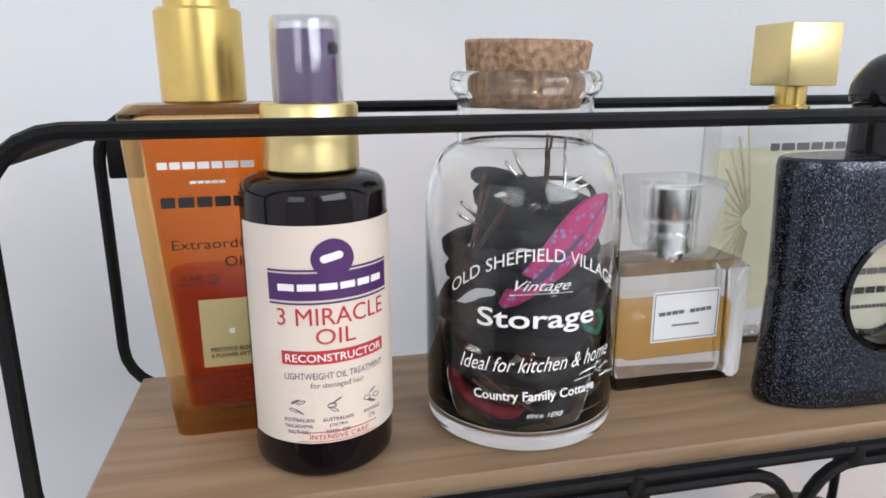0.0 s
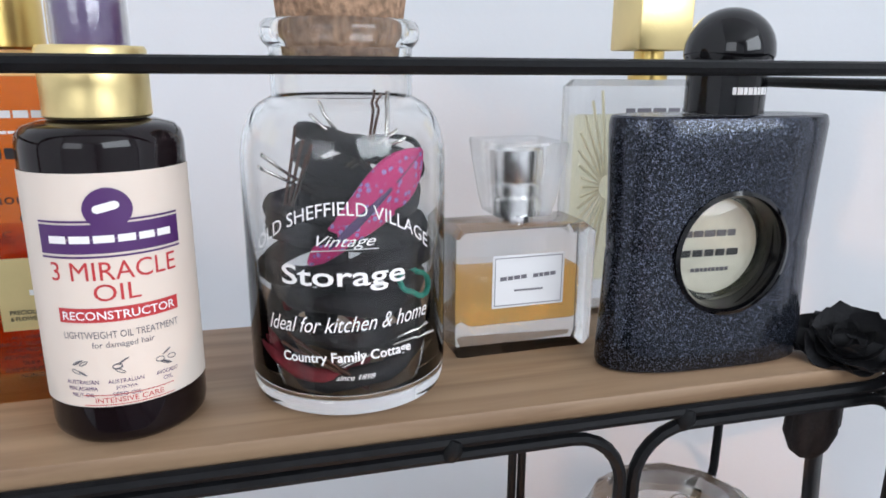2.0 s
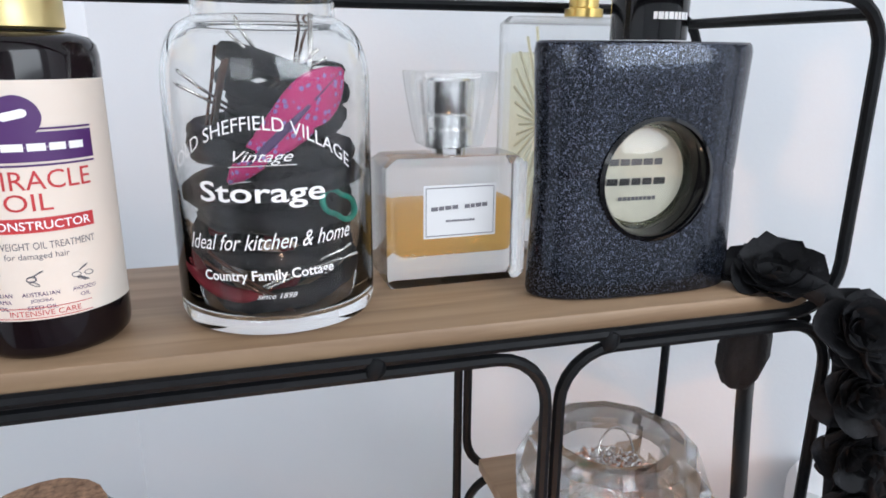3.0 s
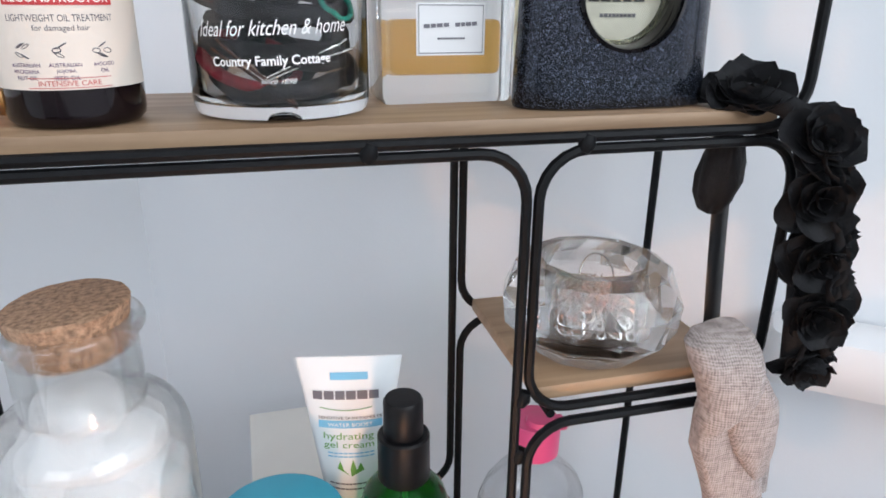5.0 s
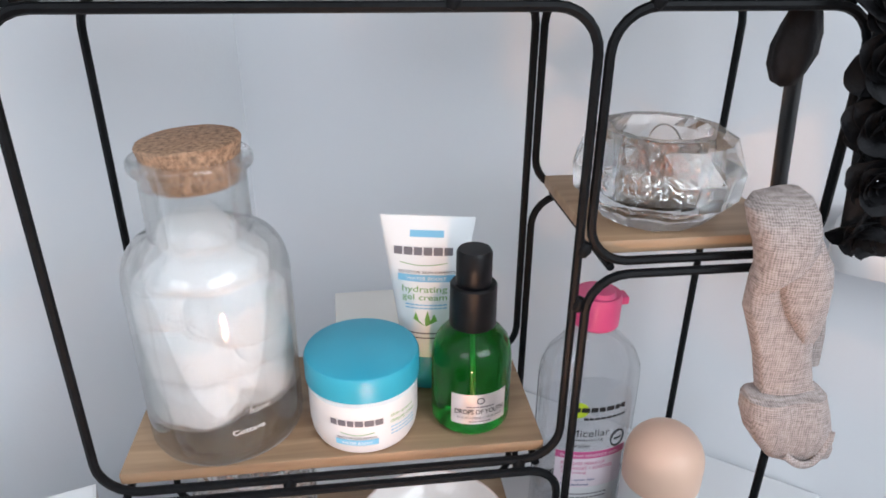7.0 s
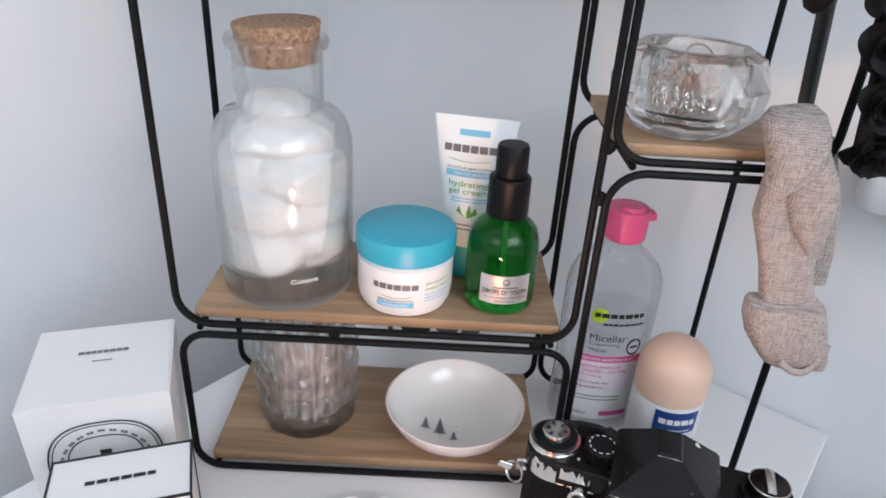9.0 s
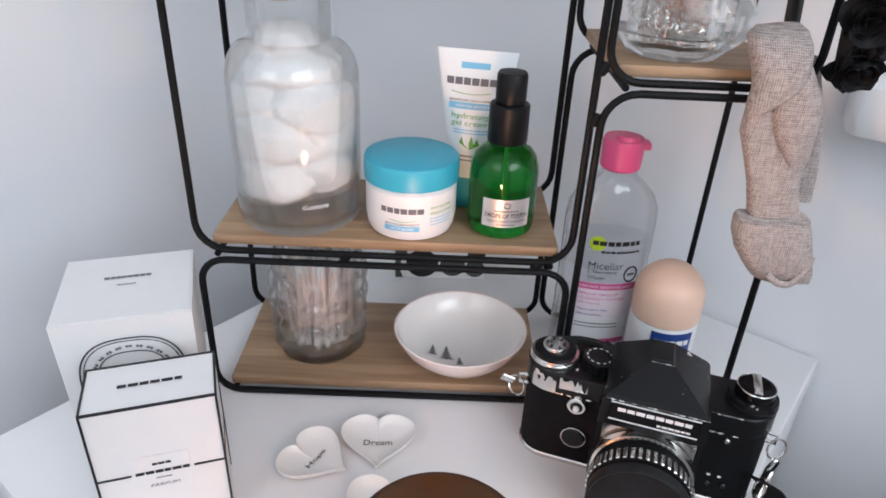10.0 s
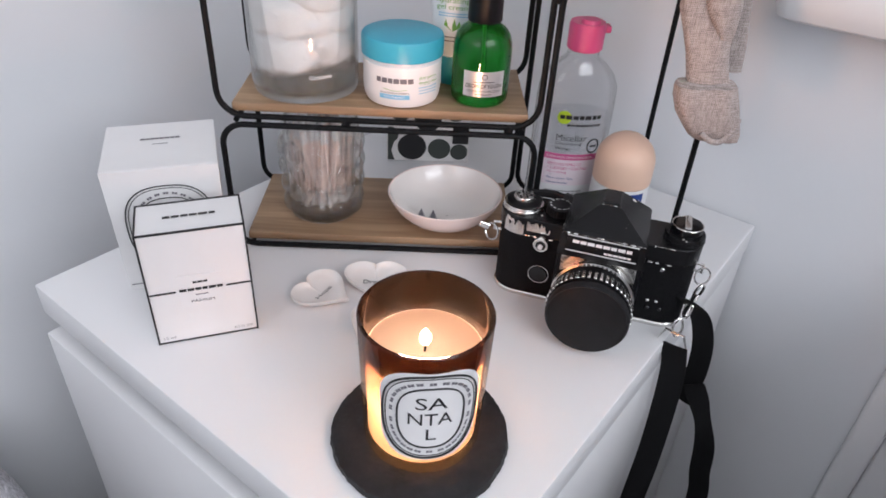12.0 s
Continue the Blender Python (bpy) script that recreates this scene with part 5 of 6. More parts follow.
def candle_box():
    w, d, h = 0.0790, 0.0770, 0.1010
    ob = thing("candle_box", at(-0.1418, 0.1130, 0.0, 17.5), "white candle carton with an oval printed label", "box")
    part("carton", loft([[(0.002, 0.001, 0), (w - 0.002, 0.001, 0), (w - 0.002, d, 0), (0.002, d, 0)], [(0, 0, h), (w, 0, h), (w, d, h), (0, d, h)]]), WHITE_PAPER, ob, angle=20)
    part("lid_flap", box_bm(bmesh.new(), 0.0012, w - 0.0012, 0.0012, d - 0.0012, h + 0.0001, h + 0.0006), WHITE_PAPER, ob)
    on = lambda u, v, q: Vector((u, -q - 0.0004 + 0.001 * (1 - v / h), v))
    cx, cz = w / 2 + 0.001, 0.0545
    for a, b, r in ((0.0305, 0.0330, 0.0005), (0.0285, 0.0310, 0.0003), (0.0205, 0.0230, 0.0004)):
        pts = []
        for k in range(48):
            t = 2 * math.pi * k / 48
            c, q = math.cos(t), math.sin(t)
            pts.append((cx + a * abs(c) ** 0.75 * (1 if c > 0 else -1), cz + b * abs(q) ** 0.75 * (1 if q > 0 else -1)))
        stroke(pts, r, on, BLACK_INK, ob, "label_ring", closed=True)
    for k in range(26):
        t = 2 * math.pi * (k + 0.5) / 26
        bars(cx + 0.0246 * math.cos(t), cz + 0.0270 * math.sin(t), 0.0036, 0.0026, 2, on, GREY_INK, ob, turn=math.degrees(t) - 90)
    bars(cx, cz + 0.0110, 0.0060, 0.0070, 1, on, BLACK_INK, ob)
    bars(cx, cz + 0.0020, 0.0240, 0.0070, 3, on, BLACK_INK, ob)
    bars(w * 0.5, d * 0.62, 0.0280, 0.0055, 8, top_at(h + 0.0006), GREY_INK, ob)
    bars(w * 0.5, d * 0.50, 0.0110, 0.0016, 5, top_at(h + 0.0006), GREY_INK, ob)
    bars(0.0095, 0.0050, 0.0120, 0.0016, 5, on, GREY_INK, ob)
    return ob


candle_box()


def patterned_box():
    w, d, h = 0.0850, 0.1000, 0.0850
    ob = thing("patterned_box", at(0.0410, 0.3470, 0.0, 1.5), "white box printed with black and grey circles", "box")
    part("carton", block(0, w, 0, d, 0.0002, h, 0.0006, 1), material("cream_card", (0.74, 0.71, 0.66), 0.6, vary=0.02, scale=30), ob)
    patch(0.0005, w - 0.0005, 0.0005, h - 0.0010, flat_at(0), WHITE_PAPER, ob, "printed_face", proud=0.0001, n=2)
    dark, mid = BLACK_INK, material("slate_grey_ink", (0.045, 0.055, 0.05), 0.5)
    on = flat_at(0)
    for u, v, r, mat in ((0.0260, 0.0165, 0.0150, dark), (0.0545, 0.0150, 0.0118, mid), (0.0755, 0.0120, 0.0092, mid), (0.0030, 0.0300, 0.0090, mid), (0.0420, 0.0480, 0.0140, dark), (0.0140, 0.0560, 0.0110, mid), (0.0700, 0.0580, 0.0120, mid)):
        disc = bmesh.new()
        disc.faces.new([disc.verts.new(on(min(max(u + r * math.cos(a), 0.001), w - 0.001), v + r * math.sin(a) * 0.98, 0.0007)) for a in [2 * math.pi * k / 32 for k in range(32)]])
        part("printed_circle", disc, mat, ob)
    patch(0.0680, w - 0.0005, 0.0215, 0.0420, on, dark, ob, "printed_square", proud=0.0009, n=2)
    strip = bmesh.new()
    strip.faces.new([strip.verts.new(on(*p, 0.0006)) for p in ((0.0010, 0.0010), (0.0080, 0.0010), (0.0045, 0.0120), (0.0085, 0.0260), (0.0010, 0.0260))])
    part("printed_shape", strip, mid, ob)
    return ob


patterned_box()


# ---- heart dishes ----
CERAMIC = material("matt_white_ceramic", (0.84, 0.82, 0.80), 0.35, vary=0.015, scale=40, bump=0.04, bump_scale=200)


def heart_dish(m, word, size=1.0):
    ob = thing("heart_dish", m, "small white ceramic heart dish with a printed word", "dish", "heart dishes on the chest")
    n = 48

    def heart(s, z):
        out = []
        for k in range(n):
            t = 2 * math.pi * k / n
            x = 16 * math.sin(t) ** 3
            y = 13.5 * math.cos(t) - 3.6 * math.cos(2 * t) - 1.6 * math.cos(3 * t) - 0.6 * math.cos(4 * t)
            out.append((x / 34 * 0.054 * s * size, (y + 3.0) / 34 * 0.060 * s * size, z))
        return out

    rings = [heart(0.55, 0.0), heart(0.75, 0.0012), heart(0.92, 0.0036), heart(1.0, 0.0066), heart(0.985, 0.0075), heart(0.95, 0.0070), heart(0.86, 0.0046), heart(0.70, 0.0034), heart(0.45, 0.0026), heart(0.2, 0.0023)]
    part("dish", loft(rings), CERAMIC, ob)
    lettering(word, 0.0, 0.0020, 0.0190 * size, 0.0048 * size, top_at(0.0034), BLACK_INK, ob, proud=0.0004)
    return ob


heart_dish(at(0.0460, 0.1290, 0, 3), "Dream")
heart_dish(at(0.0095, 0.1140, 0, 62), "Hope", 0.93)
heart_dish(at(0.0490, 0.0740, 0, -28), "Love", 0.93)


# ---- candle on its slate ----
SLATE = material("dark_slate", (0.017, 0.0165, 0.018), 0.6, spec=0.25, vary=0.35, scale=60, bump=0.9, bump_scale=160)
CANDLE = Vector((0.0858, -0.0180, 0.0))
slate = bmesh.new()
rows = []
for z, s in ((0.0002, 0.98), (0.0015, 1.0), (0.0062, 0.985), (0.0072, 0.955)):
    row = []
    for k in range(144):
        a = 2 * math.pi * k / 144
        r = 0.0548 * s * (1 + 0.030 * noise.noise(Vector((math.cos(a) * 1.5, math.sin(a) * 1.5, z * 40))) + 0.014 * noise.noise(Vector((math.cos(a) * 14, math.sin(a) * 14, z * 300))) + 0.010 * noise.noise(Vector((math.cos(a) * 31, math.sin(a) * 31, z * 500))))
        row.append((r * math.cos(a), r * math.sin(a), z))
    rows.append(row)
coaster = thing("slate_coaster", Matrix.Translation(CANDLE), "round rough-edged dark slate coaster under the candle", "coaster")
part("slate", loft(rows), SLATE, coaster)
WAX = bpy.data.materials.new("candle_wax")
WAX.use_nodes = True
wn, wl = WAX.node_tree.nodes, WAX.node_tree.links
soft, glow, half = wn.new("ShaderNodeBsdfDiffuse"), wn.new("ShaderNodeBsdfTranslucent"), wn.new("ShaderNodeMixShader")
soft.inputs[0].default_value, glow.inputs[0].default_value = (0.78, 0.76, 0.74, 1), (0.95, 0.91, 0.87, 1)
half.inputs[0].default_value = 0.97
wl.new(soft.outputs[0], half.inputs[1])
wl.new(glow.outputs[0], half.inputs[2])
wl.new(half.outputs[0], wn["Material Output"].inputs[0])
POOL = bpy.data.materials.new("molten_wax")
POOL.use_nodes = True
pn, pl = POOL.node_tree.nodes, POOL.node_tree.links
milky, through_wax, halved = pn.new("ShaderNodeBsdfDiffuse"), pn.new("ShaderNodeBsdfTransparent"), pn.new("ShaderNodeMixShader")
milky.inputs[0].default_value, through_wax.inputs[0].default_value = (0.86, 0.85, 0.84, 1), (0.86, 0.80, 0.78, 1)
halved.inputs[0].default_value = 0.975
pl.new(milky.outputs[0], halved.inputs[1])
pl.new(through_wax.outputs[0], halved.inputs[2])
pl.new(halved.outputs[0], pn["Material Output"].inputs[0])
SHADED_AMBER = thin_glass("smoky_amber_glass_shaded", (0.72, 0.48, 0.32), 0.7)
# painted shading by height: glass darkens above the wax, pale below for the glow
sn, sl = SHADED_AMBER.node_tree.nodes, SHADED_AMBER.node_tree.links
where, split, cloudy, high, height_shade = sn.new("ShaderNodeTexCoord"), sn.new("ShaderNodeSeparateXYZ"), sn.new("ShaderNodeTexNoise"), sn.new("ShaderNodeMath"), sn.new("ShaderNodeValToRGB")
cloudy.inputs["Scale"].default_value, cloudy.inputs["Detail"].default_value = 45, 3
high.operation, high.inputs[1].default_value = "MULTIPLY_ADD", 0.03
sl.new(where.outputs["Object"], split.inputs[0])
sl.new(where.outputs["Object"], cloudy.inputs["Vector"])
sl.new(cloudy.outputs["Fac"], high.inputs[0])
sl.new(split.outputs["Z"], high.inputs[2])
height_shade.color_ramp.elements[0].position, height_shade.color_ramp.elements[0].color = 0.052, (1.0, 0.91, 0.76, 1)
height_shade.color_ramp.elements[1].position, height_shade.color_ramp.elements[1].color = 0.092, (0.26, 0.15, 0.10, 1)
sl.new(high.outputs[0], height_shade.inputs[0])
sl.new(height_shade.outputs[0], [n for n in sn if n.bl_idname == "ShaderNodeBsdfTransparent"][0].inputs[0])
FLAME = bpy.data.materials.new("flame")
FLAME.use_nodes = True
fn, fl = FLAME.node_tree.nodes, FLAME.node_tree.links
fn.remove(fn["Principled BSDF"])
fire, clear_air, both = fn.new("ShaderNodeEmission"), fn.new("ShaderNodeBsdfTransparent"), fn.new("ShaderNodeAddShader")
fire.inputs[0].default_value, fire.inputs[1].default_value = (1.0, 0.62, 0.26, 1), 30.0
fl.new(fire.outputs[0], both.inputs[0])
fl.new(clear_air.outputs[0], both.inputs[1])
fl.new(both.outputs[0], fn["Material Output"].inputs[0])


def candle():
    ob = thing("candle", Matrix.Translation(CANDLE + Vector((0, 0, 0.0073))), "lit scented candle in smoky amber glass with darker shading painted towards the rim with oval label", "candle")
    H, R0, R1 = 0.0930, 0.0350, 0.0376
    part("glass", lathe([(0, 0.0), (R0 - 0.004, 0.0), (R0 - 0.001, 0.001), (R0, 0.004), (R1, H - 0.001), (R1 - 0.0008, H), (R1 - 0.0022, H - 0.0008), (R0 - 0.0018, 0.007), (R0 - 0.004, 0.0052), (0, 0.005)], 72), SHADED_AMBER, ob, "smoky amber glass with darker shading painted towards the rim")
    part("wax", lathe([(0, 0.0056), (R0 - 0.0048, 0.0056), (R0 - 0.0026, 0.008), (R1 - 0.0042, 0.0665), (R1 - 0.0052, 0.0672)], 64), WAX, ob, "creamy wax lit from within")
    part("melted_pool", lathe([(R1 - 0.0053, 0.0671), (0.020, 0.0655), (0.008, 0.0640), (0, 0.0638)], 64), POOL, ob, "molten wax pool")
    part("wick", tube([(0, 0, 0.0638), (0.0003, 0, 0.070), (0.0012, 0.0004, 0.0735)], 0.0008, 7), BLACK_SATIN, ob, "charred wick")
    part("flame", lathe([(0, 0.0690), (0.0022, 0.0702), (0.0034, 0.0728), (0.0032, 0.0755), (0.0017, 0.0785), (0, 0.0808)], 20), FLAME, ob, "yellow flame")
    Rm = (R0 + R1) / 2

    def on(u, v, h):
        v = 0.0492 + (v - 0.0405) * 1.06
        r = R0 + (R1 - R0) * v / H + h
        a = u / Rm
        return Vector((r * math.sin(a), -r * math.cos(a), v))

    turn = 0.0045
    tag = patch(turn - 0.0290, turn + 0.0290, 0.0080, 0.0725, on, WHITE_PAPER, ob, "paper_label", "white oval paper label", r=0.020, n=24)
    for a, b, r in ((0.0272, 0.0304, 0.0007), (0.0254, 0.0286, 0.0003), (0.0184, 0.0220, 0.0006)):
        pts = []
        for k in range(56):
            t = 2 * math.pi * k / 56
            c, q = math.cos(t), math.sin(t)
            pts.append((turn + a * abs(c) ** 0.78 * (1 if c > 0 else -1), 0.0405 + b * abs(q) ** 0.78 * (1 if q > 0 else -1)))
        stroke(pts, r, on, BLACK_INK, tag, "label_ring", closed=True, proud=0.0007)
    for k in range(30):
        t = 2 * math.pi * (k + 0.5) / 30
        c, q = math.cos(t), math.sin(t)
        bars(turn + 0.0220 * abs(c) ** 0.78 * (1 if c > 0 else -1), 0.0405 + 0.0254 * abs(q) ** 0.78 * (1 if q > 0 else -1), 0.0034, 0.0026, 2, on, GREY_INK, tag, turn=math.degrees(t) - 90, proud=0.0008)
    lettering("SA", turn, 0.0518, 0.0168, 0.0085, on, BLACK_INK, tag, proud=0.0008)
    lettering("NTA", turn - 0.0003, 0.0403, 0.0240, 0.0085, on, BLACK_INK, tag, proud=0.0008)
    lettering("L", turn + 0.0004, 0.0288, 0.0056, 0.0085, on, BLACK_INK, tag, proud=0.0008)
    return ob


candle()


# ---- film camera ----
LEATHER = material("black_leatherette", (0.007, 0.007, 0.008), 0.65, spec=0.10, vary=0.3, scale=700, bump=0.5, bump_scale=1400)
RUBBER = material("black_rubber", (0.011, 0.011, 0.012), 0.5, spec=0.2, vary=0.2, scale=100, bump=0.1, bump_scale=700)
CHROME = material("satin_chrome", (0.72, 0.71, 0.69), 0.22, 1.0, vary=0.08, scale=200)
WORN_BLACK = bpy.data.materials.new("worn_black_enamel")
WORN_BLACK.use_nodes = True
bn, bl = WORN_BLACK.node_tree.nodes, WORN_BLACK.node_tree.links
enamel = bn["Principled BSDF"]
enamel.inputs["Roughness"].default_value = 0.26
enamel.inputs["Specular IOR Level"].default_value = 0.25
spot, where, chip = bn.new("ShaderNodeTexNoise"), bn.new("ShaderNodeTexCoord"), bn.new("ShaderNodeValToRGB")
spot.inputs["Scale"].default_value, spot.inputs["Detail"].default_value = 70, 6
chip.color_ramp.elements[0].position, chip.color_ramp.elements[0].color = 0.665, (0.010, 0.010, 0.011, 1)
chip.color_ramp.elements[1].position, chip.color_ramp.elements[1].color = 0.67, (0.62, 0.60, 0.57, 1)
bl.new(where.outputs["Object"], spot.inputs["Vector"])
bl.new(spot.outputs["Fac"], chip.inputs[0])
bl.new(chip.outputs[0], enamel.inputs["Base Color"])


def stadium(w, d, n=10):
    pts = []
    r = d / 2
    for cx, a0 in ((w / 2 - r, -90), (-w / 2 + r, 90)):
        for k in range(n + 1):
            a = radians(a0 + 180 * k / n)
            pts.append((cx + r * math.cos(a), r * math.sin(a)))
    return pts


def disc_on(name, x, y, z, r, t, mat, parent, label="", seg=32, soft=0.0006):
    """A round piece facing forward."""
    return part(name, moved(lathe([(0, 0), (r, 0), (r, t - soft), (r - soft, t), (0, t)], seg), pose(x, y, z, 90, 0, 0)), mat, parent, label)


def knob(name, x, y, z, rows, mat, parent, label="", seg=36, teeth=0):
    wob = (lambda a, zz, k: 1 + 0.02 * (1 if math.sin(teeth * a) > 0 else -1)) if teeth else None
    return part(name, moved(lathe([(0, rows[0][1])] + rows + [(0, rows[-1][1])], seg if not teeth else teeth * 4, wob), pose(x, y, z)), mat, parent, label)


def film_camera():
    ob = thing("film_camera", at(0.2080, 0.1110, 0.0, -18) @ Matrix.Scale(1.02, 4), "worn black 35 mm film camera with lens cap on", "camera")
    W, D, yc = 0.1460, 0.0360, 0.0165

    def slab(z0, z1, w, d, r=0.0008):
        return loft([[(x, y + yc, z) for x, y in stadium(w - 2 * i, d - 2 * i)] for z, i in ((z0, r), (z0 + r, 0), (z1 - r, 0), (z1, r))])

    part("base_plate", slab(0.0003, 0.0042, W, D), CHROME, ob, "satin chrome base plate")
    part("body", slab(0.0043, 0.0560, W - 0.0014, D - 0.0012), LEATHER, ob, "black leatherette covering")
    part("top_plate", slab(0.0561, 0.0700, W, D), WORN_BLACK, ob, "black enamelled top plate with worn patches")
    # bare metal where the enamel has gone
    for k, (x0, x1, z0, z1) in enumerate(((-0.0670, -0.0520, 0.0560, 0.0685), (-0.0500, -0.0330, 0.0600, 0.0690))):
        rng = random.Random(k)
        bm = bmesh.new()
        n = 16
        row0, row1 = [], []
        for i in range(n + 1):
            x = x0 + (x1 - x0) * i / n
            r = D / 2
            over = max(0.0, abs(x) - (W / 2 - r))
            y = yc - math.sqrt(max(1e-9, r * r - over * over)) - 0.0002
            row0.append(bm.verts.new((x, y, z0 + (0.0005 if k else 0.0))))
            row1.append(bm.verts.new((x, y, z1 - (z1 - z0) * min(0.9, abs(noise.noise(Vector((x * 330, 4.0 * k, 1.5)))) * 1.6 + rng.uniform(0, 0.08)))))
        for i in range(n):
            bm.faces.new((row0[i], row0[i + 1], row1[i + 1], row1[i]))
        part("bare_patch", bm, CHROME, ob, "bare metal patch")
    # mirror box and prism
    part("mirror_box", loft([[(x, y, z) for x, y in ((-0.0290 + 0.0054, -0.0185), (0.0290 + 0.0054, -0.0185), (0.0310 + 0.0054, 0.0), (-0.0310 + 0.0054, 0.0))] for z in (0.006, 0.0598)]), BLACK_SATIN, ob)
    part("mount_plate", loft([[(x + 0.0054, y, z) for x, y in ((-0.0260, -0.0195), (0.0260, -0.0195), (0.0260, -0.0186), (-0.0260, -0.0186))] for z in (0.0300, 0.0612)]), CHROME, ob, "bright lens mount plate")
    cx = 0.0054

    def quad(z, x0, x1, y0, y1):
        return [(cx + x0, y0, z), (cx + x1, y0, z), (cx + x1, y1, z), (cx + x0, y1, z)]

    part("prism_housing", loft([quad(0.0600, -0.0300, 0.0300, -0.0215, 0.030), quad(0.0794, -0.0285, 0.0285, -0.0225, 0.030), quad(0.0812, -0.0265, 0.0265, -0.0205, 0.030), quad(0.0915, -0.0066, 0.0066, 0.0035, 0.026), quad(0.0928, -0.0052, 0.0052, 0.0055, 0.0245)]), WORN_BLACK, ob, "black enamelled prism housing", angle=15)
    badge_on = flat_at(-0.0226)
    badge = patch(cx - 0.0240, cx + 0.0240, 0.0660, 0.0782, badge_on, BLACK_SATIN, ob, "name_plate", "black name plate in a thin silver frame", proud=0.0002, thick=0.0004, n=2)
    stroke([(cx - 0.0240, 0.0660), (cx + 0.0240, 0.0660), (cx + 0.0240, 0.0782), (cx - 0.0240, 0.0782)], 0.0006, badge_on, CHROME, badge, "plate_frame", closed=True, proud=0.0006)
    bars(cx, 0.0740, 0.0400, 0.0050, 8, badge_on, WHITE_INK, badge, proud=0.0009)
    bars(cx + 0.0110, 0.0688, 0.0180, 0.0030, 6, badge_on, WHITE_INK, badge, proud=0.0009)
    # bright metal along worn edges
    rng = random.Random(9)
    for x0, x1, y, z in ((cx - 0.0280, cx + 0.0280, -0.0228, 0.0795), (-0.0520, -0.0300, yc - D / 2 - 0.0003, 0.0563), (0.0380, 0.0540, yc - D / 2 - 0.0003, 0.0563), (0.0400, 0.0540, yc - D / 2 - 0.0002, 0.0696), (cx - 0.0064, cx + 0.0064, 0.0033, 0.0916)):
        worn = bmesh.new()
        low, high, n = [], [], int((x1 - x0) / 0.0007)
        for k in range(n + 1):
            thick = max(0.00004, 0.0011 * (noise.noise(Vector((x0 * 900 + k * 0.33, z * 700, 3.0))) + rng.uniform(-0.12, 0.12)))
            x = x0 + (x1 - x0) * k / n
            low.append(worn.verts.new((x, y, z - thick)))
            high.append(worn.verts.new((x, y + 0.0003, z + thick * 0.7)))
        for k in range(n):
            worn.faces.new((low[k], low[k + 1], high[k + 1], high[k]))
        part("worn_edge", worn, CHROME, ob, "bright metal showing along a worn edge")
    # lens
    lens_m = pose(cx, -0.0195, 0.0318, 90, 0, 0)
    lens = part("lens", moved(lathe([(0, 0), (0.0270, 0), (0.0275, 0.003), (0.0275, 0.0060), (0.0265, 0.0066), (0.0265, 0.0090), (0.0268, 0.0230), (0.0262, 0.0250), (0, 0.0250)], 64), lens_m), BLACK_SATIN, ob, "black lens barrel")
    part("aperture_ring", moved(lathe([(0.0276, 0.0012), (0.0292, 0.0018), (0.0292, 0.0068), (0.0276, 0.0074)], 64), lens_m), CHROME, lens, "silver scale ring")
    teeth = 46
    part("focus_ring", moved(lathe([(0.0269, 0.0150), (0.0286, 0.0154), (0.0288, 0.0160), (0.0288, 0.0232), (0.0286, 0.0238), (0.0269, 0.0242)], 64), lens_m), BLACK_SATIN, lens, "knurled focus ring")
    ridge = block(-0.0011, 0.0011, -0.0011, 0.0007, 0.0156, 0.0236, 0.0004, 1)
    ridge_mesh = finish(ridge, "ridge", CHROME)
    for k in range(teeth):
        r = new("ridge", ridge_mesh)
        r.parent = lens
        r.matrix_basis = lens_m @ Matrix.Rotation(2 * math.pi * k / teeth, 4, "Z") @ Matrix.Translation((0, -0.0287, 0))
    part("lens_cap", moved(lathe([(0, 0.0252), (0.0272, 0.0252), (0.0284, 0.0260), (0.0285, 0.0310), (0.0274, 0.0325), (0.0268, 0.0320), (0.0262, 0.0322), (0, 0.0322)], 64), lens_m), RUBBER, ob, "plain black lens cap")
    for k in range(9):
        a = radians(64 + 6.5 * k)
        bars(cx + 0.0284 * math.cos(a), 0.0318 + 0.0284 * math.sin(a), 0.0016, 0.0016, 1, flat_at(-0.0270), BLACK_INK, lens, turn=math.degrees(a) - 90)
    # release button, self timer, studs on the front
    rel = disc_on("release_button", cx - 0.0430, -0.0018, 0.0532, 0.0058, 0.0050, CHROME, ob, "silver shutter release")
    disc_on("button_ring", cx - 0.0430, -0.0069, 0.0532, 0.0038, 0.0006, BLACK_GLOSS, rel)
    disc_on("button_centre", cx - 0.0430, -0.0076, 0.0532, 0.0018, 0.0022, WHITE_PLASTIC, rel)
    part("timer_ring", moved(ring_bm(0.0076, 0.0005, 32, 6), pose(cx - 0.0420, -0.0018, 0.0245, 90, 0, 0)), CHROME, ob, "thin silver ring of the self-timer")
    disc_on("self_timer", cx - 0.0420, -0.0012, 0.0245, 0.0070, 0.0016, BLACK_GLOSS, ob, "black self-timer disc")
    for x, z, r in ((0.0435, 0.0515, 0.0018), (0.0490, 0.0170, 0.0018), (0.0400, 0.0165, 0.0018)):
        disc_on("socket", cx + x, -0.0014, z, r, 0.0010, CHROME if z > 0.03 else BLACK_GLOSS, ob)
    for x in (0.0395, 0.0455):
        bars(cx + x, 0.0235, 0.0020, 0.0022, 1, flat_at(-0.0013), WHITE_INK, ob)
    # top controls
    z = 0.0701
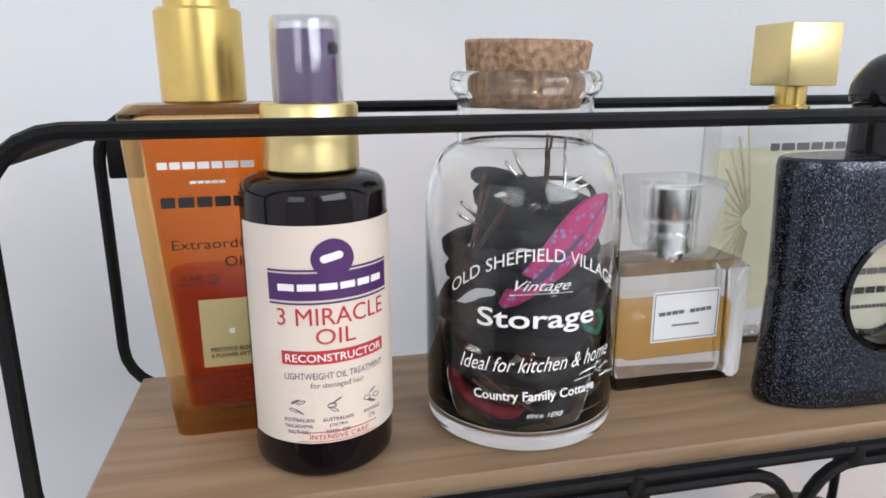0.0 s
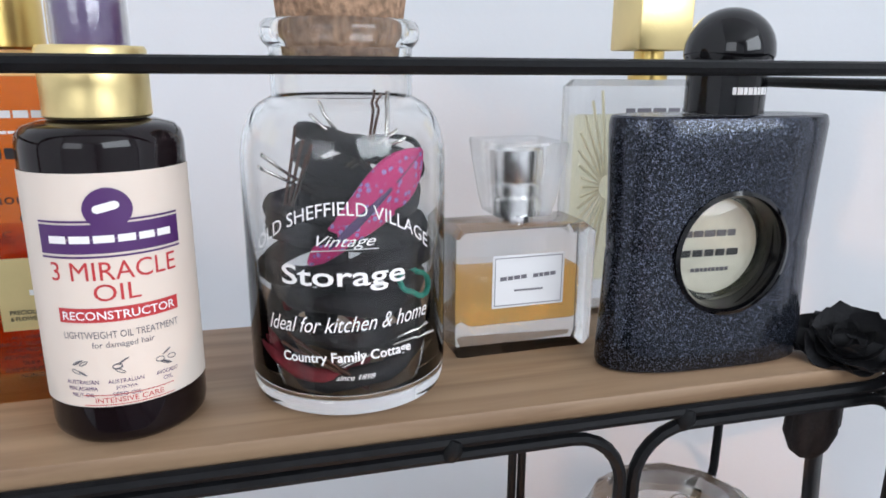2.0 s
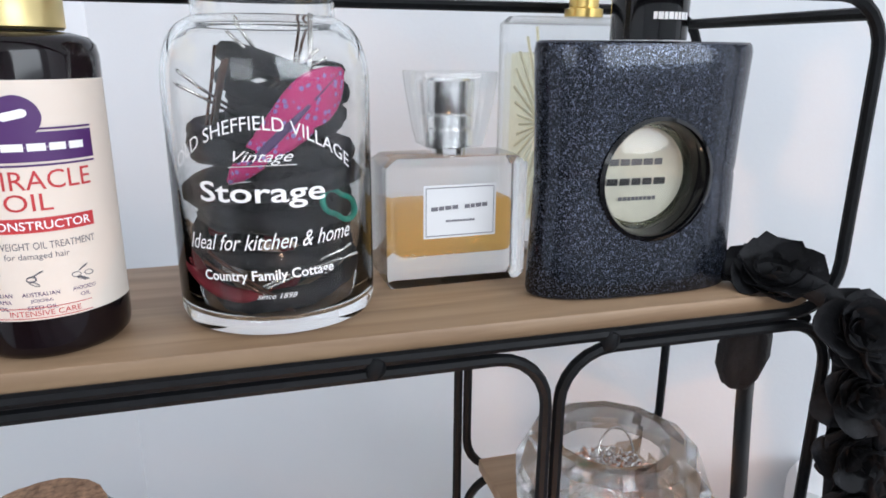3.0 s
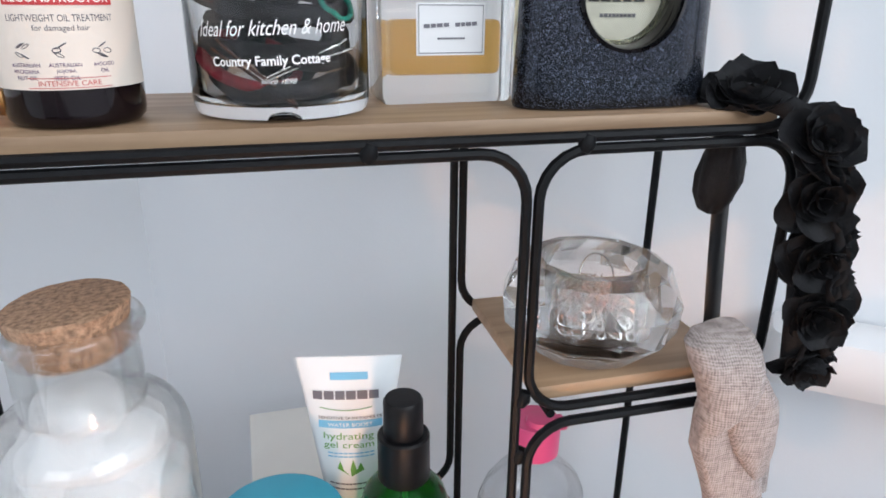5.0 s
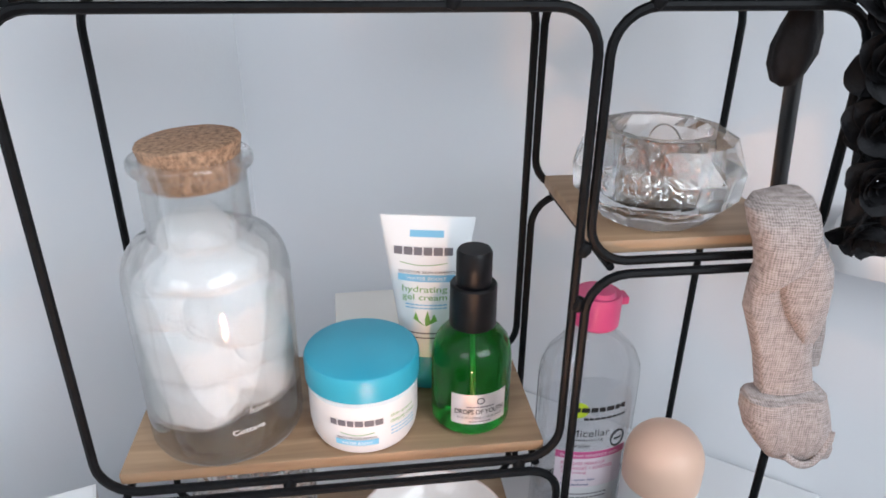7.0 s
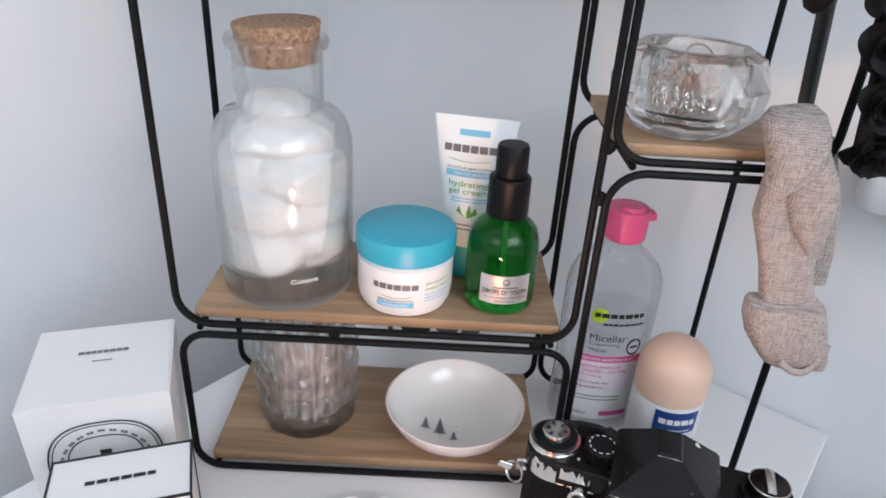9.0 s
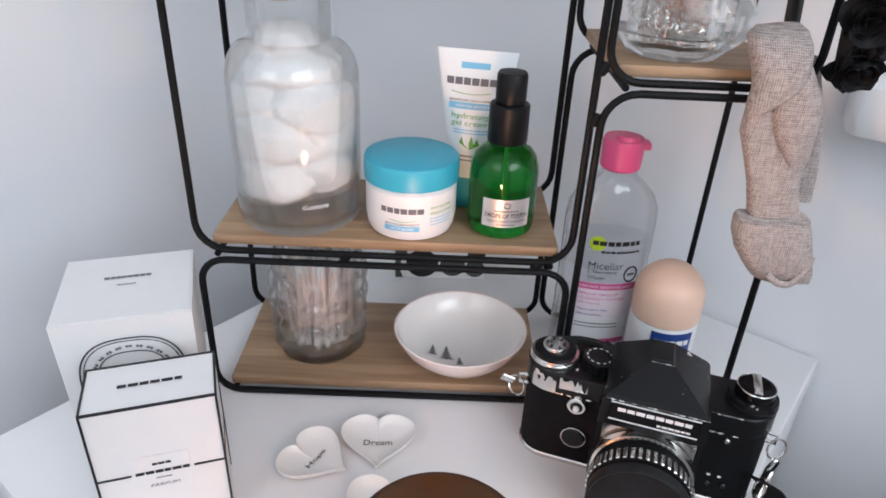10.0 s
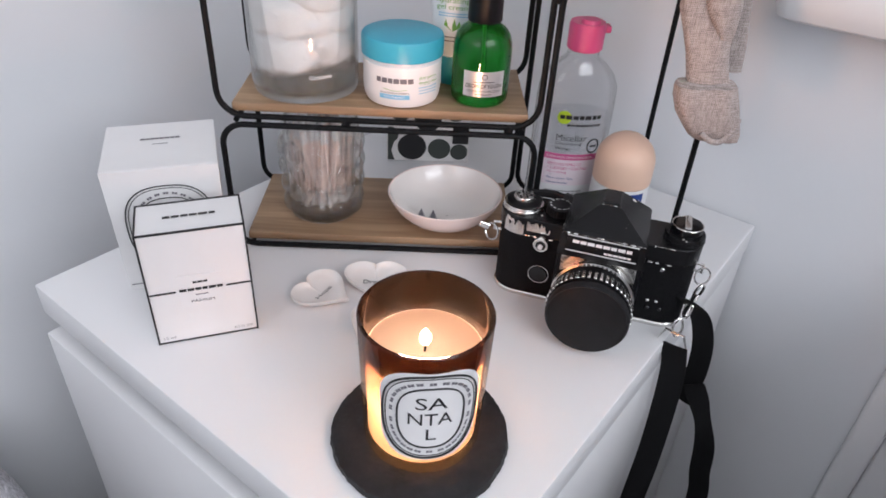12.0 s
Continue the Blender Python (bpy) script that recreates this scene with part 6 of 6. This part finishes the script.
    wind = knob("wind_base", -0.0570, 0.0165, z, [(0.0150, 0), (0.0152, 0.0010), (0.0150, 0.0022), (0.0146, 0.0026), (0.0150, 0.0034), (0.0146, 0.0044)], CHROME, ob, "chrome ring of the wind lever")
    knob("film_dial", -0.0570, 0.0165, z, [(0.0128, 0.0045), (0.0128, 0.0058), (0.0122, 0.0062)], BLACK_SATIN, wind)
    knob("dial_cap", -0.0570, 0.0165, z, [(0.0080, 0.0063), (0.0082, 0.0085), (0.0076, 0.0096)], CHROME, wind, "silver film reminder dial")
    for k in range(6):
        bars(-0.0570 + 0.0050 * math.cos(k * 1.05), 0.0165 + 0.0050 * math.sin(k * 1.05), 0.0026, 0.0018, 1, top_at(z + 0.0097), BLACK_INK, wind, turn=60 * k)
    lever = tube([(-0.0560, 0.0250, z + 0.0062), (-0.0450, 0.0290, z + 0.0064), (-0.0350, 0.0300, z + 0.0062), (-0.0270, 0.0285, z + 0.0056)], 0.002, 8, flat=(0.0022, 0.0034))
    part("wind_lever", lever, WORN_BLACK, ob, "black wind lever")
    part("lever_tip", tube([(-0.0290, 0.0290, z + 0.0058), (-0.0215, 0.0262, z + 0.0050)], 0.003, 10, flat=(0.0032, 0.0046)), BLACK_SATIN, ob)
    dial = knob("shutter_dial", -0.0300, 0.0170, z, [(0.0098, 0), (0.0098, 0.0058), (0.0092, 0.0064)], BLACK_SATIN, ob, "black shutter speed dial", teeth=30)
    for k in range(12):
        a = 2 * math.pi * k / 12
        bars(-0.0300 + 0.0074 * math.cos(a), 0.0170 + 0.0074 * math.sin(a), 0.0020, 0.0012, 1, top_at(z + 0.0065), WHITE_INK, dial, turn=math.degrees(a) - 90)
    back = knob("rewind_base", 0.0590, 0.0165, z, [(0.0142, 0), (0.0143, 0.0014), (0.0138, 0.0018), (0.0142, 0.0026), (0.0136, 0.0052)], WORN_BLACK, ob, "worn rewind collar")
    knob("rewind_knob", 0.0590, 0.0165, z, [(0.0108, 0.0053), (0.0110, 0.0105), (0.0104, 0.0116)], BLACK_GLOSS, back)
    part("knob_rim", moved(ring_bm(0.0106, 0.0004, 32, 6), pose(0.0590, 0.0165, z + 0.0116)), CHROME, back)
    part("rewind_crank", block(0.0566, 0.0614, 0.0072, 0.0258, z + 0.0116, z + 0.0136, 0.0006), CHROME, back, "silver rewind crank")
    # strap lugs
    for sx in (-1, 1):
        x = sx * (W / 2 + 0.0010)
        part("strap_lug", tube([(sx * (W / 2 - 0.004), 0.0100, 0.0560), (x + sx * 0.002, 0.0085, 0.0560), (x + sx * 0.002, 0.0085, 0.0500), (sx * (W / 2 - 0.004), 0.0100, 0.0500)], 0.0012, 7), CHROME, ob)
        part("split_ring", moved(ring_bm(0.0062, 0.0007, 24, 6), pose(x + sx * 0.0030, 0.0060, 0.0485, 75, 0, 30 * sx)), CHROME, ob, "steel split ring")
    part("ring_tab", tube([(-W / 2 - 0.006, 0.004, 0.0530), (-W / 2 - 0.013, 0.002, 0.0555)], 0.002, 8, flat=(0.0009, 0.0024)), CHROME, ob)
    return ob


film_camera()


# ---- camera strap hanging over the side of the chest ----
WEBBING = material("black_webbing", (0.006, 0.006, 0.007), 0.8, spec=0.2, vary=0.25, scale=500, bump=0.6, bump_scale=900)


def ribbon(points, widths, across, thick=0.0012):
    """A flat band along points; across: the band's width direction at each point."""
    rings = []
    pts = [Vector(p) for p in points]
    for i, p in enumerate(pts):
        t = (pts[min(i + 1, len(pts) - 1)] - pts[max(i - 1, 0)]).normalized()
        a = Vector(across[i])
        a = (a - t * a.dot(t)).normalized()
        n = t.cross(a)
        w = widths[i] / 2
        rings.append([p + a * w + n * thick / 2, p - a * w + n * thick / 2, p - a * w - n * thick / 2, p + a * w - n * thick / 2])
    return loft(rings)


def smooth(points, n=6):
    pts = [Vector(p) for p in points]
    out = []
    for i in range(len(pts) - 1):
        p0, p1, p2, p3 = pts[max(i - 1, 0)], pts[i], pts[i + 1], pts[min(i + 2, len(pts) - 1)]
        for k in range(n):
            t = k / n
            out.append(0.5 * (2 * p1 + (p2 - p0) * t + (2 * p0 - 5 * p1 + 4 * p2 - p3) * t * t + (3 * p1 - p0 - 3 * p2 + p3) * t ** 3))
    return out + [pts[-1]]


def camera_strap():
    ob = thing("camera_strap", Matrix.Identity(4), "black webbing camera strap with steel clip hanging beside the chest", "strap")
    side = Vector((0.784, -0.621, 0))
    along = Vector((0.621, 0.784, 0))
    out = 0.006
    base = CORNER + side * (0.40 + out)

    def spot(v, z, off=0.0):
        return base + along * v + side * off + Vector((0, 0, z))

    # clip and links from the lug over the edge
    lug = Vector((0.2890, 0.0950, 0.0440))
    end = spot(0.268, 0.0065, -0.002)
    for k in range(3):
        p = lug.lerp(end, 0.20 + 0.32 * k)
        part("chain_link", moved(tube([(0.0036 * math.cos(a), 0, 0.0072 * math.sin(a)) for a in [2 * math.pi * j / 18 for j in range(18)]], 0.0010, 7, closed=True), Matrix.Translation(p) @ pose(0, 0, 0, 12, 0, 20 + 80 * k)), CHROME, ob, "steel chain link")
    part("clip", tube([lug.lerp(end, 0.25), lug.lerp(end, 0.42), lug.lerp(end, 0.62)], 0.002, 8, flat=(0.0034, 0.0018)), CHROME, ob, "steel spring clip")
    part("buckle", tube([end + side * q + Vector((0, 0, z)) for q, z in ((-0.010, -0.008), (-0.006, 0.004), (0.008, 0.004), (0.013, -0.008))], 0.0011, 8, closed=True), CHROME, ob, "steel strap loop")
    front = smooth([spot(0.266, 0.001, 0.002), spot(0.270, -0.03, 0.006), spot(0.276, -0.09, 0.007), spot(0.272, -0.134, 0.008), spot(0.264, -0.19, 0.008), spot(0.260, -0.34, 0.007), spot(0.258, -0.50, 0.007)])
    part("band", ribbon(front, [0.019] * len(front), [side] * len(front)), WEBBING, ob, "black webbing band")
    loop = smooth([spot(0.276, 0.036, -0.004), spot(0.292, 0.018, 0.006), spot(0.316, -0.022, 0.011), spot(0.331, -0.062, 0.012), spot(0.338, -0.093, 0.010), spot(0.338, -0.112, 0.008)])
    part("band", ribbon(loop, [0.014 + 0.003 * min(1, i / 8) for i in range(len(loop))], [side] * len(loop)), WEBBING, ob, "black webbing band")
    tail = smooth([spot(0.333, -0.084, 0.013), spot(0.331, -0.101, 0.0245), spot(0.330, -0.118, 0.032), spot(0.330, -0.144, 0.040), spot(0.330, -0.174, 0.044), spot(0.330, -0.207, 0.050), spot(0.328, -0.30, 0.054), spot(0.325, -0.50, 0.054)])
    turned = [side * math.cos(1.15 * math.sin(min(i, 20) * 0.15)) + along * math.sin(1.15 * math.sin(min(i, 20) * 0.15)) for i in range(len(tail))]
    part("band", ribbon(tail, [0.018] * len(tail), turned), WEBBING, ob, "twisted black webbing band")
    return ob


camera_strap()


# ---- headbands hung on the shelf ----
LINEN = bpy.data.materials.new("oatmeal_linen")
LINEN.use_nodes = True
ln, ll = LINEN.node_tree.nodes, LINEN.node_tree.links
cloth = ln["Principled BSDF"]
cloth.inputs["Roughness"].default_value = 0.9
where = ln.new("ShaderNodeTexCoord")
weave = []
for k, (sx, sz) in enumerate(((2500.0, 330.0), (330.0, 2500.0))):
    mp, tx = ln.new("ShaderNodeMapping"), ln.new("ShaderNodeTexNoise")
    mp.inputs["Scale"].default_value = (sx * 0.5, sx * 0.5, sz * 0.5)
    tx.inputs["Scale"].default_value, tx.inputs["Detail"].default_value = 1.0, 2
    ll.new(where.outputs["Object"], mp.inputs[0])
    ll.new(mp.outputs[0], tx.inputs["Vector"])
    weave.append(tx)
mul = ln.new("ShaderNodeMath")
mul.operation = "ADD"
ll.new(weave[0].outputs["Fac"], mul.inputs[0])
ll.new(weave[1].outputs["Fac"], mul.inputs[1])
tone = ln.new("ShaderNodeValToRGB")
tone.color_ramp.elements[0].position, tone.color_ramp.elements[0].color = 0.44, (0.205, 0.165, 0.152, 1)
tone.color_ramp.elements[1].position, tone.color_ramp.elements[1].color = 0.78, (0.475, 0.405, 0.380, 1)
halfway = ln.new("ShaderNodeMath")
halfway.operation, halfway.inputs[1].default_value = "MULTIPLY", 0.5
ll.new(mul.outputs[0], halfway.inputs[0])
threads = []
for axis in ("X", "Z"):
    band = ln.new("ShaderNodeTexWave")
    band.wave_type, band.bands_direction = "BANDS", axis
    band.inputs["Scale"].default_value, band.inputs["Distortion"].default_value, band.inputs["Detail"].default_value, band.inputs["Detail Scale"].default_value = 270, 2.5, 2, 0.6
    ll.new(where.outputs["Object"], band.inputs["Vector"])
    threads.append(band)
cross, woven = ln.new("ShaderNodeMath"), ln.new("ShaderNodeMath")
cross.operation, woven.operation, woven.inputs[1].default_value = "ADD", "MULTIPLY_ADD", 0.13
ll.new(threads[0].outputs["Fac"], cross.inputs[0])
ll.new(threads[1].outputs["Fac"], cross.inputs[1])
ll.new(cross.outputs[0], woven.inputs[0])
ll.new(halfway.outputs[0], woven.inputs[2])
ll.new(woven.outputs[0], tone.inputs[0])
ll.new(tone.outputs[0], cloth.inputs["Base Color"])
rel = ln.new("ShaderNodeBump")
rel.inputs["Strength"].default_value, rel.inputs["Distance"].default_value = 0.7, 0.0006
ll.new(woven.outputs[0], rel.inputs["Height"])
ll.new(rel.outputs[0], cloth.inputs["Normal"])


def interp(rows, n=4):
    out = []
    for r0, r1 in zip(rows, rows[1:]):
        for k in range(n):
            f = k / n
            f = f * f * (3 - 2 * f) * 0.5 + f * 0.5
            out.append(tuple(p + (q - p) * f for p, q in zip(r0, r1)))
    return out + [rows[-1]]


def flat_fold(rows, n=44, power=0.62, ripple=0.03):
    """Folded cloth: rows of centre x, y, z, half width, half depth, slope of the section across."""
    rings = []
    for i, (x, y, z, a, b, lean) in enumerate(rows):
        ring = []
        for k in range(n):
            t = 2 * math.pi * k / n
            c, q = math.cos(t), math.sin(t)
            px = 0.92 * a * abs(c) ** power * (1 if c > 0 else -1)
            py = b * abs(q) ** power * (1 if q > 0 else -1) + 0.0008 * math.sin(260 * px + 0.25 * i) + ripple * b * math.sin(0.7 * i + 3 * t)
            ring.append((x + px, y + py, z + lean * px))
        rings.append(ring)
    return loft(rings)


def knot_headband():
    ob = thing("knotted_headband", Matrix.Identity(4), "oatmeal woven linen headband with a knot, hung on the shelf corner", "headband")
    # strap hanging from the knot
    strap = [(0.2660, 0.1690, 0.2480, 0.0150, 0.0060, 0.0), (0.2675, 0.1680, 0.2350, 0.0200, 0.0070, 0.05), (0.2670, 0.1672, 0.2180, 0.0202, 0.0072, 0.05), (0.2705, 0.1668, 0.2020, 0.0178, 0.0070, 0.0), (0.2750, 0.1665, 0.1860, 0.0158, 0.0068, 0.0), (0.2790, 0.1665, 0.1720, 0.0160, 0.0066, 0.0), (0.2850, 0.1665, 0.1580, 0.0195, 0.0064, 0.0), (0.2890, 0.1665, 0.1450, 0.0190, 0.0060, 0.0)]
    part("band", flat_fold(interp(strap), power=0.5), LINEN, ob)
    part("back_band", flat_fold(interp([(0.2800, 0.1880, 0.2560, 0.0120, 0.0030, 0.0), (0.2900, 0.1830, 0.2200, 0.0130, 0.0030, 0.0), (0.2960, 0.1820, 0.1900, 0.0120, 0.0030, 0.0), (0.2985, 0.1820, 0.1700, 0.0115, 0.0030, 0.0)])), LINEN, ob, "loose inner side of the band")
    # the wrap over the shelf edge, ending in a slanting crease
    knot = [(0.2572, 0.1765, 0.2745, 0.0125, 0.0045, 0.10), (0.2562, 0.1725, 0.2710, 0.0165, 0.0090, 0.15), (0.2577, 0.1680, 0.2640, 0.0168, 0.0115, 0.20), (0.2597, 0.1650, 0.2560, 0.0158, 0.0118, 0.28), (0.2612, 0.1630, 0.2470, 0.0149, 0.0108, 0.40), (0.2595, 0.1620, 0.2395, 0.0145, 0.0092, 0.52), (0.2565, 0.1625, 0.2335, 0.0105, 0.0066, 0.60), (0.2540, 0.1645, 0.2305, 0.0060, 0.0035, 0.60)]
    part("knot", flat_fold(interp(knot), power=0.8), LINEN, ob)
    fold = [(0.2618, 0.1770, 0.2735, 0.0060, 0.0040, -0.2), (0.2648, 0.1700, 0.2670, 0.0075, 0.0075, -0.3), (0.2668, 0.1655, 0.2570, 0.0085, 0.0085, -0.1), (0.2688, 0.1630, 0.2460, 0.0105, 0.0085, 0.3), (0.2713, 0.1620, 0.2360, 0.0125, 0.0080, 0.62), (0.2758, 0.1618, 0.2240, 0.0110, 0.0072, 0.75), (0.2803, 0.1622, 0.2120, 0.0080, 0.0062, 0.85), (0.2833, 0.1635, 0.2010, 0.0050, 0.0048, 0.8), (0.2860, 0.1655, 0.1920, 0.0025, 0.0025, 0.5)]
    part("side_fold", flat_fold(interp(fold), power=0.6), LINEN, ob)
    # turned-up end, wider than the strap, its rim rolled inwards
    cuff = [(0.2790, 0.1660, 0.1675, 0.0215, 0.0068, 0.03), (0.2790, 0.1640, 0.1655, 0.0235, 0.0100, 0.03), (0.2810, 0.1630, 0.1560, 0.0250, 0.0112, 0.0), (0.2850, 0.1625, 0.1440, 0.0252, 0.0114, -0.04), (0.2905, 0.1630, 0.1330, 0.0230, 0.0110, -0.08), (0.2930, 0.1635, 0.1270, 0.0205, 0.0095, -0.10), (0.2935, 0.1645, 0.1240, 0.0165, 0.0060, -0.10)]
    part("turned_end", flat_fold(interp(cuff), power=0.55), LINEN, ob)
    slit = smooth([(0.2800, 0.1530, 0.1335), (0.2880, 0.1508, 0.1282), (0.2960, 0.1508, 0.1290), (0.3035, 0.1530, 0.1385), (0.3050, 0.1545, 0.1450)])
    part("end_seam", tube(slit, 0.0016, 10, flat=(0.0016, 0.0022)), LINEN, ob, "rolled seam of the turned end")
    return ob


knot_headband()
BLACK_CLOTH = material("black_petal_cloth", (0.007, 0.007, 0.0085), 0.7, spec=0.3, vary=0.35, scale=140, bump=0.4, bump_scale=500)


def petal(bm, rng, r, tilt, turn, lift):
    """One curled cloth petal with ragged edge and its own thickness."""
    n = 6
    m = Matrix.Rotation(turn, 4, "Z")
    top, bottom = [], []
    curl = rng.uniform(0.3, 0.9)
    for i in range(n + 1):
        v = i / n
        a, b = [], []
        for j in range(n + 1):
            u = j / n * 2 - 1
            half = r * 0.62 * math.sin(math.pi * (0.18 + 0.62 * v)) * (1 + 0.10 * rng.uniform(-1, 1) * (v > 0.9))
            x = u * half
            reach = r * v
            y = 0.10 * r + reach * math.cos(tilt) - 0.25 * r * u * u * (1 - 0.5 * v)
            z = lift + reach * math.sin(tilt) + 0.20 * r * u * u - curl * 0.30 * r * max(0, v - 0.55) + rng.uniform(-1, 1) * 0.02 * r
            p = m @ Vector((x, y, z))
            a.append(bm.verts.new(p))
            b.append(bm.verts.new(p - Vector((0, 0, 0.0005))))
        top.append(a)
        bottom.append(b)
    for rows in (top, bottom):
        for i in range(n):
            for j in range(n):
                bm.faces.new((rows[i][j], rows[i][j + 1], rows[i + 1][j + 1], rows[i + 1][j]))
    for i in range(n):
        bm.faces.new((top[i][0], top[i + 1][0], bottom[i + 1][0], bottom[i][0]))
        bm.faces.new((top[i][n], top[i + 1][n], bottom[i + 1][n], bottom[i][n]))
        bm.faces.new((top[n][i], top[n][i + 1], bottom[n][i + 1], bottom[n][i]))


def flower_headband():
    ob = thing("flower_headband", Matrix.Identity(4), "black headband of cloth roses draped over the shelf corner", "headband")
    path = smooth([(0.2480, 0.2100, 0.3725), (0.2660, 0.1950, 0.3740), (0.2800, 0.1770, 0.3680), (0.2850, 0.1700, 0.3500), (0.2870, 0.1680, 0.3200), (0.2900, 0.1670, 0.2900), (0.2930, 0.1660, 0.2550)])
    part("band", tube(path, 0.003, 8, flat=(0.0020, 0.0050)), BLACK_CLOTH, ob)
    tail = smooth([(0.2735, 0.2060, 0.3490), (0.2745, 0.2080, 0.3300), (0.2780, 0.2100, 0.3000), (0.2820, 0.2100, 0.2560)])
    part("band_end", tube(tail, 0.003, 8, flat=(0.0015, 0.0048)), material("black_satin_band", (0.012, 0.012, 0.013), 0.35, vary=0.1, scale=90), ob, "bare black band end")
    bud = [(0, 0.0), (0.0050, -0.0005), (0.0095, -0.0060), (0.0130, -0.0150), (0.0142, -0.0240), (0.0125, -0.0330), (0.0080, -0.0400), (0, -0.0425)]
    part("rose_bud", lathe(bud, 48, lambda a, z, k: 1 + 0.16 * abs(math.sin(2.5 * a + 40 * z)) - 0.10 * abs(math.sin(4 * a - 90 * z))), BLACK_CLOTH, ob, "closed black cloth bud", angle=100, m=pose(0.2735, 0.2060, 0.3570, 6, 4, 0) @ Matrix.Diagonal((0.70, 0.70, 1.0, 1)))
    heads = (((0.2720, 0.1960, 0.3720), (-0.25, -0.45, 0.85), 0.0180), ((0.2880, 0.1660, 0.3580), (-0.2, -0.75, 0.55), 0.0165), ((0.2950, 0.1670, 0.3480), (0.7, -0.6, 0.35), 0.0145), ((0.2890, 0.1620, 0.3350), (-0.35, -0.95, 0.1), 0.0165), ((0.3010, 0.1650, 0.3220), (0.7, -0.6, 0.2), 0.0145), ((0.2940, 0.1620, 0.3080), (-0.25, -0.95, 0.0), 0.0165), ((0.3050, 0.1650, 0.2950), (0.8, -0.6, 0.0), 0.0145), ((0.3000, 0.1620, 0.2810), (-0.3, -1.0, -0.1), 0.0165), ((0.3060, 0.1650, 0.2680), (0.5, -0.9, 0.0), 0.0145), ((0.3030, 0.1640, 0.2560), (-0.1, -0.8, -0.5), 0.0140))
    for k, (place, face, r) in enumerate(heads):
        rng = random.Random(40 + k)
        bm = bmesh.new()
        for layer, (count, tilt, size) in enumerate(((3, 1.35, 0.55), (4, 1.1, 0.70), (5, 0.75, 0.85), (6, 0.35, 1.0))):
            for i in range(count):
                petal(bm, rng, r * size * rng.uniform(0.8, 1.2), tilt + rng.uniform(-0.28, 0.28), 2 * math.pi * (i + 0.4 * layer) / count + rng.uniform(-0.2, 0.2), -0.0015 * layer)
        turn = Vector(face).to_track_quat("Z", "Y").to_matrix().to_4x4()
        part("rose", bm, BLACK_CLOTH, ob, "black cloth rose", m=Matrix.Translation(Vector(place) - Vector((0.003, 0, 0))) @ turn, angle=70)
    return ob


flower_headband()


# ---- unseen bed added beside the chest to shade the wall; knitted pouffe in front ----
KNIT = material("pale_grey_knit", (0.60, 0.59, 0.62), 0.95, vary=0.35, scale=260, bump=1.0, bump_scale=320)
bed = thing("bed", ROOM @ Matrix.Translation((0, 0, FLOOR_Z)), "unseen bed added to shade the low wall, grey base and pale bedding", "bed")
part("shading_bed_base", block(0.66, 2.2, -1.65, 0.44, 0.0, 0.30, 0.01), material("grey_upholstery", (0.25, 0.25, 0.27), 0.9, vary=0.1, scale=80, bump=0.3, bump_scale=500), bed)
part("shading_mattress", block(0.66, 2.2, -1.65, 0.44, 0.301, 0.52, 0.04), material("grey_cotton_sheet", (0.50, 0.50, 0.52), 0.9, vary=0.03, scale=20, bump=0.2, bump_scale=300), bed)
part("shading_duvet", block(0.64, 2.22, -1.68, 0.44, 0.521, 0.64, 0.05), material("pale_duvet_cover", (0.55, 0.55, 0.57), 0.9, vary=0.04, scale=12, bump=0.2, bump_scale=300), bed)
pouffe = thing("knitted_pouffe", ROOM @ Matrix.Translation((-0.055, -0.150, FLOOR_Z)), "round pale grey knitted pouffe on the carpet", "pouffe")
knit = []
for k in range(25):
    f = k / 24
    a = math.pi * f
    knit.append((max(0.0, 0.103 * math.sin(a) ** 0.6), 0.205 - 0.205 * math.cos(a)))
part("cover", lathe(knit, 64, lambda a, z, k: 1 + 0.025 * math.sin(16 * a + k * 0.7)), KNIT, pouffe, "chunky knitted cover")
